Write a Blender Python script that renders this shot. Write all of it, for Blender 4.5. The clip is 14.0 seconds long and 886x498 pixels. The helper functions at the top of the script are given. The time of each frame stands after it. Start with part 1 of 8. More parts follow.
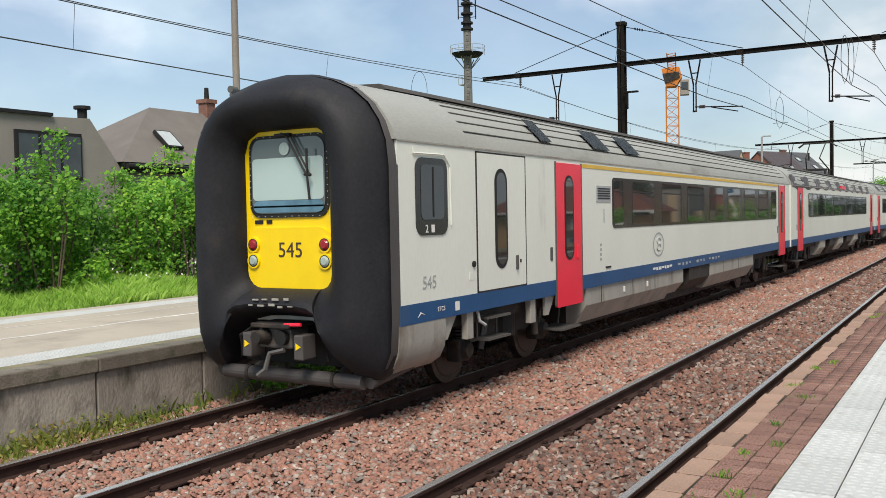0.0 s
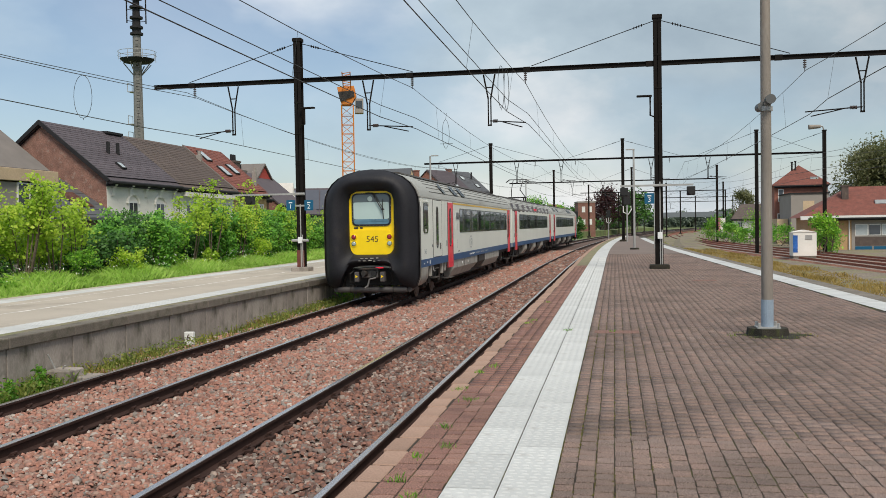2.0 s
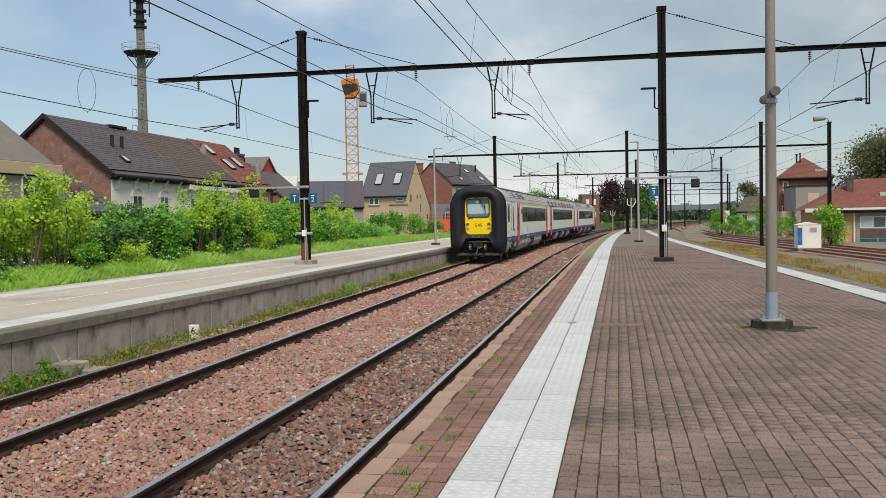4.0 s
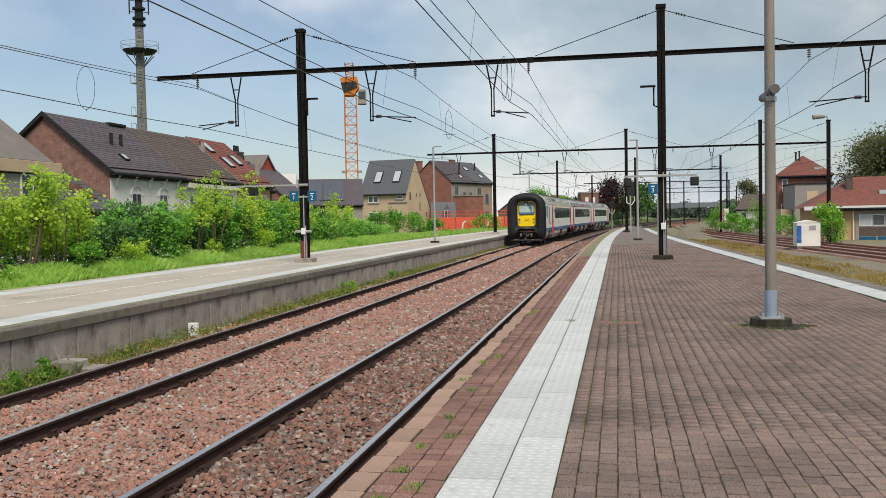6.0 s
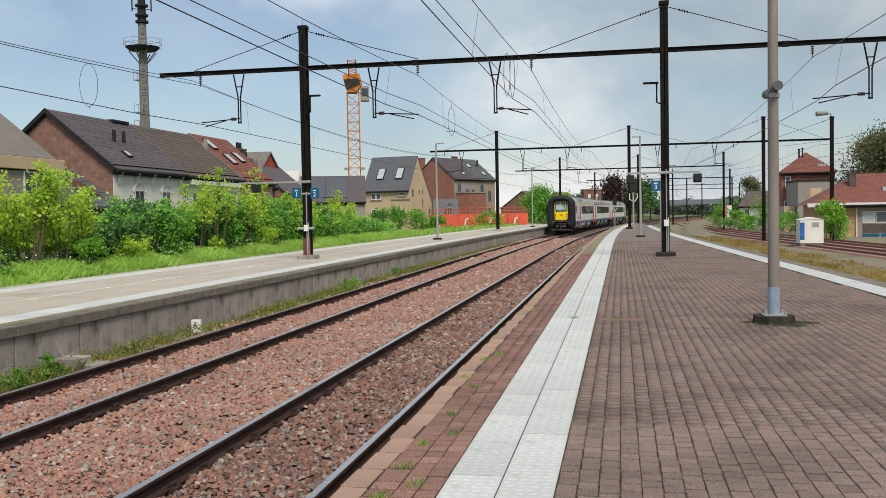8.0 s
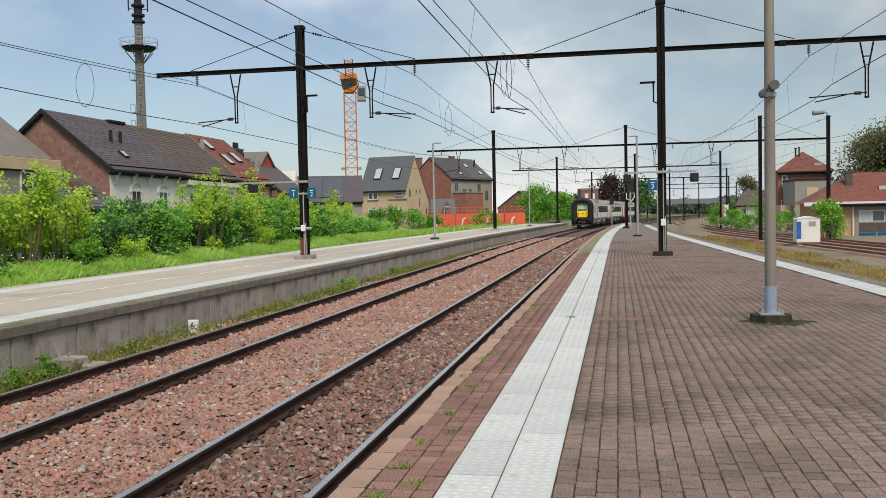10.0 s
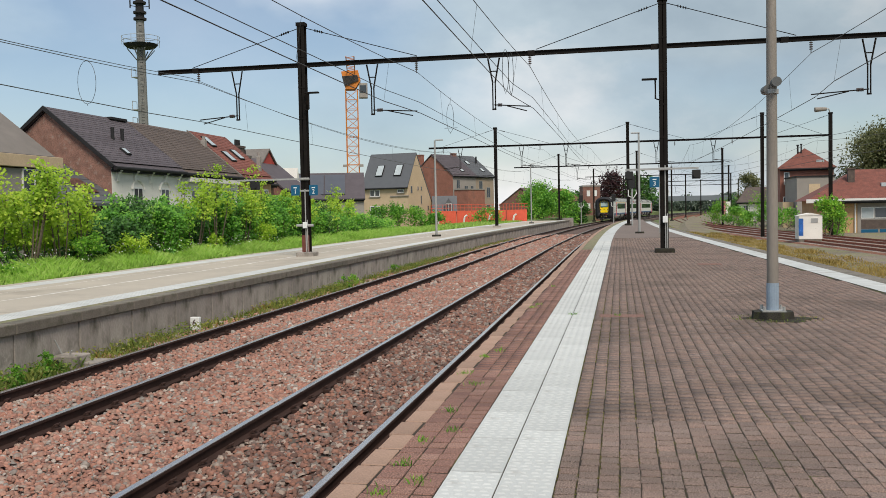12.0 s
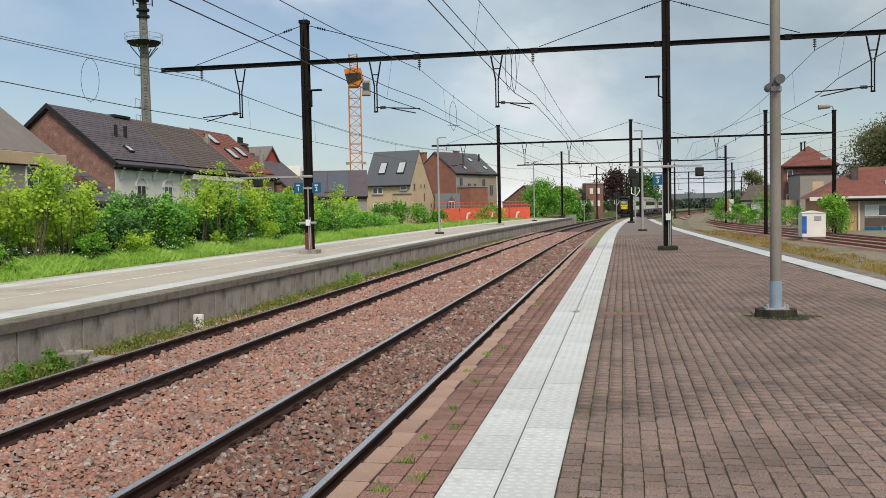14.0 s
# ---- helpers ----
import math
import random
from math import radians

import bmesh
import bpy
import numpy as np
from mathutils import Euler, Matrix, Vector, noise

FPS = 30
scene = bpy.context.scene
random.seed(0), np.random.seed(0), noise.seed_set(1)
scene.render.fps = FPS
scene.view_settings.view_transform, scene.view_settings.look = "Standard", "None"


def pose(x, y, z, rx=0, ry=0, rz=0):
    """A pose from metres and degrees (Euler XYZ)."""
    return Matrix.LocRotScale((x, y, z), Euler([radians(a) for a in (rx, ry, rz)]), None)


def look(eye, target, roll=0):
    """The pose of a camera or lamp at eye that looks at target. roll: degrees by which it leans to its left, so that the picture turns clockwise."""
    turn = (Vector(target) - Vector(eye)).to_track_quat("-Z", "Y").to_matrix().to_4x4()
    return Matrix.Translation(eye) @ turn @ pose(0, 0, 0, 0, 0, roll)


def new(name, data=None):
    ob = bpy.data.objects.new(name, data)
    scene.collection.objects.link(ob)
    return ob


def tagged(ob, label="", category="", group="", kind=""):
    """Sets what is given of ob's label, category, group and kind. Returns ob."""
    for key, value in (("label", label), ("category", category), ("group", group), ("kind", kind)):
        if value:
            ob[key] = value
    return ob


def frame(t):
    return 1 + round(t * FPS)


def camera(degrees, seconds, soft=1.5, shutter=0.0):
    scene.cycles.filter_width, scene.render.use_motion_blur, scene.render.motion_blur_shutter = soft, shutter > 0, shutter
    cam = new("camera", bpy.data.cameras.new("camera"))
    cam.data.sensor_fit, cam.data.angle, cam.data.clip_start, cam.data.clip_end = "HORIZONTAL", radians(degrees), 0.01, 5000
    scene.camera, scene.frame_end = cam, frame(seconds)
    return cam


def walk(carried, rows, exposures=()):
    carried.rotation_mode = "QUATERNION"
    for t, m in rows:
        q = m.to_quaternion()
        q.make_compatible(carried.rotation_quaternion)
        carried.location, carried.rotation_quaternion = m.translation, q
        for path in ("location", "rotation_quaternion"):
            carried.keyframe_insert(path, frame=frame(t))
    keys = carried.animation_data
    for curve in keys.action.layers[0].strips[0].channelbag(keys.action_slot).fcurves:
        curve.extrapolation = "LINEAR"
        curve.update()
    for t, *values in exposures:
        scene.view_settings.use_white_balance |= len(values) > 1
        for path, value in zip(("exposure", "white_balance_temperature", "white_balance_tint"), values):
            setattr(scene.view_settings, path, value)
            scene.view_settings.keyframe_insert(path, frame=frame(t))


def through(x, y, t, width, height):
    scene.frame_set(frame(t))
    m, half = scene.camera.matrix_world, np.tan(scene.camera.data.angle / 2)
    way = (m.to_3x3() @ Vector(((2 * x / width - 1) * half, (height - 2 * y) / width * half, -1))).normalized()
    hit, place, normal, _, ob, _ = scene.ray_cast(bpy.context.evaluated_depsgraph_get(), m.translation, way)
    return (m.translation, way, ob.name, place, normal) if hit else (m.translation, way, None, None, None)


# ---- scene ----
cam = camera(51.93, 14.0, soft=0.45, shutter=0.0)
EYE_Z = 2.19
WALK = [(0, 30.755, -1.982, 1.117), (0.3, 22.979, -1.74, 0.78), (0.5, 18.017, -1.449, 0.63), (1, 12.001, -1.094, 0.59),
        (1.5, 10.495, -1.146, 0.748), (2, 10.687, -1.437, 0.949), (2.5, 10.943, -1.62, 1.0), (3, 10.989, -1.774, 0.999),
        (4.2, 10.92, -1.89, 1.03), (5.5, 10.866, -1.972, 1.053), (6, 10.888, -2.009, 1.028), (6.5, 10.93, -2.064, 1.026),
        (7, 10.984, -2.123, 1.043), (7.5, 11.028, -2.174, 1.052), (8, 11.057, -2.201, 1.03), (9.2, 10.95, -2.22, 1.09),
        (10.5, 10.858, -2.237, 1.146), (11, 10.897, -2.289, 1.153), (11.5, 10.924, -2.345, 1.156), (12, 10.986, -2.405, 1.162),
        (12.5, 11.042, -2.445, 1.168), (13, 11.1, -2.489, 1.176), (13.5, 11.158, -2.533, 1.174), (14, 11.168, -2.556, 1.14)]
walk(cam, [(t, pose(0, 0, EYE_Z, 90 + p, r, w)) for t, w, p, r in WALK], [(0, 0.26), (1.5, 0.09), (3, 0.06), (14, 0.05)])

# ---- world and light ----
SUN_ELEV, SUN_AZ = 52.0, 150.0
world = bpy.data.worlds.new("world")
scene.world = world
world.use_nodes = True


def build_world():
    nt = world.node_tree
    n, l = nt.nodes, nt.links
    n.clear()
    out = n.new("ShaderNodeOutputWorld")
    sky = n.new("ShaderNodeTexSky")
    sky.sky_type = "NISHITA"
    sky.sun_disc = False
    sky.sun_elevation, sky.sun_rotation = radians(SUN_ELEV), radians(SUN_AZ)
    bg_sky = n.new("ShaderNodeBackground")
    bg_sky.inputs[1].default_value = 0.105
    l.new(sky.outputs[0], bg_sky.inputs[0])
    co = n.new("ShaderNodeTexCoord")
    mp = n.new("ShaderNodeMapping")
    mp.inputs["Scale"].default_value = (1.0, 1.0, 1.7)
    mp.inputs["Location"].default_value = (1.15, 0.4, 0.35)
    l.new(co.outputs["Generated"], mp.inputs[0])
    big = n.new("ShaderNodeTexNoise")
    big.inputs["Scale"].default_value, big.inputs["Detail"].default_value, big.inputs["Roughness"].default_value = 2.3, 7, 0.55
    l.new(mp.outputs[0], big.inputs["Vector"])
    tone = n.new("ShaderNodeValToRGB")
    tone.color_ramp.elements[0].position, tone.color_ramp.elements[0].color = 0.3, (0.29, 0.39, 0.49, 1)
    tone.color_ramp.elements[1].position, tone.color_ramp.elements[1].color = 0.66, (0.97, 0.97, 0.97, 1)
    e = tone.color_ramp.elements.new(0.5)
    e.color = (0.52, 0.63, 0.71, 1)
    l.new(big.outputs[0], tone.inputs[0])
    bg_cloud = n.new("ShaderNodeBackground")
    sep = n.new("ShaderNodeSeparateXYZ")
    l.new(co.outputs["Generated"], sep.inputs[0])
    side = n.new("ShaderNodeMapRange")
    side.inputs[1].default_value, side.inputs[2].default_value, side.inputs[3].default_value, side.inputs[4].default_value = -0.85, 0.45, 1.3, 0.64
    l.new(sep.outputs[0], side.inputs[0])
    l.new(side.outputs[0], bg_cloud.inputs[1])
    l.new(tone.outputs[0], bg_cloud.inputs[0])
    cover = n.new("ShaderNodeTexNoise")
    cover.inputs["Scale"].default_value, cover.inputs["Detail"].default_value = 1.7, 6
    mp2 = n.new("ShaderNodeMapping")
    mp2.inputs["Scale"].default_value = (1.0, 1.0, 2.2)
    mp2.inputs["Location"].default_value = (2.1, 0.7, 0.0)
    l.new(co.outputs["Generated"], mp2.inputs[0])
    l.new(mp2.outputs[0], cover.inputs["Vector"])
    cr = n.new("ShaderNodeValToRGB")
    cr.color_ramp.elements[0].position, cr.color_ramp.elements[0].color = 0.38, (0.15, 0.15, 0.15, 1)
    cr.color_ramp.elements[1].position, cr.color_ramp.elements[1].color = 0.52, (1, 1, 1, 1)
    clear = n.new("ShaderNodeMapRange")
    clear.inputs[1].default_value, clear.inputs[2].default_value, clear.inputs[3].default_value, clear.inputs[4].default_value = -0.8, 0.1, -0.1, 0.06
    l.new(sep.outputs[0], clear.inputs[0])
    tilt = n.new("ShaderNodeMath")
    l.new(cover.outputs[0], tilt.inputs[0])
    l.new(clear.outputs[0], tilt.inputs[1])
    l.new(tilt.outputs[0], cr.inputs[0])
    mix = n.new("ShaderNodeMixShader")
    l.new(cr.outputs[0], mix.inputs[0])
    l.new(bg_sky.outputs[0], mix.inputs[1])
    l.new(bg_cloud.outputs[0], mix.inputs[2])
    l.new(mix.outputs[0], out.inputs[0])


build_world()
sun_data = bpy.data.lights.new("sun", "SUN")
sun_data.energy, sun_data.angle, sun_data.color = 3.15, radians(22), (1.0, 0.9, 0.78)
sun = new("sun", sun_data)
sa, se = radians(SUN_AZ), radians(SUN_ELEV)
sun.matrix_basis = look((0, 0, 0), (-math.sin(sa) * math.cos(se), -math.cos(sa) * math.cos(se), -math.sin(se)))
sun.location = (0, 0, 60)


# ---- materials ----
def mat(name, color, rough=0.6, metal=0.0, vary=0.15, scale=3.0, bump=0.0, bump_scale=40.0, dirt=None, dirt_at=0.55, dirt_scale=1.2,
        island=0.0, obj_rand=0.0, spec=0.5, stretch=(1, 1, 1), trans=0.0, grain=0.08):
    """A surface: base colour with broad and fine variation, dirt patches, bump."""
    m = bpy.data.materials.new(name)
    m.use_nodes = True
    nt = m.node_tree
    n, l = nt.nodes, nt.links
    b = n["Principled BSDF"]
    b.inputs["Roughness"].default_value = rough
    b.inputs["Metallic"].default_value = metal
    b.inputs["Specular IOR Level"].default_value = spec
    if trans:
        b.inputs["Transmission Weight"].default_value = trans
    co = n.new("ShaderNodeTexCoord")
    mp = n.new("ShaderNodeMapping")
    mp.inputs["Scale"].default_value = stretch
    l.new(co.outputs["Object"], mp.inputs[0])
    broad = n.new("ShaderNodeTexNoise")
    broad.inputs["Scale"].default_value, broad.inputs["Detail"].default_value = scale, 5
    l.new(mp.outputs[0], broad.inputs["Vector"])
    fine = n.new("ShaderNodeTexNoise")
    fine.inputs["Scale"].default_value, fine.inputs["Detail"].default_value = max(bump_scale, scale * 9), 4
    l.new(mp.outputs[0], fine.inputs["Vector"])

    def ramp(sock, lo, hi):
        r = n.new("ShaderNodeMapRange")
        r.inputs[1].default_value, r.inputs[2].default_value = 0.25, 0.75
        r.inputs[3].default_value, r.inputs[4].default_value = lo, hi
        l.new(sock, r.inputs[0])
        return r.outputs[0]

    def times(a, c):
        k = n.new("ShaderNodeMath")
        k.operation = "MULTIPLY"
        l.new(a, k.inputs[0])
        l.new(c, k.inputs[1])
        return k.outputs[0]

    v = times(ramp(broad.outputs[0], 1 - vary, 1 + vary), ramp(fine.outputs[0], 1 - grain, 1 + grain))
    if island:
        geo = n.new("ShaderNodeNewGeometry")
        r = n.new("ShaderNodeMapRange")
        r.inputs[3].default_value, r.inputs[4].default_value = 1 - island, 1 + island
        l.new(geo.outputs["Random Per Island"], r.inputs[0])
        v = times(v, r.outputs[0])
    if obj_rand:
        oi = n.new("ShaderNodeObjectInfo")
        r = n.new("ShaderNodeMapRange")
        r.inputs[3].default_value, r.inputs[4].default_value = 1 - obj_rand, 1 + obj_rand
        l.new(oi.outputs["Random"], r.inputs[0])
        v = times(v, r.outputs[0])
    sc = n.new("ShaderNodeVectorMath")
    sc.operation = "SCALE"
    sc.inputs[0].default_value = color[:3]
    l.new(v, sc.inputs["Scale"])
    col = sc.outputs[0]
    if dirt:
        dn = n.new("ShaderNodeTexNoise")
        dn.inputs["Scale"].default_value, dn.inputs["Detail"].default_value, dn.inputs["Roughness"].default_value = dirt_scale, 8, 0.65
        l.new(mp.outputs[0], dn.inputs["Vector"])
        dr = n.new("ShaderNodeMapRange")
        dr.inputs[1].default_value, dr.inputs[2].default_value = dirt_at, dirt_at + 0.18
        l.new(dn.outputs[0], dr.inputs[0])
        mx = n.new("ShaderNodeMix")
        mx.data_type = "RGBA"
        l.new(dr.outputs[0], mx.inputs[0])
        l.new(col, mx.inputs[6])
        mx.inputs[7].default_value = (*dirt, 1)
        col = mx.outputs[2]
    l.new(col, b.inputs["Base Color"])
    if bump:
        bp = n.new("ShaderNodeBump")
        bp.inputs["Strength"].default_value, bp.inputs["Distance"].default_value = bump, 0.02
        l.new(fine.outputs[0], bp.inputs["Height"])
        l.new(bp.outputs[0], b.inputs["Normal"])
    return m


def lamp_mat(name, color, strength):
    m = bpy.data.materials.new(name)
    m.use_nodes = True
    b = m.node_tree.nodes["Principled BSDF"]
    b.inputs["Base Color"].default_value = (*color, 1)
    b.inputs["Emission Color"].default_value = (*color, 1)
    b.inputs["Emission Strength"].default_value = strength
    return m


# ---- mesh helpers ----
def box(bm, x0, x1, y0, y1, z0, z1, bevel=0.0):
    vs = [bm.verts.new((x, y, z)) for z in (z0, z1) for x, y in ((x0, y0), (x1, y0), (x1, y1), (x0, y1))]
    fs = [bm.faces.new([vs[i] for i in q]) for q in ((3, 2, 1, 0), (4, 5, 6, 7), (0, 1, 5, 4), (1, 2, 6, 5), (2, 3, 7, 6), (3, 0, 4, 7))]
    if bevel:
        edges = list({e for f in fs for e in f.edges})
        bmesh.ops.bevel(bm, geom=edges, offset=bevel, segments=2, affect="EDGES", profile=0.5)
    return bm


def rod(bm, a, b, r, sides=8, r2=None, caps=True):
    a, b = Vector(a), Vector(b)
    d = (b - a)
    q = d.to_track_quat("Z", "Y")
    r2 = r if r2 is None else r2
    lo, hi = [], []
    for i in range(sides):
        w = 2 * math.pi * (i + 0.5) / sides
        o = Vector((math.cos(w), math.sin(w), 0))
        lo.append(bm.verts.new(a + q @ (o * r)))
        hi.append(bm.verts.new(b + q @ (o * r2)))
    for i in range(sides):
        j = (i + 1) % sides
        bm.faces.new((lo[i], lo[j], hi[j], hi[i]))
    if caps:
        bm.faces.new(lo[::-1])
        bm.faces.new(hi)
    return bm


def pipe(bm, pts, r, sides=6):
    """A bent rod through points."""
    pts = [Vector(p) for p in pts]
    rings = []
    for i, p in enumerate(pts):
        d = (pts[min(i + 1, len(pts) - 1)] - pts[max(i - 1, 0)]).normalized()
        q = d.to_track_quat("Z", "Y")
        rings.append([bm.verts.new(p + q @ Vector((math.cos(2 * math.pi * k / sides) * r, math.sin(2 * math.pi * k / sides) * r, 0))) for k in range(sides)])
    for A, B in zip(rings, rings[1:]):
        for k in range(sides):
            j = (k + 1) % sides
            bm.faces.new((A[k], A[j], B[j], B[k]))
    bm.faces.new(rings[0][::-1])
    bm.faces.new(rings[-1])
    return bm


def prism(bm, outline, axis, lo, hi):
    """An outline of (u, v) pushed along an axis: 'x' (u=y, v=z), 'y' (u=x, v=z), 'z' (u=x, v=y)."""
    def at(u, v, w):
        return (w, u, v) if axis == "x" else (u, w, v) if axis == "y" else (u, v, w)
    A = [bm.verts.new(at(u, v, lo)) for u, v in outline]
    B = [bm.verts.new(at(u, v, hi)) for u, v in outline]
    k = len(outline)
    for i in range(k):
        j = (i + 1) % k
        bm.faces.new((A[i], A[j], B[j], B[i]))
    bm.faces.new(A[::-1])
    bm.faces.new(B)
    bmesh.ops.recalc_face_normals(bm, faces=bm.faces[:])
    return bm


def mesh_of(bm, name, material, smooth=False):
    bmesh.ops.recalc_face_normals(bm, faces=bm.faces[:]) if len(bm.faces) < 3000 else None
    me = bpy.data.meshes.new(name)
    bm.to_mesh(me)
    bm.free()
    if material:
        me.materials.append(material)
    if smooth:
        me.polygons.foreach_set("use_smooth", [True] * len(me.polygons))
        me.set_sharp_from_angle(angle=radians(40))
    return me


def part(name, bm, material, parent=None, label="", smooth=False):
    ob = new(name, mesh_of(bm, name, material, smooth))
    if parent:
        ob.parent = parent
    return tagged(ob, label)


def thing(name, label, category, m=None, group="", kind=""):
    ob = new(name)
    if m is not None:
        ob.matrix_basis = m
    return tagged(ob, label, category, group, kind)


def same_mesh(name, me, parent, m):
    """Another piece on a shared mesh."""
    ob = new(name, me)
    ob.parent = parent
    ob.matrix_basis = m
    return ob


def B():
    return bmesh.new()


# ---- the line of the railway: straight, then a wide curve to the right ----
BEND_START, BEND = 40.5, 0.0008


BEND_END = 280.0


def off(y):
    if y <= BEND_START:
        return 0.0
    if y < BEND_END:
        return BEND * (y - BEND_START) ** 2 / 2
    return BEND * (BEND_END - BEND_START) ** 2 / 2 + BEND * (BEND_END - BEND_START) * (y - BEND_END)


def heading(y):
    return math.atan(BEND * (min(y, BEND_END) - BEND_START)) if y > BEND_START else 0.0


def steps(y0, y1):
    ys, y = [], y0
    while y < y1:
        ys.append(y)
        y += 60 if y < BEND_START - 60 else (BEND_START - y if y < BEND_START else 8)
    return ys + [y1]


def sweep(bm, profile, y0, y1, line=None, closed=True, ys=None):
    """A profile of (x, z) carried along the railway from y0 to y1; line(y) gives an x to add."""
    line = line or off
    rings = []
    for y in (ys or steps(y0, y1)):
        rings.append([bm.verts.new((x + line(y), y, z)) for x, z in profile])
    k = len(profile)
    for A, C in zip(rings, rings[1:]):
        for i in range(k if closed else k - 1):
            j = (i + 1) % k
            bm.faces.new((A[i], C[i], C[j], A[j]))
    if closed:
        bm.faces.new(rings[0])
        bm.faces.new(rings[-1][::-1])
    return bm


LEFT, RIGHT = -6.99, -3.156      # the two tracks' middles
EDGE_R, EDGE_L = -1.575, -8.68   # platform edges
PLAT_R, PLAT_L = 0.65, 0.665     # platform heights over the rails
SLEEPER = 0.6


def far_edge(y):
    """The right platform's other edge."""
    return 6.0 - 0.039 * y + off(y)


# ---- the train ----
M_BODY = mat("coach_paint", (0.8, 0.825, 0.765), 0.35, vary=0.05, scale=0.7, dirt=(0.45, 0.43, 0.37), dirt_at=0.64, dirt_scale=0.8, stretch=(1, 1, 0.25), grain=0.03)
M_ROOF = mat("coach_roof", (0.36, 0.365, 0.34), 0.5, vary=0.1, scale=1.2, dirt=(0.2, 0.19, 0.16), dirt_at=0.58, dirt_scale=1.5, stretch=(1, 0.3, 1))
M_ROOFDARK = mat("roof_top", (0.06, 0.055, 0.05), 0.8)
M_RUBBER = mat("rubber", (0.016, 0.0165, 0.021), 0.62, spec=0.3, vary=0.3, scale=1.5, dirt=(0.04, 0.036, 0.034), dirt_at=0.6, dirt_scale=1.6, bump=0.15, bump_scale=25, grain=0.2)
M_MASKRIM = mat("mask_rim", (0.075, 0.07, 0.07), 0.6, vary=0.2, dirt=(0.16, 0.12, 0.09), dirt_at=0.6, dirt_scale=2.0, stretch=(1, 1, 0.3))
M_YELLOW = mat("yellow_paint", (0.98, 0.7, 0.002), 0.35, vary=0.05, grain=0.02)
M_RED = mat("red_door_paint", (0.92, 0.03, 0.07), 0.3, vary=0.06, grain=0.02)
M_BLUE = mat("blue_band", (0.014, 0.08, 0.22), 0.4, vary=0.1, dirt=(0.05, 0.09, 0.16), dirt_at=0.62, stretch=(1, 1, 0.3))
M_STRIPE = mat("first_class_stripe", (0.75, 0.48, 0.06), 0.4, vary=0.05)
M_GLASS = mat("dark_glass", (0.035, 0.04, 0.04), 0.03, vary=0.25, scale=0.9, spec=1.0, grain=0.0)
M_GLASSBAND = mat("window_band", (0.03, 0.03, 0.03), 0.16, vary=0.15, scale=2)
M_SCREEN = mat("windscreen", (0.1, 0.13, 0.135), 0.05, vary=0.1, scale=0.8, spec=1.0, grain=0.0)
M_BLIND = mat("sun_blind", (0.46, 0.6, 0.59), 0.12, vary=0.05, scale=1.2, grain=0.0)
M_DESK = mat("desk", (0.11, 0.24, 0.34), 0.35, vary=0.3, scale=3)
M_BLACK = mat("black_rubber_seal", (0.012, 0.012, 0.012), 0.6)
M_UNDER = mat("underframe", (0.026, 0.023, 0.021), 0.75, vary=0.35, scale=3, dirt=(0.09, 0.065, 0.045), dirt_at=0.55, dirt_scale=4)
M_SKIRT = mat("skirt_grey", (0.36, 0.35, 0.32), 0.55, vary=0.15, dirt=(0.16, 0.13, 0.1), dirt_at=0.52, dirt_scale=1.4, stretch=(1, 1, 0.4))
M_STEELGREY = mat("steel_grey", (0.12, 0.115, 0.11), 0.45, metal=0.3, vary=0.2, dirt=(0.09, 0.06, 0.045), dirt_at=0.6, dirt_scale=5)
M_WHITE = mat("white_lettering", (0.8, 0.8, 0.78), 0.5, vary=0.05)
M_GREYLET = mat("grey_lettering", (0.4, 0.42, 0.43), 0.5, vary=0.05)
M_BROWNLET = mat("brown_lettering", (0.06, 0.03, 0.02), 0.5, vary=0.05)
M_LENSRED = mat("red_lens", (0.32, 0.02, 0.03), 0.1, vary=0.2)
M_LENSCLR = mat("clear_lens", (0.4, 0.5, 0.47), 0.08, vary=0.2)
M_TREAD = mat("wheel_steel", (0.06, 0.05, 0.045), 0.5, metal=0.4, vary=0.3, scale=6)
HALF = 1.43


def rrect(u0, u1, v0, v1, r, seg=5):
    pts = []
    for cx, cy, a in ((u1 - r, v1 - r, 0), (u0 + r, v1 - r, 90), (u0 + r, v0 + r, 180), (u1 - r, v0 + r, 270)):
        for i in range(seg + 1):
            w = radians(a + 90 * i / seg)
            pts.append((cx + r * math.cos(w), cy + r * math.sin(w)))
    return pts


def letters(name, text, size, material, parent, m, label=""):
    cu = bpy.data.curves.new(name, "FONT")
    cu.body, cu.size, cu.align_x, cu.align_y, cu.extrude = text, size, "CENTER", "CENTER", 0.0015
    cu.resolution_u = 3
    tmp = bpy.data.objects.new(name, cu)
    me = bpy.data.meshes.new_from_object(tmp)
    bpy.data.objects.remove(tmp)
    me.materials.append(material)
    ob = new(name, me)
    ob.parent = parent
    ob.matrix_basis = m
    return tagged(ob, label)


SIDE_TEXT = pose(0, 0, 0, 90, 0, 90)
FRONT_TEXT = pose(0, 0, 0, 90, 0, 0)


def side_slab(name, outline, x0, x1, material, parent, label="", smooth=False):
    bm = B()
    prism(bm, outline, "x", x0, x1)
    return part(name, bm, material, parent, label, smooth)


def roof_profile():
    half = [(HALF, 3.05), (1.405, 3.16), (1.33, 3.3), (1.2, 3.46), (1.02, 3.6), (0.78, 3.72), (0.45, 3.8), (0, 3.83)]
    return half + [(-x, z) for x, z in half[-2::-1]]


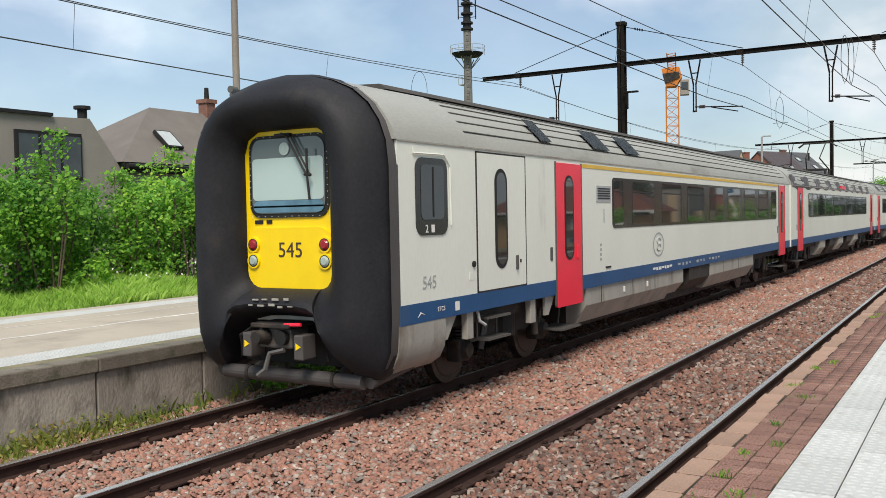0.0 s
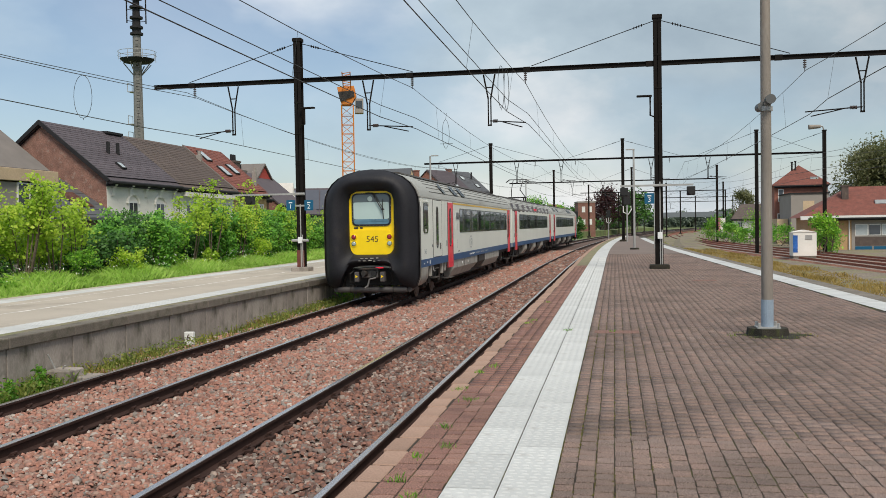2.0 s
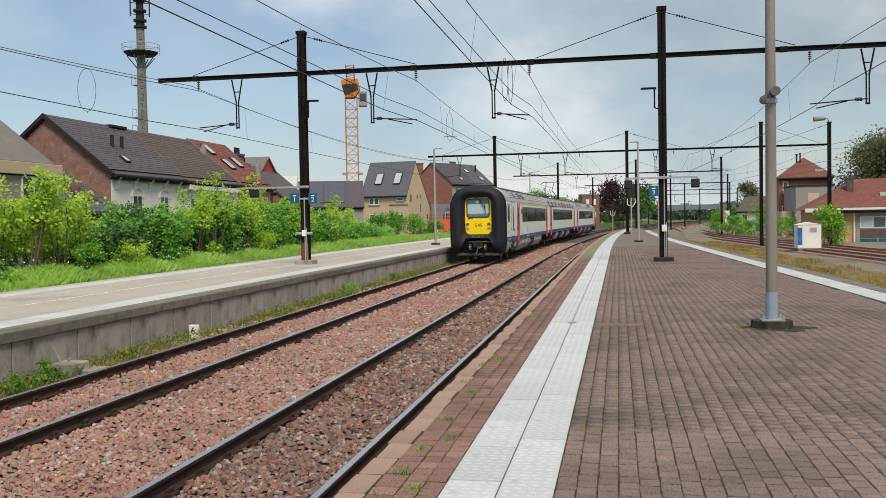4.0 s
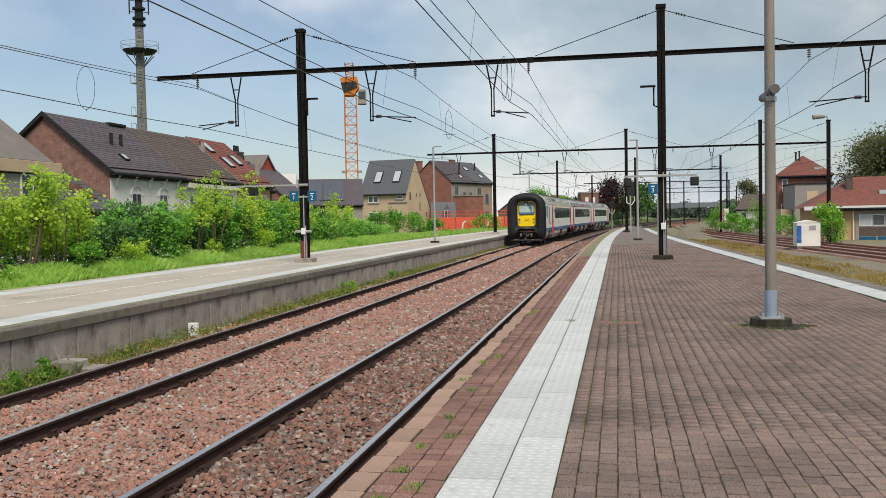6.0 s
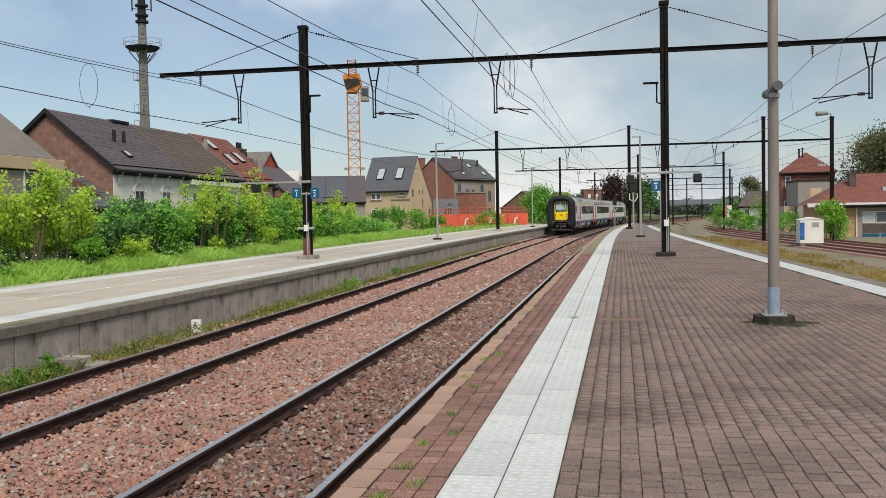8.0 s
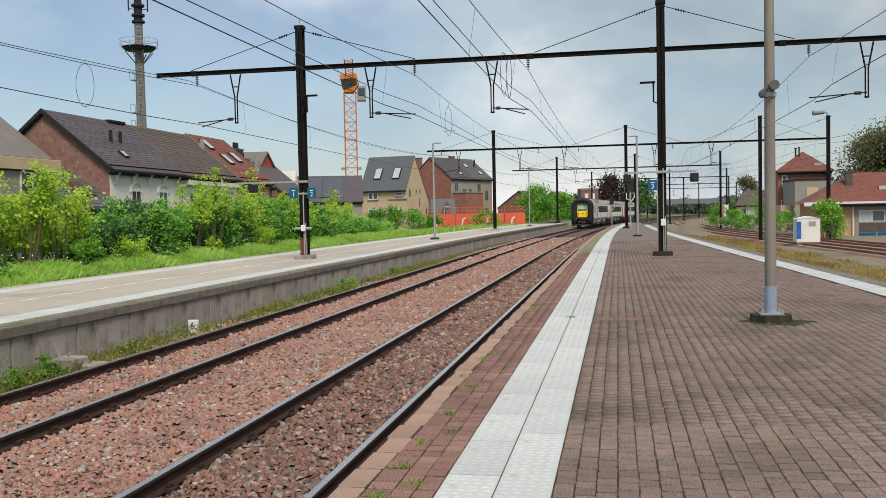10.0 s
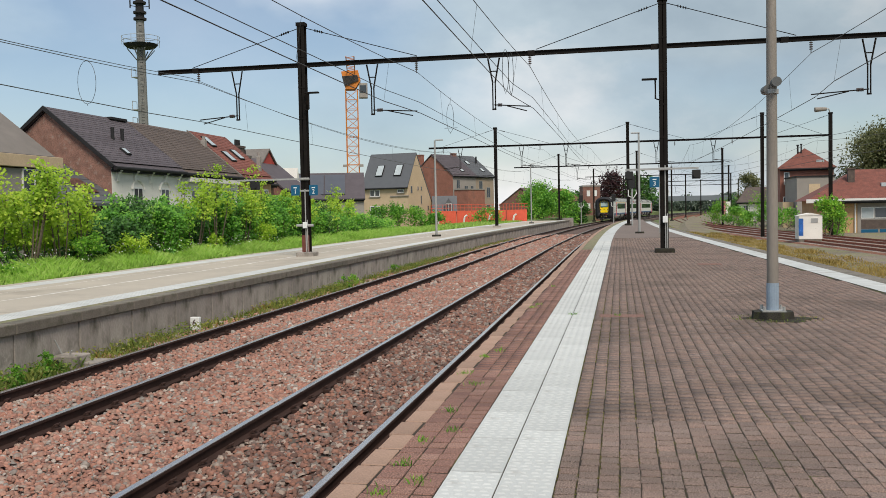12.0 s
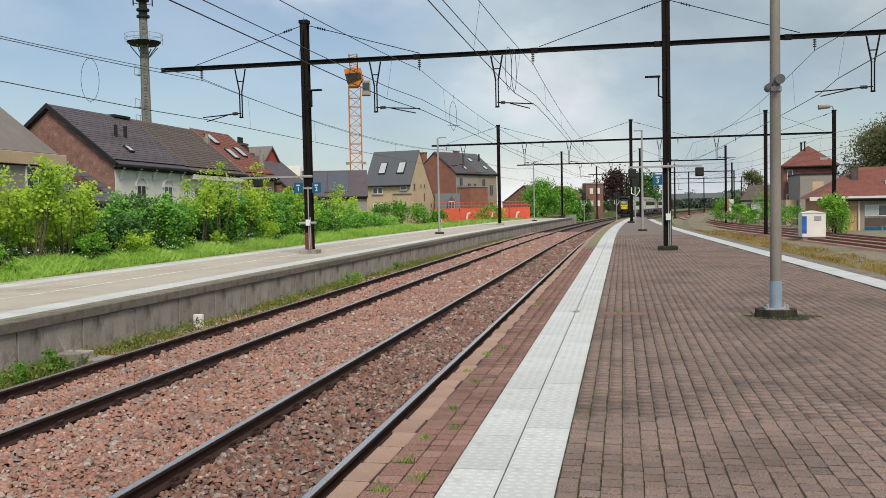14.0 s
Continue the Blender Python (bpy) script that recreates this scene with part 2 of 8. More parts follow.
def body_shell(car, y0, y1):
    bm = B()
    prism(bm, [(-HALF, 1.0), (HALF, 1.0), (HALF, 3.05), (-HALF, 3.05)], "y", y0, y1)
    part("body", bm, M_BODY, car)
    bm = B()
    prism(bm, roof_profile(), "y", y0, y1)
    roof = part("roof", bm, M_ROOF, car, "grey ribbed metal roof", smooth=True)
    bm = B()
    prism(bm, [(-0.72, 3.76), (0.72, 3.76), (0.6, 3.835), (0, 3.865), (-0.6, 3.835)], "y", y0 + 0.9, y1 - 0.3)
    part("roof_walkway", bm, M_ROOFDARK, roof, "dark walkway on the roof")
    for x, z in ((1.36, 3.26), (1.265, 3.39), (1.15, 3.51), (1.02, 3.61), (0.88, 3.69)):
        bm = B()
        prism(bm, [(x - 0.006, z - 0.002), (x + 0.004, z - 0.014), (x + 0.009, z - 0.006), (x - 0.002, z + 0.006)], "y", y0 + 1.6, y1 - 0.6)
        part("roof_rib", bm, M_ROOFDARK, roof)
    bm = B()
    box(bm, HALF, HALF + 0.004, y0, y1, 1.0, 1.225)
    part("blue_band", bm, M_BLUE, car, "dark blue band along the sill")
    bm = B()
    box(bm, HALF, HALF + 0.012, y0, y1, 3.04, 3.06)
    part("rain_strip", bm, M_SKIRT, car)
    return roof


def red_door(car, y):
    d = side_slab("door", rrect(y, y + 0.98, 0.8, 2.98, 0.03, 2), HALF - 0.03, HALF + 0.012, M_RED, car, "bright red passenger door")
    side_slab("door_window", rrect(y + 0.31, y + 0.66, 1.5, 2.8, 0.17, 6), HALF + 0.004, HALF + 0.018, M_BLACK, d)
    side_slab("pane", rrect(y + 0.35, y + 0.62, 1.54, 2.76, 0.13, 6), HALF + 0.006, HALF + 0.022, M_GLASS, d)
    side_slab("handle", rrect(y + 0.77, y + 0.83, 1.5, 1.72, 0.025, 3), HALF + 0.006, HALF + 0.035, M_RED, d)
    for s in (-0.03, 0.98):
        side_slab("door_seal", rrect(y + s, y + s + 0.03, 0.82, 3.0, 0.01, 1), HALF - 0.01, HALF + 0.016, M_STEELGREY, car)
    side_slab("door_button", rrect(y - 0.22, y - 0.14, 1.52, 1.72, 0.02, 2), HALF, HALF + 0.01, M_STEELGREY, car)
    bm = B()
    box(bm, 1.0, HALF + 0.03, y + 0.12, y + 0.86, 0.44, 0.47)
    rod(bm, (1.05, y + 0.12, 0.45), (1.1, y + 0.12, 0.82), 0.02)
    rod(bm, (1.05, y + 0.86, 0.45), (1.1, y + 0.86, 0.82), 0.02)
    part("footboard", bm, M_STEELGREY, car, "grey steel footboard")


def window_row(car, y0, y1, panes, z0=1.95, z1=2.82):
    band = side_slab("window_band", rrect(y0, y1, z0, z1, 0.09, 4), HALF, HALF + 0.008, M_GLASSBAND, car, "dark tinted window band")
    for a, b in panes:
        side_slab("pane", rrect(a, b, z0 + 0.05, z1 - 0.05, 0.06, 3), HALF + 0.004, HALF + 0.014, M_GLASS, band)
        bm = B()
        box(bm, HALF + 0.012, HALF + 0.018, a + 0.05, b - 0.02, z0 + 0.5 + 0.12, z0 + 0.52 + 0.12)
        part("vent_bar", bm, M_BLACK, band)


WHEELS = []


def bogie(car, yc):
    bg = thing("bogie", "dark dusty steel bogie under the coach", "")
    bg.parent = car
    bg.location = (0, yc, 0)
    del bg["label"]
    for dy in (-1.2, 1.2):
        for s in (-1, 1):
            bm = B()
            rod(bm, (s * 0.69, 0, 0), (s * 0.815, 0, 0), 0.455, 28)
            rod(bm, (s * 0.815, 0, 0), (s * 0.83, 0, 0), 0.38, 28, 0.36)
            rod(bm, (s * 0.83, 0, 0), (s * 0.87, 0, 0), 0.15, 14, 0.12)
            w = part("wheel", bm, M_TREAD, bg, "brown steel wheel")
            w.location = (0, dy, 0.455)
            WHEELS.append((w, dy))
            bm = B()
            box(bm, s * 0.98 - 0.1, s * 0.98 + 0.1, dy - 0.16, dy + 0.16, 0.3, 0.6, 0.03)
            rod(bm, (s * 1.08, dy, 0.45), (s * 1.15, dy, 0.45), 0.13, 14, 0.1)
            part("axle_box", bm, M_UNDER, bg)
            bm = B()
            for q in range(7):
                rod(bm, (s * 0.98, dy, 0.6 + q * 0.045), (s * 0.98, dy, 0.625 + q * 0.045), 0.105, 12)
            part("spring", bm, M_UNDER, bg)
            bm = B()
            rod(bm, (s * 1.12, dy * 0.72, 0.42), (s * 1.16, dy * 0.62, 0.9), 0.05, 8)
            part("damper", bm, M_STEELGREY, bg)
    for s in (-1, 1):
        bm = B()
        prism(bm, [(-1.7, 0.92), (1.7, 0.92), (1.7, 0.8), (1.25, 0.78), (0.75, 0.52), (-0.75, 0.52), (-1.25, 0.78), (-1.7, 0.8)], "x", s * 0.98 - 0.07, s * 0.98 + 0.07)
        part("bogie_frame", bm, M_UNDER, bg)
        bm = B()
        rod(bm, (s * 1.0, 0, 0.5), (s * 1.0, 0, 1.0), 0.19, 16)
        part("air_spring", bm, M_BLACK, bg)
    bm = B()
    box(bm, -0.9, 0.9, -0.3, 0.3, 0.45, 0.95)
    part("bolster", bm, M_UNDER, bg)


def underframe(car, y0, y1, boxes):
    bm = B()
    box(bm, -1.25, 1.25, y0 + 0.3, y1 - 0.3, 0.82, 1.0)
    part("underframe", bm, M_UNDER, car)
    # added dark filler box: blocks light so the space under the coach stays dark
    bm = B()
    box(bm, -1.05, 1.05, y0 + 5.6, y1 - 5.6, 0.32, 0.84)
    part("underfloor_tray", bm, M_UNDER, car)
    for a, b, z, m in boxes:
        bm = B()
        prism(bm, [(HALF - 0.03, 1.0), (HALF - 0.03, 0.72), (HALF - 0.22, z), (-HALF + 0.22, z), (-HALF + 0.03, 0.72), (-HALF + 0.03, 1.0)], "y", a, b)
        part("equipment_box", bm, m, car)


def gangway(car, y):
    bm = B()
    prism(bm, rrect(-1.12, 1.12, 0.95, 3.5, 0.25, 4), "y", y - 0.28, y + 0.28)
    part("gangway_bellows", bm, M_BLACK, car, "black rubber bellows between coaches")


def mask(car):
    """The thick rubber ring round the front, lofted from the coach outline to the small inner opening."""
    cx, cz = 0.0, 2.25
    outer = [(-1.02, 0.53), (-1.22, 0.53), (-1.33, 0.6), (-1.41, 0.78), (-HALF, 1.1), (-HALF, 1.7), (-HALF, 2.3), (-HALF, 2.75), (-1.40, 3.02), (-1.32, 3.25),
             (-1.18, 3.46), (-0.98, 3.63), (-0.72, 3.75), (-0.4, 3.83), (0, 3.86)]
    left = [(-0.0, 1.12), (-0.4, 1.11), (-0.66, 1.06), (-0.82, 0.95), (-0.9, 0.8), (-0.95, 0.62)] + outer
    left = [(x * 0.92, min(z, 3.0) + max(0, z - 3.0) * 0.93) for x, z in left]
    ring = left + [(-x, z) for x, z in left[-2:0:-1]]
    inner = rrect(-0.67, 0.67, 1.4, 3.24, 0.25, 6)

    def inner_at(x, z):
        w = math.atan2(z - cz, x - cx)
        d = Vector((math.cos(w), math.sin(w)))
        best = 1.0
        for i in range(len(inner)):
            a, b = Vector(inner[i]) - Vector((cx, cz)), Vector(inner[(i + 1) % len(inner)]) - Vector((cx, cz))
            e = b - a
            den = d.x * e.y - d.y * e.x
            if abs(den) < 1e-9:
                continue
            t, u = (a.x * e.y - a.y * e.x) / den, (a.x * d.y - a.y * d.x) / den
            if t > 0 and -1e-6 <= u <= 1 + 1e-6:
                best = t
        return cx + d.x * best, cz + d.y * best

    sections = [(-0.145, 0.14), (-0.13, 0.03), (-0.07, -0.06), (0.01, -0.15), (0.1, -0.23), (0.2, -0.3), (0.32, -0.35), (0.46, -0.37), (0.6, -0.345), (0.74, -0.28), (0.87, -0.18), (0.97, -0.07), (1.0, 0.02), (1.0, 0.1)]
    bm = B()
    rows = []
    ends = [inner_at(x, z) for x, z in ring]
    for k, y in sections:
        rows.append([bm.verts.new((x + (ix - x) * k, y, z + (iz - z) * k)) for (x, z), (ix, iz) in zip(ring, ends)])
    for P, Q in zip(rows, rows[1:]):
        for i in range(len(ring)):
            j = (i + 1) % len(ring)
            bm.faces.new((P[i], P[j], Q[j], Q[i]))
    bmesh.ops.subdivide_edges(bm, edges=bm.edges[:], cuts=1, use_grid_fill=True, smooth=0.3)
    front = part("front_mask", bm, M_RUBBER, car, "thick black rubber ring round the cab front", smooth=True)
    bm = B()
    rim = [[bm.verts.new((x * 1.088, y, 2.2 + (z - 2.2) * 1.03)) for x, z in ring] for y in (-0.02, 0.16)]
    for i in range(len(ring)):
        j = (i + 1) % len(ring)
        bm.faces.new((rim[0][i], rim[0][j], rim[1][j], rim[1][i]))
    part("mask_rim", bm, M_MASKRIM, front, "worn grey rim of the mask", smooth=True)
    for k in range(9):
        bm = B()
        x = -0.32 + k * 0.075 + random.uniform(-0.02, 0.02)
        z = (1.29 if k % 2 else 1.22) + random.uniform(-0.01, 0.01)
        box(bm, x, x + random.uniform(0.03, 0.1), -0.378, -0.36, z, z + random.uniform(0.01, 0.03))
        part("chalk_mark", bm, M_SKIRT, front)
    return front


def cab_front(car):
    y = 0.03
    bm = B()
    prism(bm, rrect(-0.67, 0.67, 1.36, 3.24, 0.25, 6), "y", y, y + 0.12)
    panel = part("front_panel", bm, M_YELLOW, car, "bright yellow front panel")
    bm = B()
    prism(bm, rrect(-0.64, 0.64, 1.4, 2.11, 0.2, 5), "y", y - 0.03, y)
    part("flap", bm, M_YELLOW, panel, "yellow lower flap")
    bm = B()
    prism(bm, rrect(-0.59, 0.59, 2.225, 3.185, 0.16, 6), "y", y - 0.02, y)
    seal = part("windscreen_frame", bm, M_BLACK, panel, "black riveted windscreen frame")
    for i in range(44):
        w = i / 44 * 4
        s = w % 1
        x, z = ((-0.56 + 1.12 * s, 2.24), (0.575, 2.29 + 0.82 * s), (0.56 - 1.12 * s, 3.17), (-0.575, 3.11 - 0.82 * s))[int(w)]
        bm = B()
        box(bm, x - 0.004, x + 0.004, y - 0.024, y - 0.02, z - 0.004, z + 0.004)
        part("rivet", bm, M_WHITE, seal)
    bm = B()
    prism(bm, rrect(-0.545, 0.545, 2.275, 3.145, 0.14, 6), "y", y - 0.03, y - 0.02)
    part("windscreen", bm, M_SCREEN, panel, "tinted windscreen")
    bm = B()
    prism(bm, rrect(-0.53, 0.53, 2.43, 2.92, 0.05, 3), "y", y - 0.034, y - 0.03)
    part("sun_blind", bm, M_BLIND, panel, "pale green sun blind behind the windscreen")
    bm = B()
    prism(bm, rrect(-0.53, 0.53, 2.285, 2.425, 0.08, 3), "y", y - 0.034, y - 0.03)
    part("desk", bm, M_DESK, panel, "blue edge of the driver's desk")
    bm = B()
    rod(bm, (-0.03, y - 0.045, 3.02), (-0.03, y - 0.03, 3.02), 0.075, 18)
    part("top_lamp", bm, M_LENSCLR, panel, "round top lamp behind the glass")
    bm = B()
    pipe(bm, [(-0.06, y - 0.05, 3.2), (0.05, y - 0.09, 3.16), (0.34, y - 0.1, 2.7)], 0.013)
    pipe(bm, [(0.02, y - 0.05, 3.19), (0.12, y - 0.09, 3.14), (0.38, y - 0.1, 2.72)], 0.011)
    pipe(bm, [(0.32, y - 0.11, 2.71), (0.41, y - 0.11, 2.7)], 0.02)
    pipe(bm, [(0.36, y - 0.115, 3.0), (0.365, y - 0.12, 2.7), (0.39, y - 0.115, 2.42)], 0.014)
    box(bm, -0.16, 0.06, y - 0.06, y, 3.165, 3.2)
    part("wiper", bm, M_BLACK, panel, "black windscreen wiper")
    for x in (-0.535, 0.535):
        for z, m in ((1.91, M_LENSRED), (1.72, M_LENSCLR)):
            bm = B()
            rod(bm, (x, y - 0.055, z), (x, y - 0.02, z), 0.092, 20, 0.1)
            h = part("headlight" if m is M_LENSCLR else "tail_light", bm, M_YELLOW, panel, "yellow lamp housing")
            bm = B()
            rod(bm, (x, y - 0.058, z), (x, y - 0.05, z), 0.072, 20)
            part("lamp_ring", bm, M_BLACK, h)
            bm = B()
            rod(bm, (x, y - 0.075, z), (x, y - 0.056, z), 0.04, 20, 0.064)
            part("lens", bm, m, h)
    for x0, x1 in ((-0.53, -0.41), (-0.35, -0.27)):
        bm = B()
        box(bm, x0, x1, y - 0.012, y, 2.155, 2.2)
        part("grille", bm, M_BLACK, panel)
    letters("number", "545", 0.25, M_BROWNLET, panel, Matrix.Translation((0.02, y - 0.033, 1.84)) @ FRONT_TEXT, "dark brown painted number")
    # coupler in the arch
    bm = B()
    box(bm, -0.85, 0.85, 0.16, 0.4, 0.5, 1.25)
    part("coupler_recess", bm, M_BLACK, car, "black recess behind the coupler")
    bm = B()
    box(bm, -0.24, 0.24, -0.5, -0.2, 0.74, 0.97, 0.02)
    coup = part("coupler", bm, M_STEELGREY, car, "grey steel automatic coupler")
    coup.location.y = 0.22
    bm = B()
    box(bm, -0.28, 0.28, -0.6, -0.15, 0.98, 1.03, 0.01)
    part("coupler_hood", bm, M_UNDER, coup, "rusty hood")
    bm = B()
    rod(bm, (-0.14, -0.68, 0.87), (-0.14, -0.5, 0.87), 0.07, 16, 0.1)
    part("coupler_cone", bm, M_UNDER, coup)
    bm = B()
    rod(bm, (0.13, -0.57, 0.87), (0.13, -0.5, 0.87), 0.085, 16)
    part("coupler_cup", bm, M_BLACK, coup)
    bm = B()
    pipe(bm, [(0.2, -0.58, 0.74), (0.02, -0.62, 0.7), (-0.02, -0.66, 0.52), (-0.1, -0.7, 0.45)], 0.03)
    part("coupler_hook", bm, M_STEELGREY, coup)
    bm = B()
    rod(bm, (0.2, -0.57, 1.02), (0.42, -0.55, 1.03), 0.022)
    part("release_handle", bm, M_RED, coup, "red release handle")
    for s in (-1, 1):
        bm = B()
        box(bm, s * 0.38 - 0.065, s * 0.38 + 0.065, -0.56, -0.32, 0.63, 0.91, 0.015)
        eb = part("electric_head", bm, M_MASKRIM, coup, "grey electric contact box")
        bm = B()
        prism(bm, [(s * 0.38 - 0.03, 0.74), (s * 0.38 + 0.04, 0.78), (s * 0.38 - 0.03, 0.82)], "y", -0.566, -0.56)
        part("warning_sign", bm, M_YELLOW, eb, "yellow warning triangle")
        bm = B()
        pipe(bm, [(s * 0.5, -0.3, 0.95), (s * 0.62, -0.4, 0.85), (s * 0.64, -0.35, 0.62), (s * 0.5, -0.2, 0.55)], 0.022)
        part("hose", bm, M_BLACK, coup)
    bm = B()
    rod(bm, (-1.03, -0.42, 0.38), (1.03, -0.42, 0.38), 0.085, 16)
    bar = part("rail_guard", bm, M_MASKRIM, car, "grey tubular rail guard")
    bar.location.y = 0.42
    for s in (-1, 1):
        bm = B()
        rod(bm, (s * 0.62, -0.42, 0.38), (s * 0.66, -0.42, 0.38), 0.097, 16)
        part("clamp", bm, M_UNDER, bar)
        bm = B()
        rod(bm, (s * 1.1, -0.42, 0.38), (s * 1.18, 0.3, 0.5), 0.075, 10)
        rod(bm, (s * 0.64, -0.42, 0.38), (s * 0.6, 0.3, 0.62), 0.06, 10)
        part("guard_arm", bm, M_MASKRIM, bar)


def lead_coach():
    car = thing("train_coach", "light grey coach with black rubber cab front and yellow panel", "train")
    roof = body_shell(car, 0.14, 23.35)
    front = mask(car)
    cab_front(car)
    # smooth cab roof piece without ribs
    bm = B()
    prism(bm, [(x * 1.004, z + 0.006) for x, z in roof_profile()], "y", 0.1, 1.75)
    part("cab_roof", bm, M_ROOF, roof, smooth=True)
    for a, b in ((3.9, 4.3), (6.0, 6.75), (7.6, 8.35)):
        bm = B()
        vs = [bm.verts.new(p) for p in ((1.385, a + 0.12, 3.28), (1.385, b + 0.12, 3.28), (1.14, b - 0.05, 3.6), (1.14, a - 0.05, 3.6))]
        f = bm.faces.new(vs)
        bmesh.ops.solidify(bm, geom=[f], thickness=0.03)
        part("roof_hatch", bm, M_GLASSBAND, roof, "dark roof hatch")
    # cab window
    w = side_slab("cab_window", rrect(0.5, 1.2, 1.99, 2.88, 0.13, 5), HALF, HALF + 0.012, M_GLASSBAND, car, "dark framed cab window")
    side_slab("pane", rrect(0.6, 1.11, 2.17, 2.8, 0.07, 4), HALF + 0.004, HALF + 0.018, M_GLASS, w)
    side_slab("window_bar", rrect(0.85, 0.875, 2.2, 2.78, 0.005, 1), HALF + 0.01, HALF + 0.024, M_BLACK, w)
    letters("class_mark", "2", 0.13, M_WHITE, w, Matrix.Translation((HALF + 0.014, 0.72, 2.06)) @ SIDE_TEXT, "small white painted figure")
    side_slab("sticker", rrect(0.82, 0.89, 2.02, 2.11, 0.005, 1), HALF + 0.01, HALF + 0.015, M_WHITE, w)
    bm = B()
    pipe(bm, [(HALF + 0.01, 0.44, 2.99), (HALF + 0.015, 0.45, 2.92), (HALF + 0.015, 1.12, 2.93), (HALF + 0.015, 1.26, 2.8), (HALF + 0.015, 1.27, 2.1)], 0.01)
    part("rain_gutter", bm, M_BODY, car)
    # service door
    d = side_slab("service_door", rrect(1.95, 3.34, 1.245, 3.0, 0.02, 2), HALF - 0.02, HALF + 0.006, M_BODY, car, "light grey service door")
    for a, b, c, e in ((1.92, 1.95, 1.235, 3.02), (3.34, 3.365, 1.235, 3.02), (1.92, 3.365, 3.0, 3.02), (1.92, 3.365, 1.225, 1.245)):
        side_slab("door_gap", [(a, c), (b, c), (b, e), (a, e)], HALF, HALF + 0.007, M_UNDER, d)
    side_slab("door_window", rrect(2.42, 2.78, 1.5, 2.82, 0.18, 6), HALF + 0.002, HALF + 0.012, M_BLACK, d)
    side_slab("pane", rrect(2.47, 2.73, 1.55, 2.77, 0.13, 6), HALF + 0.004, HALF + 0.016, M_GLASS, d)
    side_slab("handle", rrect(3.02, 3.07, 1.46, 1.66, 0.02, 3), HALF + 0.004, HALF + 0.03, M_STEELGREY, d)
    side_slab("lock", rrect(3.15, 3.19, 1.55, 1.6, 0.015, 3), HALF + 0.004, HALF + 0.012, M_BLACK, d)
    bm = B()
    rod(bm, (HALF, 1.83, 1.6), (HALF + 0.02, 1.83, 1.6), 0.04, 12)
    part("side_lock", bm, M_BLACK, car)
    side_slab("panel_plate", rrect(1.72, 1.9, 1.4, 1.5, 0.01, 1), HALF, HALF + 0.003, M_BODY, car)
    red_door(car, 4.4)
    red_door(car, 21.5)
    lv = side_slab("louvre", rrect(6.05, 6.72, 2.4, 2.67, 0.01, 1), HALF, HALF + 0.01, M_GREYLET, car, "grey air louvre")
    for k in range(5):
        side_slab("slat", rrect(6.1, 6.67, 2.45 + k * 0.04, 2.47 + k * 0.04, 0.004, 1), HALF + 0.008, HALF + 0.016, M_BLACK, lv)
    window_row(car, 6.8, 21.15, [(6.86, 7.34), (7.83, 9.06), (9.6, 10.93), (11.4, 12.75), (13.24, 14.5), (15.0, 16.3), (16.85, 18.1), (18.6, 19.9), (20.4, 21.06)])
    bm = B()
    box(bm, HALF, HALF + 0.006, 5.42, 21.4, 2.94, 3.0)
    part("yellow_stripe", bm, M_STRIPE, car, "ochre first class stripe")
    letters("class_mark", "1", 0.34, M_GREYLET, car, Matrix.Translation((HALF + 0.004, 6.4, 2.15)) @ SIDE_TEXT, "grey painted figure")
    letters("number", "545", 0.21, M_GREYLET, car, Matrix.Translation((HALF + 0.004, 0.77, 1.44)) @ SIDE_TEXT, "grey painted number")
    letters("marking", "ETCS", 0.075, M_WHITE, car, Matrix.Translation((HALF + 0.007, 1.02, 1.115)) @ SIDE_TEXT, "small white lettering")
    side_slab("sticker", rrect(1.35, 1.45, 1.06, 1.17, 0.005, 1), HALF + 0.004, HALF + 0.007, M_WHITE, car)
    side_slab("mark", [(0.5, 1.06), (0.56, 1.12), (0.66, 1.08), (0.57, 1.1)], HALF + 0.004, HALF + 0.007, M_WHITE, car)
    # oval emblem: a ring with a plain double-bowed shape
    bm = B()
    P, Q = [], []
    for i in range(28):
        w = 2 * math.pi * i / 28
        P.append(bm.verts.new((HALF + 0.004, 9.37 + 0.35 * math.cos(w), 1.58 + 0.24 * math.sin(w))))
        Q.append(bm.verts.new((HALF + 0.004, 9.37 + 0.3 * math.cos(w), 1.58 + 0.205 * math.sin(w))))
    fs = [bm.faces.new((P[i], P[(i + 1) % 28], Q[(i + 1) % 28], Q[i])) for i in range(28)]
    emblem = part("emblem", bm, M_GREYLET, car, "grey oval emblem")
    for z in (1.645, 1.525):
        bm = B()
        pts = [(HALF + 0.005, 9.37 + 0.12 * math.cos(w), z + 0.062 * math.sin(w)) for w in [2 * math.pi * i / 14 for i in range(15)]]
        pipe(bm, pts, 0.012, 4)
        part("emblem_bow", bm, M_GREYLET, emblem)
    y = 9.0
    for k in range(22):
        ln = random.uniform(0.07, 0.18)
        if k not in (7, 8, 13, 17):
            side_slab("lettering_bar", rrect(y, y + ln, 1.08 + 0.02 * (k % 3 == 0), 1.14, 0.003, 1), HALF + 0.004, HALF + 0.007, M_WHITE if k < 7 else M_GREYLET, car)
        y += ln + 0.05 + (0.1 if k > 7 else 0)
    for z in (1.42, 1.5, 1.58, 1.66):
        side_slab("lettering_bar", rrect(6.2, 6.28, z, z + 0.045, 0.003, 1), HALF, HALF + 0.003, M_GREYLET, car)
    side_slab("socket", rrect(6.45, 6.7, 1.28, 1.31, 0.01, 2), HALF, HALF + 0.012, M_UNDER, car)
    # skirts and underframe
    bm = B()
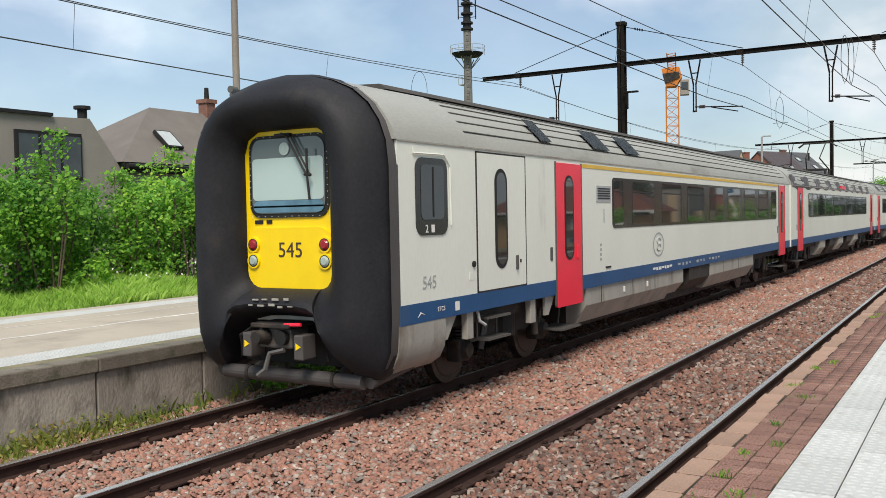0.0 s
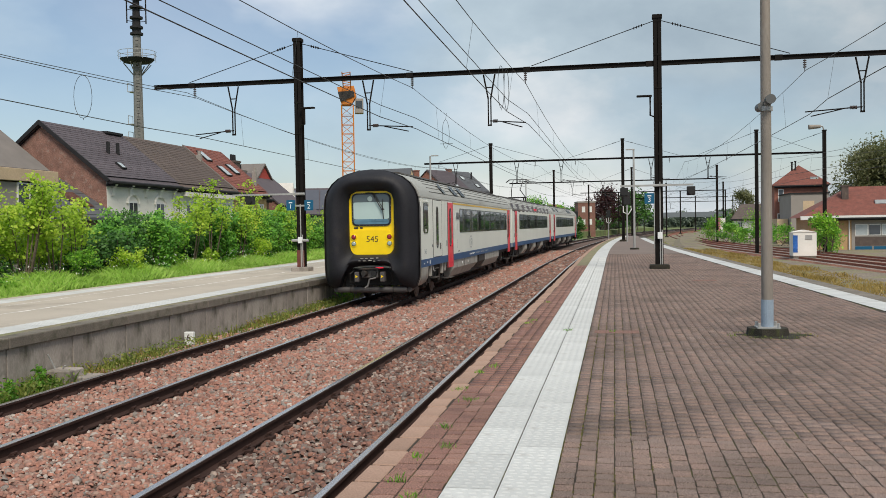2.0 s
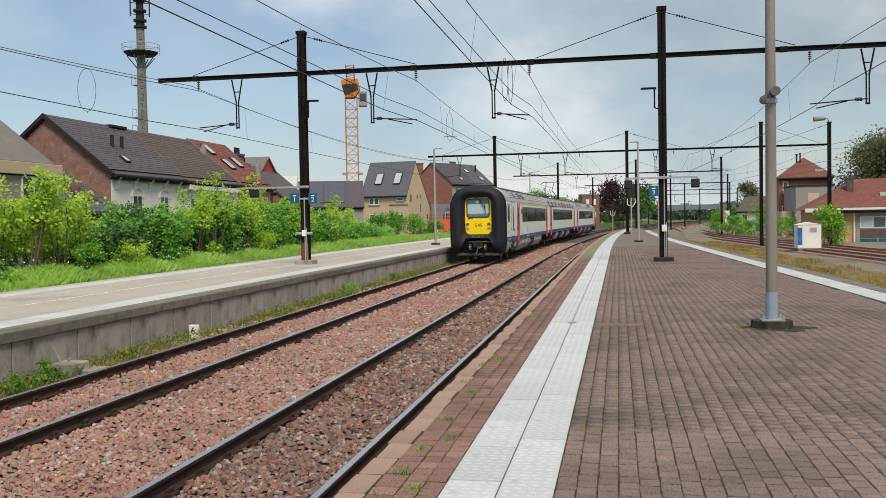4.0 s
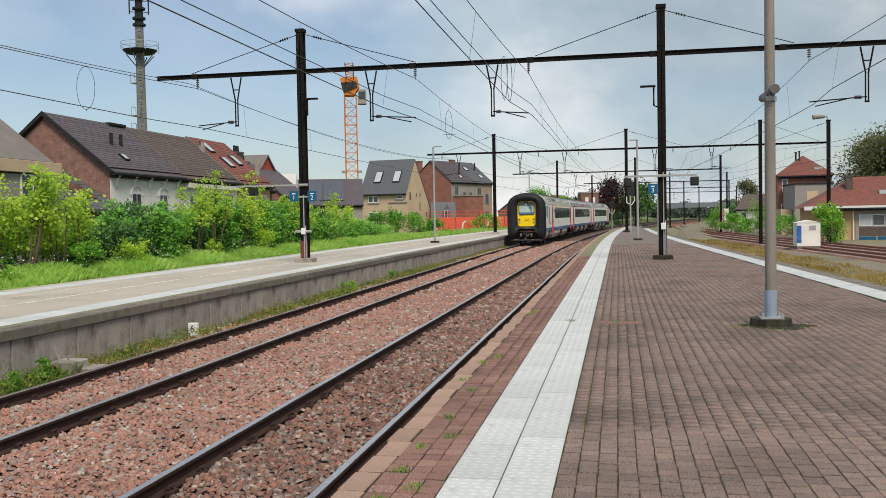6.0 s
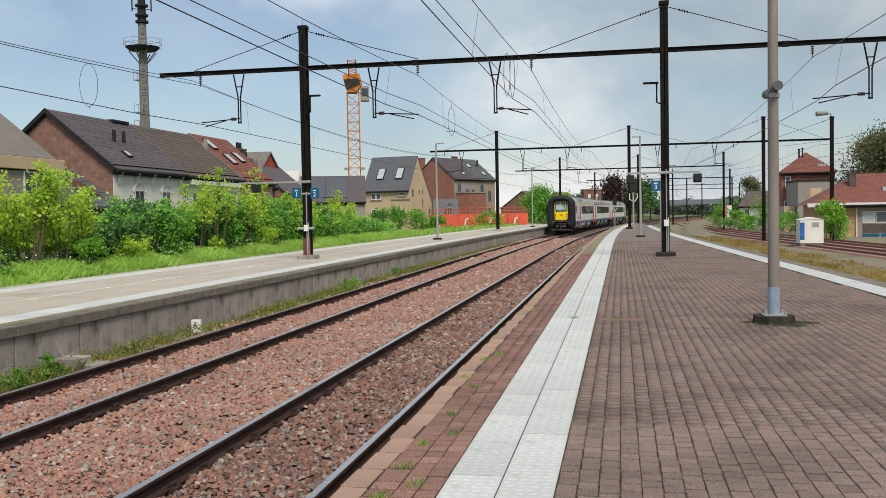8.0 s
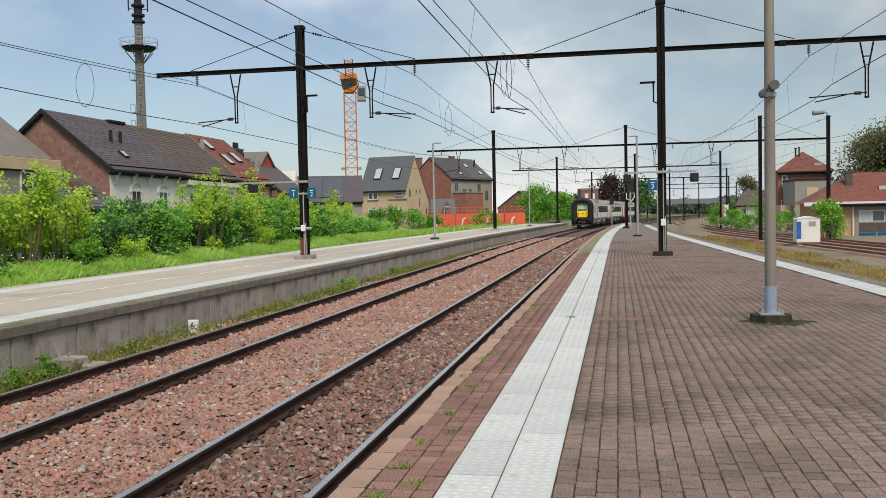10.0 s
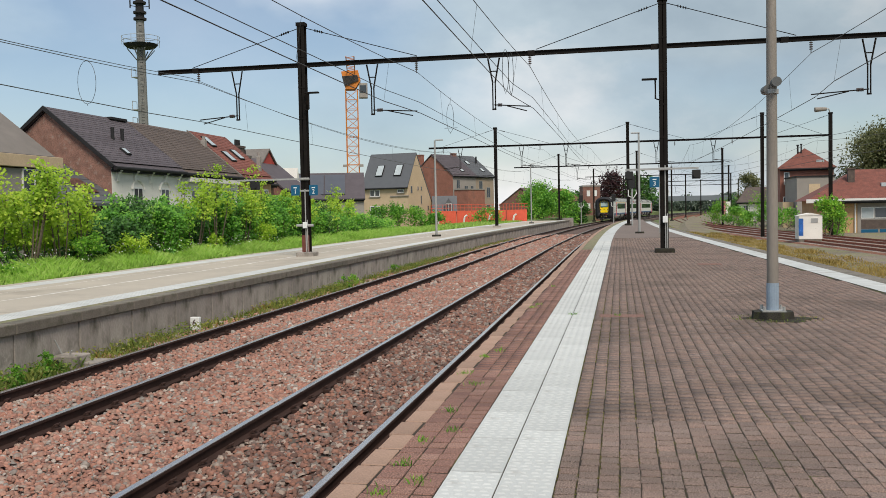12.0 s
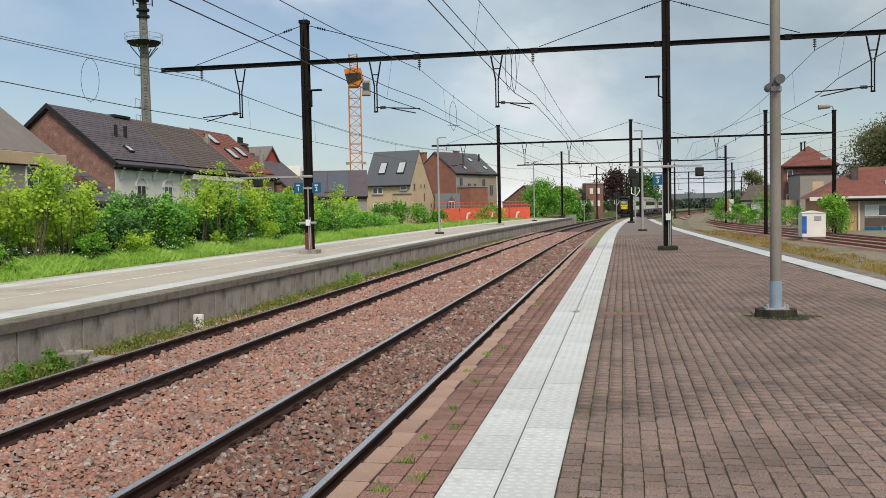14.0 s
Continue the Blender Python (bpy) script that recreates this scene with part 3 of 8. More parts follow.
    prism(bm, [(HALF, 1.0), (HALF, 0.8), (HALF - 0.02, 0.66), (HALF - 0.09, 0.53), (HALF - 0.22, 0.44), (HALF - 0.35, 0.42), (HALF - 0.35, 1.0)], "y", 0.12, 1.12)
    part("front_skirt", bm, M_SKIRT, car, "grey front skirt", smooth=True)
    bm = B()
    prism(bm, [(0.12, 0.62), (1.1, 0.62), (0.8, 0.36), (0.35, 0.36)], "x", 0.75, 1.06)
    part("plough", bm, M_UNDER, car)
    for a in (1.12, 4.08):
        bm = B()
        prism(bm, [(a, 1.0), (a + 0.35, 1.0), (a + 0.12, 0.72), (a, 0.72)], "x", HALF - 0.09, HALF - 0.05)
        part("bracket", bm, M_SKIRT, car)
    for z in (0.86, 0.58):
        bm = B()
        box(bm, HALF - 0.25, HALF, 2.2, 2.85, z, z + 0.03)
        rod(bm, (HALF - 0.2, 2.25, z), (HALF - 0.2, 2.25, 1.0), 0.015)
        rod(bm, (HALF - 0.2, 2.8, z), (HALF - 0.2, 2.8, 1.0), 0.015)
        part("step", bm, M_STEELGREY, car, "grey steel step")
    for a in (1.7, 3.55):
        bm = B()
        box(bm, HALF - 0.12, HALF - 0.03, a, a + 0.16, 0.66, 1.0, 0.01)
        part("cable_box", bm, M_SKIRT, car)
    bm = B()
    pipe(bm, [(HALF - 0.04, 1.98, 1.0), (HALF - 0.03, 2.02, 0.86), (HALF, 2.12, 0.8)], 0.022)
    part("hose", bm, M_GREYLET, car)
    underframe(car, 0, 23.3, [(5.62, 10.4, 0.42, M_SKIRT), (10.42, 11.15, 0.5, M_SKIRT), (11.6, 13.3, 0.5, M_UNDER), (13.35, 18.0, 0.42, M_SKIRT)])
    for a, b in ((6.3, 6.32), (7.9, 7.92), (9.2, 9.22), (14.6, 14.62), (16.2, 16.22)):
        bm = B()
        box(bm, HALF - 0.035, HALF - 0.026, a, b, 0.72, 1.0)
        part("panel_joint", bm, M_UNDER, car)
    for yy in (7.4, 8.7):
        side_slab("lever", rrect(yy, yy + 0.05, 0.8, 0.9, 0.01, 1), HALF - 0.03, HALF - 0.01, M_WHITE, car)
    bogie(car, 3.4)
    bogie(car, 19.9)
    gangway(car, 23.5)
    return car


def pantograph(car, y):
    bm = B()
    for s in (-0.5, 0.5):
        rod(bm, (s, y - 0.6, 3.86), (s, y - 0.6, 4.1), 0.05)
        rod(bm, (s, y + 0.6, 3.86), (s, y + 0.6, 4.1), 0.05)
    rod(bm, (-0.6, y - 0.6, 4.1), (0.6, y - 0.6, 4.1), 0.03)
    rod(bm, (-0.6, y + 0.6, 4.1), (0.6, y + 0.6, 4.1), 0.03)
    rod(bm, (-0.5, y + 0.6, 4.12), (-0.3, y - 0.9, 4.6), 0.03)
    rod(bm, (0.5, y + 0.6, 4.12), (0.3, y - 0.9, 4.6), 0.03)
    rod(bm, (-0.3, y - 0.9, 4.6), (-0.35, y + 0.5, 5.33), 0.025)
    rod(bm, (0.3, y - 0.9, 4.6), (0.35, y + 0.5, 5.33), 0.025)
    for d in (0.38, 0.62):
        pipe(bm, [(-0.85, y + d, 5.2), (-0.6, y + d, 5.38), (0.6, y + d, 5.38), (0.85, y + d, 5.2)], 0.025)
    part("pantograph", bm, M_UNDER, car, "raised pantograph touching the wire")


M_GRAF1 = mat("graffiti_dark", (0.06, 0.045, 0.05), 0.5, vary=0.6, scale=2.5, dirt=(0.3, 0.28, 0.27), dirt_at=0.5, dirt_scale=2.2)


def trailer(length, cab=False, middle=True):
    car = thing("train_coach", "light grey middle coach with dark painted scrawl along its roof" if middle else "light grey rear coach with red doors and tinted windows", "train")
    roof = body_shell(car, 0.15, length - (0.1 if cab else 0.15))
    red_door(car, 1.35)
    red_door(car, length - 2.4)
    n, y0, y1 = 9, 3.5, length - 4.2
    st = (y1 - y0) / n
    window_row(car, y0, y1, [(y0 + i * st + 0.1, y0 + (i + 1) * st - 0.25) for i in range(n)])
    if not middle:
        for a in (2.2, 5.2, 15, 16.4, 17.8):
            bm = B()
            vs = [bm.verts.new(p) for p in ((1.385, a + 0.12, 3.28), (1.385, a + 0.8, 3.28), (1.14, a + 0.7, 3.6), (1.14, a - 0.05, 3.6))]
            f = bm.faces.new(vs)
            bmesh.ops.solidify(bm, geom=[f], thickness=0.03)
            part("roof_hatch", bm, M_GLASSBAND, roof, "dark roof hatch")
    else:
        bm = B()
        ys = [0.3 + i * 0.5 for i in range(46)]
        lo = [bm.verts.new((HALF + 0.004, y, 2.93 + 0.05 * math.sin(y * 3.1) + 0.1 * min(1, y / 9))) for y in ys]
        mi = [bm.verts.new((HALF + 0.006, y, 3.07)) for y in ys]
        hi = [bm.verts.new((1.31 + 0.03 * math.sin(y * 2.3), y, 3.36 + 0.06 * math.sin(y * 2.3))) for y in ys]
        for i in range(len(ys) - 1):
            bm.faces.new((lo[i], lo[i + 1], mi[i + 1], mi[i]))
            bm.faces.new((mi[i], mi[i + 1], hi[i + 1], hi[i]))
        part("painted_scrawl", bm, M_GRAF1, roof, "dark sprayed paint patches")
        bm = B()
        box(bm, 1.35, HALF + 0.01, 12.0, 13.4, 3.1, 3.24)
        part("red_patch", bm, M_RED, roof, "red painted patch")
        pantograph(car, 14.5)
    underframe(car, 0.15, length - 0.15, [(6.2 + 2.6 * i, 7.6 + 2.6 * i, 0.45, M_UNDER if i % 2 else M_SKIRT) for i in range(5)])
    bogie(car, 3.6)
    bogie(car, length - 3.6)
    if not cab:
        gangway(car, length)
    else:
        bm = B()
        prism(bm, [(x * 1.006, z) for x, z in roof_profile()] + [(-HALF, 0.6), (HALF, 0.6)], "y", length - 0.3, length + 0.3)
        part("front_mask", bm, M_RUBBER, car, "black rubber ring at the far cab", smooth=True)
    return car


COACH_STARTS = [0.0, 23.5, 49.2, 74.6]
cars = [lead_coach(), trailer(25.7), trailer(25.4, cab=True, middle=False)]


def along(t):
    """Where the train's front stands on the line after t seconds: it gathers speed."""
    return 8.155 + 8.272 * t + 0.18476 * t ** 2 + 0.01927 * t ** 3 - 0.000995 * t ** 4


def motions():
    for k, car in enumerate(cars):
        rows = []
        for i in range(29):
            t = i * 0.5
            a, b = along(t) + COACH_STARTS[k], along(t) + COACH_STARTS[k + 1]
            xa, xb = LEFT + 0.05 + off(a), LEFT + 0.05 + off(b)
            rows.append((t, pose(xa, a, 0, 0, 0, -math.degrees(math.atan2(xb - xa, b - a)))))
        walk(car, rows)
    # the wheels roll on the rails
    for w, dy in WHEELS:
        walk(w, [(i * 0.04, pose(0, dy, 0.455, -math.degrees((along(i * 0.04) - along(0)) / 0.455))) for i in range(351)])

M_EARTH = mat("earth_and_grass", (0.12, 0.16, 0.05), 0.95, vary=0.4, scale=0.25, bump=0.6, bump_scale=12, dirt=(0.12, 0.1, 0.055), dirt_at=0.5, dirt_scale=0.6, grain=0.3)
M_CONC = mat("old_concrete", (0.33, 0.295, 0.265), 0.85, vary=0.35, scale=1.3, bump=0.5, bump_scale=30, dirt=(0.11, 0.1, 0.08), dirt_at=0.5, dirt_scale=1.8, stretch=(1, 1.0, 0.55), obj_rand=0.12, grain=0.15)
M_COPING = mat("weathered_coping", (0.17, 0.15, 0.125), 0.9, vary=0.3, scale=2, bump=0.4, bump_scale=40, dirt=(0.09, 0.085, 0.06), dirt_at=0.5, dirt_scale=3, obj_rand=0.15, grain=0.2)
M_MOSSROW = mat("mossy_brick_row", (0.22, 0.195, 0.12), 0.95, vary=0.3, scale=3, bump=0.4, dirt=(0.17, 0.2, 0.075), dirt_at=0.5, dirt_scale=2.5, grain=0.2)
M_ASPH = mat("platform_paving", (0.45, 0.4, 0.335), 0.85, vary=0.12, scale=0.5, bump=0.15, bump_scale=60, dirt=(0.33, 0.29, 0.24), dirt_at=0.55, dirt_scale=0.8, grain=0.08)
M_TILE = mat("white_tactile_tile", (0.5, 0.515, 0.51), 0.8, vary=0.1, scale=2, bump=0.15, bump_scale=90, dirt=(0.36, 0.35, 0.33), dirt_at=0.54, dirt_scale=2.5, obj_rand=0.07, grain=0.06)
M_SEAM = mat("filled_seam", (0.68, 0.66, 0.62), 0.9, vary=0.3, scale=3, grain=0.2)
M_JOINT = mat("joint_soil", (0.04, 0.03, 0.022), 1.0, vary=0.4, scale=4, dirt=(0.12, 0.125, 0.03), dirt_at=0.52, dirt_scale=1.5, grain=0.3)
M_SLAB = mat("edge_slab", (0.36, 0.235, 0.175), 0.9, vary=0.2, scale=3, bump=0.5, bump_scale=70, dirt=(0.22, 0.16, 0.13), dirt_at=0.55, dirt_scale=3, obj_rand=0.12, grain=0.2)
M_RAIL = mat("rusty_rail", (0.046, 0.026, 0.022), 0.8, spec=0.2, vary=0.25, scale=4, dirt=(0.045, 0.03, 0.025), dirt_at=0.55, dirt_scale=8, grain=0.2)
M_RUSTRED = mat("red_rust", (0.26, 0.085, 0.05), 0.85, vary=0.25, scale=3, dirt=(0.14, 0.05, 0.035), dirt_at=0.55, dirt_scale=5)
M_RUN = mat("worn_rail_top", (0.62, 0.57, 0.54), 0.24, metal=0.8, vary=0.12, scale=2, stretch=(1, 0.1, 1))
M_SLEEP = mat("old_sleeper", (0.1, 0.08, 0.065), 0.9, vary=0.3, scale=6, bump=0.4, stretch=(0.3, 1, 1), obj_rand=0.2)
M_PORTAL = mat("portal_steel", (0.012, 0.01, 0.009), 0.75, spec=0.12, vary=0.3, scale=2, dirt=(0.035, 0.018, 0.012), dirt_at=0.62, dirt_scale=3, grain=0.1)
M_PORTALRED = mat("primer_red", (0.14, 0.04, 0.03), 0.6, vary=0.3, scale=3)
M_WIRE = mat("wire", (0.03, 0.032, 0.03), 0.5, vary=0.1)
M_INSUL = mat("insulator", (0.05, 0.03, 0.025), 0.25, vary=0.1)
M_GALV = mat("galvanised", (0.4, 0.4, 0.39), 0.5, metal=0.3, vary=0.12, scale=3, stretch=(1, 1, 0.2))
M_POST = mat("painted_post", (0.25, 0.222, 0.192), 0.7, vary=0.2, scale=3, bump=0.2, dirt=(0.2, 0.16, 0.13), dirt_at=0.55, dirt_scale=3, stretch=(1, 1, 0.25))
M_POSTBLUE = mat("blue_grey_sleeve", (0.27, 0.34, 0.42), 0.5, vary=0.15, scale=4)
M_SIGNBLUE = mat("sign_blue", (0.005, 0.1, 0.2), 0.4, vary=0.04)
M_SIGWHITE = mat("sign_white", (0.78, 0.8, 0.8), 0.5, vary=0.04)
M_MOSS = mat("moss_soil", (0.03, 0.027, 0.02), 1.0, vary=0.4, scale=9, bump=0.8, bump_scale=40, dirt=(0.06, 0.07, 0.02), dirt_at=0.55, dirt_scale=6)


def island_mat(name, stops, rough=0.9, bump=0.4, bump_scale=30, patch=None, speck=0.28):
    """Colour chosen piece by piece from a ramp of (position, colour)."""
    m = bpy.data.materials.new(name)
    m.use_nodes = True
    n, l = m.node_tree.nodes, m.node_tree.links
    b = n["Principled BSDF"]
    b.inputs["Roughness"].default_value = rough
    geo, oi, add, fr = n.new("ShaderNodeNewGeometry"), n.new("ShaderNodeObjectInfo"), n.new("ShaderNodeMath"), n.new("ShaderNodeMath")
    add.operation, fr.operation = "ADD", "FRACT"
    l.new(geo.outputs["Random Per Island"], add.inputs[0])
    l.new(oi.outputs["Random"], add.inputs[1])
    l.new(add.outputs[0], fr.inputs[0])
    cr = n.new("ShaderNodeValToRGB")
    while len(cr.color_ramp.elements) < len(stops):
        cr.color_ramp.elements.new(0.5)
    for e, (p, c) in zip(cr.color_ramp.elements, stops):
        e.position, e.color = p, (*c, 1)
    l.new(fr.outputs[0], cr.inputs[0])
    fine, broad = n.new("ShaderNodeTexNoise"), n.new("ShaderNodeTexNoise")
    fine.inputs["Scale"].default_value, fine.inputs["Detail"].default_value = bump_scale, 5
    broad.inputs["Scale"].default_value, broad.inputs["Detail"].default_value = 0.9, 6
    l.new(geo.outputs["Position"], fine.inputs["Vector"])
    l.new(geo.outputs["Position"], broad.inputs["Vector"])
    k = n.new("ShaderNodeMapRange")
    k.inputs[1].default_value, k.inputs[2].default_value, k.inputs[3].default_value, k.inputs[4].default_value = 0.3, 0.7, 1 - speck, 1 + speck
    l.new(fine.outputs[0], k.inputs[0])
    sc = n.new("ShaderNodeVectorMath")
    sc.operation = "SCALE"
    l.new(cr.outputs[0], sc.inputs[0])
    l.new(k.outputs[0], sc.inputs["Scale"])
    col = sc.outputs[0]
    if patch:
        r = n.new("ShaderNodeMapRange")
        r.inputs[1].default_value, r.inputs[2].default_value, r.inputs[4].default_value = 0.46, 0.64, 0.75
        l.new(broad.outputs[0], r.inputs[0])
        mx = n.new("ShaderNodeMix")
        mx.data_type, mx.blend_type = "RGBA", "MULTIPLY"
        l.new(r.outputs[0], mx.inputs[0])
        l.new(col, mx.inputs[6])
        mx.inputs[7].default_value = (*patch, 1)
        col = mx.outputs[2]
    l.new(col, b.inputs["Base Color"])
    bp = n.new("ShaderNodeBump")
    bp.inputs["Strength"].default_value, bp.inputs["Distance"].default_value = bump, 0.01
    l.new(fine.outputs[0], bp.inputs["Height"])
    l.new(bp.outputs[0], b.inputs["Normal"])
    return m


M_STONE = island_mat("ballast_stone", [(0, (0.19, 0.1, 0.08)), (0.15, (0.4, 0.2, 0.15)), (0.35, (0.33, 0.16, 0.115)), (0.5, (0.42, 0.235, 0.18)), (0.62, (0.24, 0.13, 0.1)), (0.75, (0.36, 0.25, 0.2)), (0.88, (0.23, 0.2, 0.18)), (1, (0.5, 0.43, 0.38))], bump=0.5, patch=(0.8, 0.79, 0.79), speck=0.25)
M_STONEDARK = island_mat("dusty_ballast_stone", [(0, (0.09, 0.055, 0.046)), (0.25, (0.24, 0.12, 0.09)), (0.5, (0.28, 0.14, 0.1)), (0.65, (0.14, 0.085, 0.07)), (0.8, (0.2, 0.17, 0.15)), (1, (0.4, 0.31, 0.26))], bump=0.4, patch=(0.78, 0.76, 0.76))
M_PAVER = island_mat("platform_paver", [(0, (0.18, 0.132, 0.115)), (0.2, (0.26, 0.184, 0.152)), (0.4, (0.21, 0.154, 0.132)), (0.6, (0.285, 0.195, 0.16)), (0.8, (0.225, 0.165, 0.14)), (1, (0.27, 0.2, 0.172))], bump=1.0, bump_scale=120, patch=(0.62, 0.63, 0.62), speck=0.85)
M_BRICKROW = island_mat("red_paver", [(0, (0.2, 0.105, 0.085)), (0.4, (0.27, 0.15, 0.115)), (0.7, (0.24, 0.125, 0.1)), (1, (0.32, 0.19, 0.15))], bump=0.7, bump_scale=100, patch=(0.74, 0.74, 0.74), speck=0.7)
M_BED = mat("ballast_bed", (0.1, 0.062, 0.05), 1.0, vary=0.25, scale=0.8, bump=1.0, bump_scale=16, dirt=(0.24, 0.17, 0.14), dirt_at=0.5, dirt_scale=14, grain=0.55)
M_FARPAVE = mat("far_paving", (0.185, 0.145, 0.126), 0.9, vary=0.12, scale=0.6, bump=0.3, bump_scale=20, dirt=(0.16, 0.13, 0.12), dirt_at=0.55, dirt_scale=1.2, grain=0.15)


# ---- structure ----
def ground():
    bm = B()
    ys = [-60, -20, 0, 20, 40.5] + [40.5 + 12 * i for i in range(1, 21)] + [300, 340, 400, 500, 700, 1000, 1500]
    profile = [(-1500, -2.5), (-60, -1.6), (-28, -1.2), (-21, 0.1), (-17.5, 0.62), (-14.3, 0.6), (-14.2, -0.55), (5.2, -0.55), (5.6, -0.2), (8, -0.4), (10, -0.8),
               (12, -0.62), (24, -0.6), (31, -3.2), (80, -3.4), (1500, -3.4)]
    sweep(bm, profile, 0, 0, line=lambda y: off(min(y, 300)), closed=False, ys=ys)
    tagged(part("ground", bm, M_EARTH), "rough earth with grass beside the railway", kind="structure")
    bm = B()
    sweep(bm, [(-8.74, -0.22), (-8.2, -0.21), (-7.8, -0.195), (-6.2, -0.195), (-5.6, -0.19), (-4.6, -0.19), (-4.0, -0.195), (-2.4, -0.195), (-1.5, -0.21), (-1.5, -0.6), (-8.74, -0.6)], -20, 420)
    tagged(part("ballast_bed", bm, M_BED), "red-brown crushed stone ballast under the tracks", kind="structure")


def yard():
    bm = B()
    sweep(bm, [(1.2, -0.5), (4.9, -0.47), (5.62, -0.19), (8, -0.385), (9.6, -0.62), (12.0, -0.56), (24, -0.54), (24.5, -0.7)], 0, 0, line=lambda y: off(y), closed=False, ys=[-20, 0, 20, 40.5] + [40.5 + 12 * i for i in range(1, 21)] + [300])
    tagged(part("yard_gravel", bm, mat("yard_gravel", (0.2, 0.165, 0.13), 1.0, vary=0.35, scale=0.35, bump=0.8, bump_scale=10, dirt=(0.19, 0.2, 0.06), dirt_at=0.48, dirt_scale=0.4, grain=0.5)), "brown gravel with dry grass patches under the side tracks", kind="structure")


def rail_profile(c):
    h = [(0.036, 0.0), (0.036, -0.03), (0.01, -0.045), (0.009, -0.12), (0.07, -0.14), (0.07, -0.155)]
    return [(c + x, z) for x, z in h] + [(c - x, z) for x, z in h[::-1]]


CLIP_MESH = None


def clip_mesh():
    bm = B()
    box(bm, 0.035, 0.13, -0.07, 0.07, -0.2, -0.125, 0.008)
    pipe(bm, [(0.05, -0.05, -0.12), (0.08, -0.045, -0.09), (0.1, 0.0, -0.085), (0.08, 0.045, -0.09), (0.05, 0.05, -0.12)], 0.013, 5)
    return mesh_of(bm, "clip", M_RAIL)


def sleeper_mesh():
    bm = B()
    box(bm, -1.25, 1.25, -0.13, 0.13, -0.36, -0.19, 0.015)
    return mesh_of(bm, "sleeper", M_SLEEP)


def track(c, line=off, y1=420, near=46.0, z=0.0, label="railway track with rusty rails and bright worn rail tops"):
    tr = thing("track", label, "railway track", kind="structure")
    cm, sm = clip_mesh(), sleeper_mesh()
    for s in (-0.753, 0.753):
        bm = B()
        sweep(bm, [(x, q + z) for x, q in rail_profile(c + s)], -15, y1, line=line)
        r = part("rail", bm, M_RAIL, tr, "rusty steel rail")
        bm = B()
        sweep(bm, [(c + s - 0.031, z + 0.003), (c + s + 0.031, z + 0.003), (c + s + 0.0365, z - 0.004), (c + s - 0.0365, z - 0.004)], -15, y1, line=line)
        part("running_surface", bm, M_RUN, r, "bright worn rail top")
        y = 2.4 - 14 * SLEEPER
        while y < near:
            same_mesh("clip", cm, r, pose(c + s + line(y), y, z))
            same_mesh("clip", cm, r, pose(c + s + line(y), y, z, 0, 0, 180))
            y += SLEEPER
    y = 2.4 - 14 * SLEEPER
    while y < near + 10:
        same_mesh("sleeper", sm, tr, pose(c + line(y), y, z, 0, 0, -math.degrees(heading(y))))
        y += SLEEPER
    return tr


STONE_FORM = [(0.72 * math.cos(1.2566 * k), 0.72 * math.sin(1.2566 * k), 0.62) for k in range(5)] + [(1.05 * math.cos(1.2566 * k + 0.628), 1.05 * math.sin(1.2566 * k + 0.628), -0.15) for k in range(5)]
STONE_FACE = [(0, 1, 2), (0, 2, 3), (0, 3, 4)] + [f for k in range(5) for f in ((k, 5 + k, (k + 1) % 5), (5 + k, 5 + (k + 1) % 5, (k + 1) % 5))]


def scatter_stones(name, label, material, spots, size):
    """Angular stones at the spots (x, y, z), one joined mesh."""
    rng = np.random.default_rng(5)
    n = len(spots)
    form = np.array(STONE_FORM)
    v = np.repeat(form[None], n, 0) * rng.uniform(0.78, 1.18, (n, len(form), 1))
    v *= rng.uniform(0.7, 1.2, (n, 1, 3)) * np.asarray(size).reshape(-1, 1, 1)
    a, b = rng.uniform(0, 6.28, n), rng.uniform(-0.75, 0.75, n)
    ca, sa_, cb, sb = np.cos(a)[:, None], np.sin(a)[:, None], np.cos(b)[:, None], np.sin(b)[:, None]
    x, y, z = v[:, :, 0].copy(), v[:, :, 1].copy(), v[:, :, 2].copy()
    y, z = y * cb - z * sb, y * sb + z * cb
    x, y = x * ca - y * sa_, x * sa_ + y * ca
    v = np.stack([x, y, z], 2) + np.asarray(spots)[:, None, :]
    f = np.array(STONE_FACE)[None] + (np.arange(n) * len(form))[:, None, None]
    me = bpy.data.meshes.new(name)
    me.vertices.add(n * len(form))
    me.vertices.foreach_set("co", v.reshape(-1).astype(np.float32))
    nf = f.shape[0] * f.shape[1]
    me.loops.add(nf * 3)
    me.loops.foreach_set("vertex_index", f.reshape(-1).astype(np.int32))
    me.polygons.add(nf)
    me.polygons.foreach_set("loop_start", np.arange(nf, dtype=np.int32) * 3)
    me.update(calc_edges=True)
    me.materials.append(material)
    return tagged(new(name, me), label, kind="stuff")


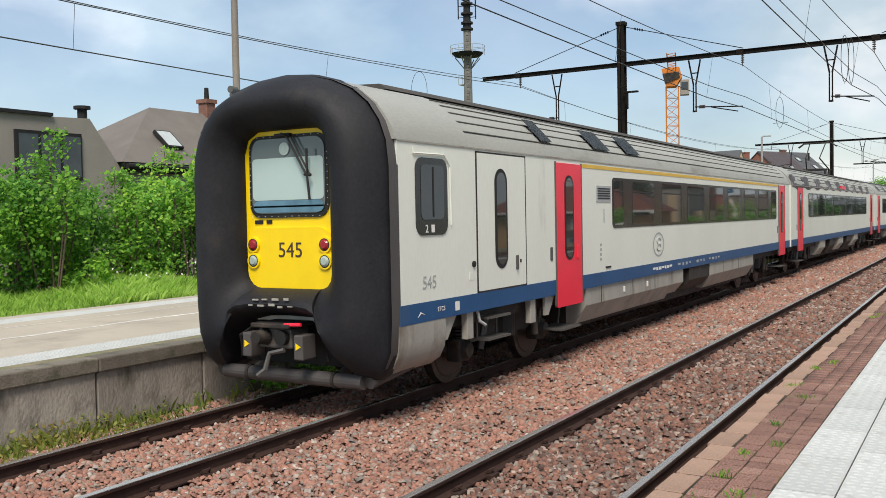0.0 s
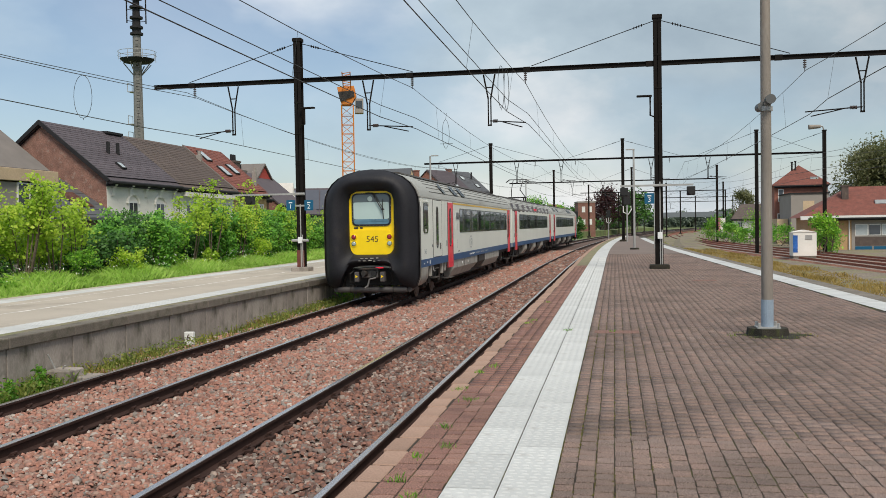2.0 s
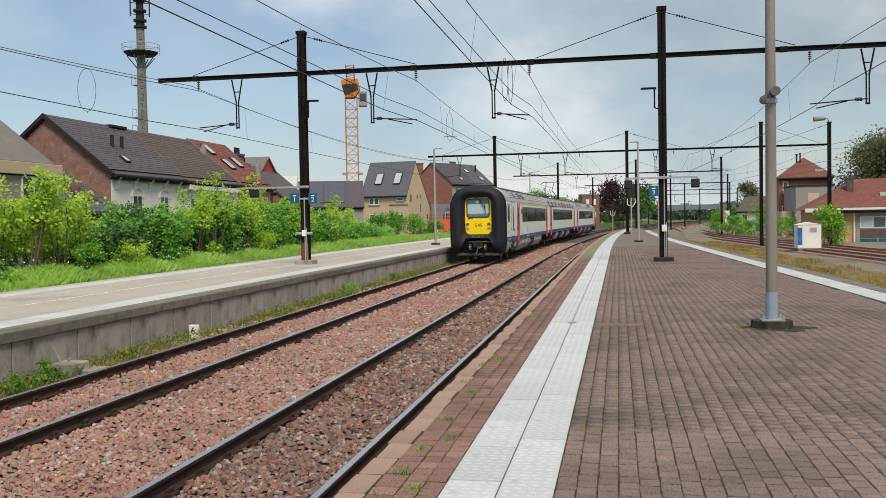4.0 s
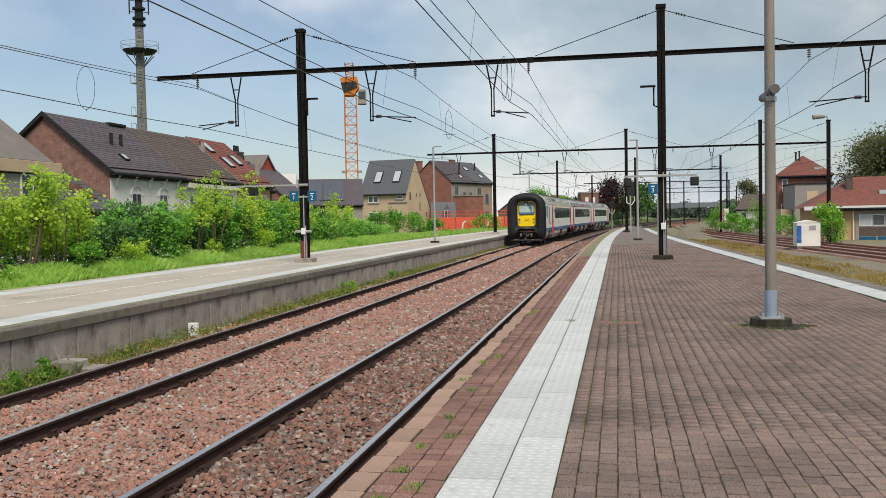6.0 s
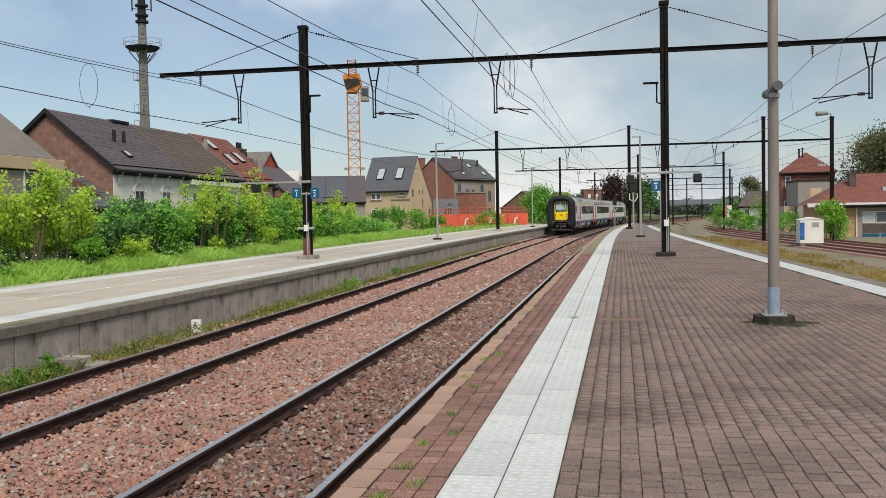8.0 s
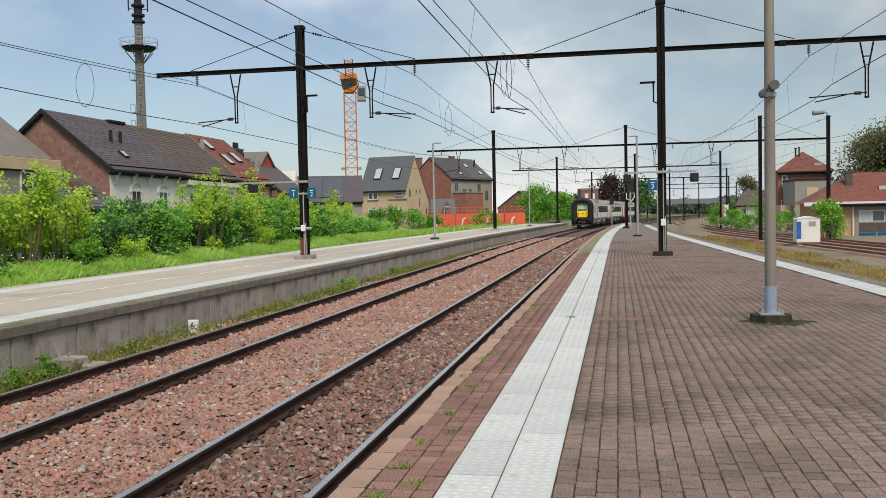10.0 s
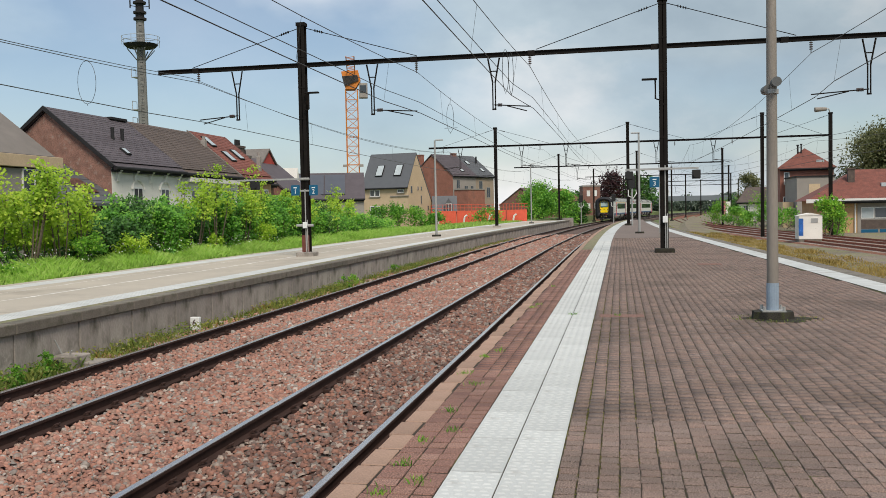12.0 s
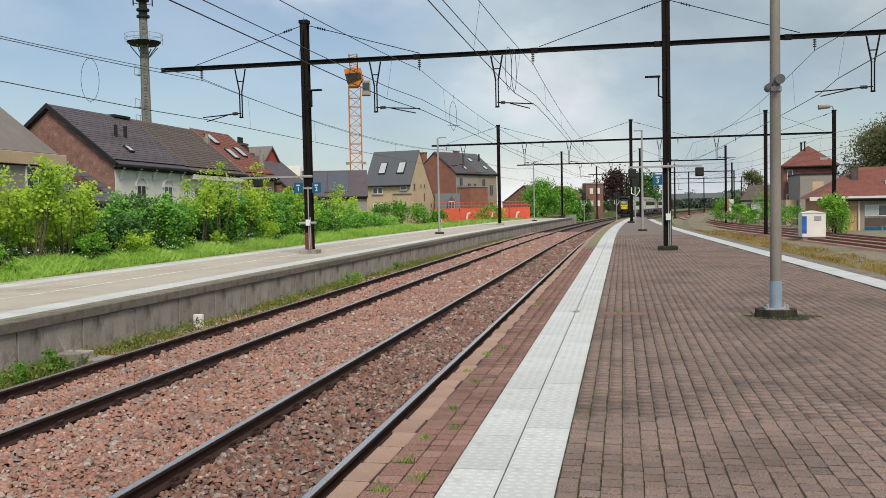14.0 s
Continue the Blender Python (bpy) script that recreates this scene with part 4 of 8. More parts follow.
def ballast_stones():
    rng = np.random.default_rng(11)
    for name, lo, hi, m, label in (("ballast_stones", -8.6, -4.15, M_STONE, "loose pinkish and grey crushed stones between the rails"),
                                   ("dusty_ballast_stones", -4.15, -1.62, M_STONEDARK, "dusty dark red crushed stones between the rails")):
        pts, size = [], []
        for y0, y1, dens, s in ((-6, 2.2, 90, 0.052), (2.2, 9, 840, 0.0275), (9, 16, 560, 0.0315), (16, 26, 320, 0.041), (26, 46, 140, 0.056), (46, 80, 48, 0.09)):
            n = int((hi - lo) * (y1 - y0) * dens)
            x, y = rng.uniform(lo, hi, n), rng.uniform(y0, y1, n)
            keep = np.ones(n, bool)
            for c in (LEFT, RIGHT):
                for q in (-0.753, 0.753):
                    keep &= np.abs(x - c - q) > 0.085
            x, y = x[keep], y[keep]
            # fewer stones lie on the sleepers
            on = (np.abs(((y - 2.4 + 0.3) % SLEEPER) - 0.3) < 0.09) & ((np.abs(x - LEFT) < 1.1) | (np.abs(x - RIGHT) < 1.1)) & (rng.random(len(x)) < 0.05)
            x, y = x[~on], y[~on]
            z = -0.168 + rng.uniform(-0.024, 0.02, len(x)) + 0.02 * np.sin(x * 3 + y * 1.7) * np.sin(y * 0.9)
            x = x + np.array([off(q) for q in y])
            pts.append(np.stack([x, y, z], 1))
            size.append((0.6 + 0.9 * rng.uniform(0, 1, len(x)) ** 1.6) * s)
        scatter_stones(name, label, m, np.concatenate(pts), np.concatenate(size))


def left_platform():
    pl = thing("platform_left", "low platform of concrete wall panels with pale paving", "platform", kind="structure")
    Y1 = 118.0
    bm = B()
    sweep(bm, [(-14.25, 0.655), (-8.95, 0.655), (-8.95, -0.5), (-14.25, -0.5)], -12, Y1)
    part("paving", bm, M_ASPH, pl, "pale worn paving")
    bm = B()
    sweep(bm, [(-9.17, 0.662), (-8.9, 0.662), (-8.9, 0.5), (-9.17, 0.5)], -12, Y1)
    part("mossy_row", bm, M_MOSSROW, pl, "mossy row of edge bricks")
    pan, cop, tile = B(), B(), B()
    box(pan, -0.07, 0.0, 0.014, 1.636, -0.55, 0.5, 0.012)
    box(cop, -0.24, 0.05, 0.004, 1.646, 0.5, 0.667, 0.018)
    tile_bm(tile, 0.64, 0.8)
    pm, cm, tm = mesh_of(pan, "wall_panel", M_CONC), mesh_of(cop, "coping", M_COPING), mesh_of(tile, "tactile_tile", M_TILE)
    y = -8.0
    while y < Y1 - 1.7:
        m = pose(EDGE_L - 0.05 + off(y), y, 0, 0, 0, -math.degrees(heading(y + 0.8)))
        same_mesh("wall_panel", pm, pl, m @ pose(0, 0, random.uniform(-0.008, 0.008), 0, 0, random.uniform(-0.25, 0.25)))
        same_mesh("coping", cm, pl, m @ pose(random.uniform(-0.008, 0.008), 0, 0))
        y += 1.65
    y = -4.0
    while y < 90:
        for x in (-9.82, -13.85):
            same_mesh("tactile_tile", tm, pl, pose(x + off(y), y, 0.657, 0, 0, -math.degrees(heading(y))))
        y += 0.8
    bm = B()
    for x in (-9.82, -13.85):
        sweep(bm, [(x, 0.665), (x + 0.64, 0.665), (x + 0.64, 0.6), (x, 0.6)], 90, Y1)
    part("white_strip", bm, M_TILE, pl, "white tactile strip")
    rng = np.random.default_rng(3)
    for x0, w in ((-11.52, 0.1), (-12.7, 0.05)):
        bm = B()
        last = None
        y = 4.0
        wob = 0.0
        while y < 60:
            wob = wob * 0.8 + float(rng.normal()) * 0.02
            a = bm.verts.new((x0 + wob + off(y), y, 0.6585))
            b = bm.verts.new((x0 + wob + w * float(rng.uniform(0.4, 1.3)) + off(y), y, 0.6585))
            if last:
                bm.faces.new((last[0], last[1], b, a))
            last = (a, b)
            y += 0.3
        part("paving_seam", bm, M_SEAM, pl, "pale filled seam in the paving")
    bm = B()
    box(bm, -8.5 - 1.2 + off(Y1), -8.3 + off(Y1), Y1 + 0.0, Y1 + 1.0, -0.5, 0.95, 0.03)
    part("end_block", bm, M_CONC, pl, "concrete end block")


def tile_bm(bm, w, l):
    box(bm, 0.003, w - 0.003, 0.003, l - 0.003, -0.04, 0.0)
    nx, ny = max(3, round(w / 0.075)), round(l / 0.066)
    for i in range(nx):
        for j in range(ny):
            x, y = (i + 0.5 + 0.25 * (j % 2)) * w / (nx + 0.3), (j + 0.5) * l / ny
            vs = [bm.verts.new(p) for p in ((x - 0.024, y - 0.011, 0), (x + 0.024, y - 0.011, 0), (x + 0.024, y + 0.011, 0), (x - 0.024, y + 0.011, 0), (x - 0.017, y, 0.0055), (x + 0.017, y, 0.0055))]
            for q in ((0, 1, 5, 4), (1, 2, 5), (2, 3, 4, 5), (3, 0, 4)):
                bm.faces.new([vs[k] for k in q])


def paver_mesh(w, l, material, name):
    bm = B()
    b, g, h = 0.0025, 0.0038, 0.0075
    lo = [bm.verts.new(p) for p in ((g, h, -0.05), (w - g, h, -0.05), (w - g, l - h, -0.05), (g, l - h, -0.05))]
    mi = [bm.verts.new((v.co.x, v.co.y, -b * 1.2)) for v in lo]
    hi = [bm.verts.new(p) for p in ((g + b * 0.4, h + b, 0), (w - g - b * 0.4, h + b, 0), (w - g - b * 0.4, l - h - b, 0), (g + b * 0.4, l - h - b, 0))]
    for P, Q in ((lo, mi), (mi, hi)):
        for i in range(4):
            j = (i + 1) % 4
            bm.faces.new((P[i], P[j], Q[j], Q[i]))
    bm.faces.new(hi)
    return mesh_of(bm, name, material)


def joined_pavers(name, label, material, spots, w, l):
    """Many pavers in one mesh: a bevelled top on four sides each."""
    n = len(spots)
    b, g, h = 0.0025, 0.0038, 0.0075
    form = np.array([(g, h, -0.03), (w - g, h, -0.03), (w - g, l - h, -0.03), (g, l - h, -0.03),
                     (g + b * 0.4, h + b, 0), (w - g - b * 0.4, h + b, 0), (w - g - b * 0.4, l - h - b, 0), (g + b * 0.4, l - h - b, 0)])
    face = np.array([(0, 1, 5, 4), (1, 2, 6, 5), (2, 3, 7, 6), (3, 0, 4, 7), (4, 5, 6, 7)])
    v = form[None] + np.asarray(spots)[:, None, :]
    f = face[None] + (np.arange(n) * 8)[:, None, None]
    me = bpy.data.meshes.new(name)
    me.vertices.add(n * 8)
    me.vertices.foreach_set("co", v.reshape(-1).astype(np.float32))
    me.loops.add(n * 20)
    me.loops.foreach_set("vertex_index", f.reshape(-1).astype(np.int32))
    me.polygons.add(n * 5)
    me.polygons.foreach_set("loop_start", np.arange(n * 5, dtype=np.int32) * 4)
    me.update(calc_edges=True)
    me.materials.append(material)
    return tagged(new(name, me), label, kind="stuff")


def right_platform():
    pl = thing("platform_right", "wide brick-paved platform with a white tactile strip along its edge", "platform", kind="structure")
    Y1 = 112.0
    bm = B()
    ys = [-12] + [8 * i for i in range(15)]
    rings = []
    for y in ys:
        a, c = EDGE_R + 0.06 + off(y), max(far_edge(y), off(y) + 1.6) - 0.1
        rings.append([bm.verts.new(p) for p in ((a, y, PLAT_R - 0.006), (c, y, PLAT_R - 0.006), (c, y, -0.55), (a, y, -0.55))])
    for P, Q in zip(rings, rings[1:]):
        for i in range(4):
            j = (i + 1) % 4
            bm.faces.new((P[i], Q[i], Q[j], P[j]))
    bm.faces.new(rings[-1])
    part("bed", bm, M_JOINT, pl, "soil between the pavers")
    bm = B()
    rings = []
    for y in [46.2, 54, 62, 70, 78, 86, 94, 102, 112]:
        rings.append([bm.verts.new((off(y) - 0.37, y, PLAT_R + 0.001)), bm.verts.new((far_edge(y) - 0.95, y, PLAT_R + 0.001))])
    for P, Q in zip(rings, rings[1:]):
        bm.faces.new((P[0], Q[0], Q[1], P[1]))
    part("far_paving", bm, M_FARPAVE, pl, "brick paving further along")
    bm = B()
    sweep(bm, [(-1.41, PLAT_R), (-1.0, PLAT_R), (-1.0, 0.5), (-1.41, 0.5)], 34, Y1)
    part("edge_row", bm, M_MOSSROW, pl, "overgrown edge row")
    bm = B()
    sweep(bm, [(-1.005, PLAT_R + 0.003), (-0.372, PLAT_R + 0.003), (-0.372, 0.5), (-1.005, 0.5)], 42, Y1)
    part("white_strip", bm, M_TILE, pl, "white tactile strip")
    bm = B()
    rings = []
    for y in [-12] + [8 * i for i in range(13)]:
        e = far_edge(y)
        rings.append([bm.verts.new((e - 0.95, y, PLAT_R + 0.004)), bm.verts.new((e - 0.42, y, PLAT_R + 0.004)), bm.verts.new((e - 0.38, y, PLAT_R - 0.03)), bm.verts.new((e, y, PLAT_R - 0.004)), bm.verts.new((e, y, -0.4))])
    far = B()
    for P, Q in zip(rings, rings[1:]):
        bm.faces.new((P[0], Q[0], Q[1], P[1]))
    part("far_white_strip", bm, M_TILE, pl, "white tactile strip at the other edge")
    sweep(far, [(-0.4, PLAT_R - 0.004), (0.0, PLAT_R - 0.004), (0.0, -0.5), (-0.4, -0.5)], 0, 0, line=far_edge, ys=[-12] + [8 * i for i in range(13)])
    part("far_edge", far, M_COPING, pl, "worn concrete edge")
    # edge slabs
    bm = B()
    box(bm, 0, 0.163, 0.011, 0.369, -0.12, 0, 0.008)
    sm = mesh_of(bm, "edge_slab", M_SLAB)
    y = 1.5 - 20 * 0.38
    while y < 100:
        same_mesh("edge_slab", sm, pl, pose(EDGE_R + off(y) + random.uniform(-0.022, 0.008), y, PLAT_R + 0.001 + random.uniform(-0.001, 0.001), random.uniform(-0.1, 0.1), random.uniform(-0.15, 0.15), random.uniform(-0.7, 0.7) - math.degrees(heading(y))))
        y += 0.38
    bm = B()
    sweep(bm, [(EDGE_R + 0.03, PLAT_R - 0.1), (EDGE_R + 0.1, PLAT_R - 0.1), (EDGE_R + 0.1, -0.5), (EDGE_R + 0.03, -0.5)], -12, Y1)
    part("edge_wall", bm, M_COPING, pl, "dark platform wall")
    # tactile tiles, two abreast
    bm = B()
    tile_bm(bm, 0.315, 0.8)
    tm = mesh_of(bm, "tactile_tile", M_TILE)
    for k, y0 in ((0, 1.23 - 8 * 0.8), (1, 1.47 - 8 * 0.8)):
        y = y0
        while y < 42:
            same_mesh("tactile_tile", tm, pl, pose(-1.005 + k * 0.318 + off(y), y, PLAT_R + 0.003 + random.uniform(-0.001, 0.001), random.uniform(-0.1, 0.1), random.uniform(-0.15, 0.15)))
            y += 0.8
    # red rows beside the slabs
    L = 0.14
    for x0, W in ((-1.412, 0.158), (-1.254, 0.122), (-1.132, 0.122)):
        near, far_spots = [], []
        y = 1.5 + random.uniform(0, 0.1) - 52 * L
        while y < 34:
            (near if 1.4 < y < 8.5 else far_spots).append((x0 + off(y) + random.uniform(-0.004, 0.004), y, PLAT_R + random.uniform(-0.002, 0.001)))
            y += L
        pm = paver_mesh(W, L, M_BRICKROW, "red_paver")
        for p in near:
            same_mesh("red_paver", pm, pl, pose(*p, random.uniform(-0.8, 0.8), random.uniform(-0.8, 0.8), random.uniform(-2, 2)))
        ob = joined_pavers("red_pavers", "red paving bricks along the edge", M_BRICKROW, far_spots, W, L)
        ob.parent = pl
    # pavers
    W, L = 0.117, 0.13
    near, rest = [], []
    i = 0
    while -0.37 + i * W < 6.2:
        y = 2.0 - 60 * L + (L / 2 if i % 2 else 0.01)
        while y < 46:
            x = -0.37 + i * W
            if x + W < far_edge(y) - 0.95:
                z = PLAT_R + random.uniform(-0.0022, 0.0008)
                (near if 4.5 < y < 6.6 and x < 1.6 else rest).append((x + off(y) + random.uniform(-0.0035, 0.0035), y + random.uniform(-0.003, 0.003), z))
            y += L
        i += 1
    pm = paver_mesh(W, L, M_PAVER, "paver")
    near.sort(key=lambda p: p[1] + abs(p[0]))
    for p in near[:280]:
        same_mesh("paver", pm, pl, pose(*p, random.uniform(-0.5, 0.5), random.uniform(-0.5, 0.5), random.uniform(-1.2, 1.2)))
    ob = joined_pavers("pavers", "grey-brown paving bricks", M_PAVER, rest + near[280:], W, L)
    ob.parent = pl
    # two small covers set in the paving
    for x, y, w, l in ((-0.3, 12.95, 0.62, 0.3), (2.0, 24.5, 0.6, 0.5)):
        bm = B()
        box(bm, x, x + w, y, y + l, PLAT_R - 0.02, PLAT_R + 0.004, 0.004)
        part("cover", bm, M_BRICKROW, pl, "reddish cover slab")


ground()
yard()
track(LEFT)
track(RIGHT)
left_platform()
right_platform()
ballast_stones()


# ---- overhead line ----
LINES = [-15.1, -6.95, -3.0, 6.1]


def hanger(parent, x, y, z, arm, lean=1):
    bm = B()
    rod(bm, (x - 0.2, y, z - 0.1), (x - 0.04, y, z - 0.95), 0.028, 6)
    rod(bm, (x + 0.2, y, z - 0.1), (x + 0.04, y, z - 0.95), 0.028, 6)
    rod(bm, (x - 0.12, y, z - 0.55), (x + 0.12, y, z - 0.55), 0.02, 6)
    rod(bm, (x - 0.045, y, z - 0.95), (x - 0.045, y, z - 1.85), 0.024, 6)
    rod(bm, (x + 0.045, y, z - 0.95), (x + 0.045, y, z - 1.85), 0.024, 6)
    rod(bm, (x - 0.07, y, z - 1.85), (x + 0.07, y, z - 1.85), 0.03, 6)
    h = part("hanger", bm, M_PORTAL, parent, "V-shaped steel hanger")
    e = x + arm
    bm = B()
    rod(bm, (x, y, z - 1.7), (e, y, z - 1.8), 0.02, 6)
    rod(bm, (x + arm * 0.35, y, z - 1.75), (e - arm * 0.1, y, z - 1.95), 0.018, 6)
    part("steady_arm", bm, M_PORTAL, h, "steady arm of the wire")
    bm = B()
    for k in range(5):
        rod(bm, (x + arm * (0.1 + k * 0.025), y, z - 1.71), (x + arm * (0.115 + k * 0.025), y, z - 1.712), 0.06, 10)
    part("insulator", bm, M_INSUL, h)


def i_beam(bm, a, b, w, hgt, t=0.02):
    """An I-beam along x or z."""
    (x0, y0, z0), (x1, y1, z1) = a, b
    if abs(x1 - x0) > abs(z1 - z0):
        box(bm, x0, x1, y0 - w / 2, y0 + w / 2, z0 - hgt / 2, z0 - hgt / 2 + t)
        box(bm, x0, x1, y0 - w / 2, y0 + w / 2, z0 + hgt / 2 - t, z0 + hgt / 2)
        box(bm, x0, x1, y0 - t / 2, y0 + t / 2, z0 - hgt / 2, z0 + hgt / 2)
    else:
        box(bm, x0 - w / 2, x0 + w / 2, y0 - hgt / 2, y0 - hgt / 2 + t, z0, z1)
        box(bm, x0 - w / 2, x0 + w / 2, y0 + hgt / 2 - t, y0 + hgt / 2, z0, z1)
        box(bm, x0 - t / 2, x0 + t / 2, y0 - hgt / 2, y0 + hgt / 2, z0, z1)


def portal(y, beam_z, masts, x0, x1, hangers, detail=True, wire_fall=4.2):
    g = thing("overhead_portal", "black steel portal carrying the overhead wires", "railway portal", group="portals over the tracks")
    for x, base, top in masts:
        bm = B()
        i_beam(bm, (x, y, base + 0.1), (x, y, top), 0.26, 0.28)
        if detail:
            z = base + 0.5
            while z < top:
                box(bm, x - 0.13, x + 0.13, y - 0.15, y - 0.135, z, z + 0.05)
                z += 1.1
        box(bm, x - 0.16, x + 0.16, y - 0.16, y + 0.16, top - 0.12, top)
        m = part("mast", bm, M_PORTAL, g, "black riveted steel mast")
        bm = B()
        box(bm, x - 0.32, x + 0.32, y - 0.32, y + 0.32, base - 0.2, base + 0.14, 0.03)
        part("footing", bm, M_CONC if detail and x < 0 else M_MOSS, m, "concrete footing")
        for s in (-1, 1):
            e = x + s * wire_fall
            if x0 - 0.5 < e < x1 + 0.5:
                bm = B()
                rod(bm, (x, y, top - 0.15), (e, y, beam_z + 0.12), 0.014, 5)
                for k in range(4):
                    f = 0.12 + 0.02 * k
                    c = Vector((x, y, top - 0.15)).lerp(Vector((e, y, beam_z + 0.12)), f)
                    rod(bm, c - Vector((0.015, 0, 0)), c + Vector((0.015, 0, 0)), 0.045, 8)
                part("tie_rod", bm, M_PORTAL, g, "tie rod with insulators")
    bm = B()
    i_beam(bm, (x0, y, beam_z), (x1, y, beam_z), 0.12, 0.155)
    x = x0 + 1.5
    while x < x1:
        box(bm, x - 0.12, x + 0.12, y - 0.07, y + 0.07, beam_z - 0.088, beam_z + 0.088)
        x += 4.1
    part("beam", bm, M_PORTAL, g, "black steel crossbeam")
    for x, arm in hangers:
        hanger(g, x, y, beam_z, arm)
        bm = B()
        e = x + arm
        for k in range(4):
            rod(bm, (e, y, beam_z - 0.12 - k * 0.07), (e, y, beam_z - 0.15 - k * 0.07), 0.055, 10)
        rod(bm, (e, y, beam_z - 0.1), (e, y, beam_z - 0.48), 0.015, 6)
        part("hanging_insulator", bm, M_INSUL, g, "dark hanging insulator")
    return g


P1 = 31.3
PORTALS = [(-16.0, 7.5), (P1, 7.5), (78.5, 7.68), (125.0, 7.9), (171.0, 7.9), (217.0, 7.9), (262.0, 7.9)]
portal(P1, 7.5, [(-11.1, PLAT_L, 9.0), (1.46, PLAT_R, 9.1)], -16.7, 9.2, [(-13.6, -1.5), (-8.52, 1.6), (-4.2, 1.25), (7.86, -1.75)])
portal(78.5, 7.68, [(-10.5, PLAT_L, 9.3), (0.72, PLAT_R, 9.35), (11.52, -0.95, 9.7), (16.79, -0.65, 9.5)], -16.4, 16.9, [(-13.6, -1.5), (-8.25, 1.6), (-4.44, 1.2), (3.06, 1.5), (7.66, 1.5)], wire_fall=4.6)
portal(125.0, 7.9, [(-8.1, PLAT_L, 9.6), (2.3, PLAT_R - 0.4, 9.7), (13.33, -0.6, 9.7)], -14.2, 13.5, [(-5.6, 1.5), (-1.5, 1.2), (5.3, 1.5)], False)
for y, z in PORTALS[4:]:
    o = off(y)
    portal(y, z, [(-11.5 + o, -0.2, 9.4), (2.5 + o, -0.4, 9.4), (12.5 + o, -0.6, 9.4)], -13 + o, 13 + o, [(-8.4 + o, 1.5), (-4.3 + o, 1.2)], False)


def overhead_wire(x, y_list, contact=5.62, carrier=7.05, sag=0.62, r=0.011, aux=0.0, label="overhead contact wire with its carrier wire and droppers", bend=off):
    g = thing("overhead_wire", label, "overhead wire", group="overhead wires")
    up, lo, au, drops = [], [], [], []
    for (ya, za), (yb, zb) in zip(y_list, y_list[1:]):
        n = 12
        for i in range(n):
            f = i / n
            y = ya + (yb - ya) * f
            xx = x + (bend(ya) + (bend(yb) - bend(ya)) * f)
            up.append((xx + 0.05, y, carrier + (za + (zb - za) * f - 7.5) - sag * 4 * f * (1 - f)))
            lo.append((xx + 0.15 * math.cos(3.14 * f), y, contact - 0.05 * 4 * f * (1 - f)))
            au.append((xx + 0.12 * math.cos(3.14 * f), y, contact + aux + 0.12 * 4 * abs(f - 0.5)))
            if i % 2 and ya < 120:
                drops.append((up[-1], lo[-1]))
    for name, pts, rr in (("contact_wire", lo, r * 1.2), ("carrier_wire", up, r)) + ((("auxiliary_wire", au, r),) if aux else ()):
        bm = B()
        pipe(bm, pts, rr, 4)
        part(name, bm, M_WIRE, g)
    for a, b in drops:
        bm = B()
        rod(bm, a, b, 0.0045, 4)
        part("dropper", bm, M_WIRE, g)
    return g


for x in LINES:
    overhead_wire(x, PORTALS, aux=0.14 if -10 < x < 0 else 0.0, bend=off if x < 5 else (lambda y: off(y) - 0.02 * max(0, y - 31)))
SIDE_Y = [-20, 5, 30, 53.7, 67, 84, 105, 140, 200]
for xs in ([18.6, 18.0, 16.5, 14.5, 13.35, 12.0, 10.6, 10.3, 12.2], [22.5, 22, 20.2, 18.2, 16.5, 15.0, 13.4, 12.6, 14.8]):
    overhead_wire(0, PORTALS[:5], label="overhead wire over a side track with its droppers", bend=lambda y, xs=xs: float(np.interp(y, SIDE_Y, xs)))
g = thing("feeder_wire", "thin second carrier wire over the platform's outer line", "overhead wire", group="overhead wires")
bm = B()
pts = []
for (ya, za), (yb, zb) in zip(PORTALS[:4], PORTALS[1:5]):
    pts += [(-15.4 + off(ya) + (off(yb) - off(ya)) * i / 10, ya + (yb - ya) * i / 10, za - 0.25 - 0.7 * 4 * (i / 10) * (1 - i / 10)) for i in range(10)]
pipe(bm, pts, 0.01, 4)
part("wire", bm, M_WIRE, g)
# wire loops that join carrier and contact wire
for x, y, zc, hz, wx in ((-15.05, 24.0, 6.1, 0.62, 0.29), (-6.95, 37.8, 6.07, 0.6, 0.15), (-3.2, 26.4, 6.2, 0.62, 0.09), (-3.1, 26.9, 6.2, 0.6, 0.07)):
    g = thing("jumper_loop", "thin looped jumper wire between the overhead wires", "wire", group="jumper loops")
    bm = B()
    pipe(bm, [(x + wx * math.cos(w), y, zc + hz * math.sin(w)) for w in [2 * math.pi * i / 20 for i in range(21)]], 0.008, 4)
    rod(bm, (x, y, zc - hz), (x, y, zc - hz - 0.05), 0.008, 4)
    if y > 30:
        rod(bm, (x, y, zc + hz), (x + 0.05, y, 6.95), 0.008, 4)
        rod(bm, (x - 0.25, y, 5.66), (x + 0.3, y, 5.66), 0.012, 4)
    part("wire", bm, M_WIRE, g)


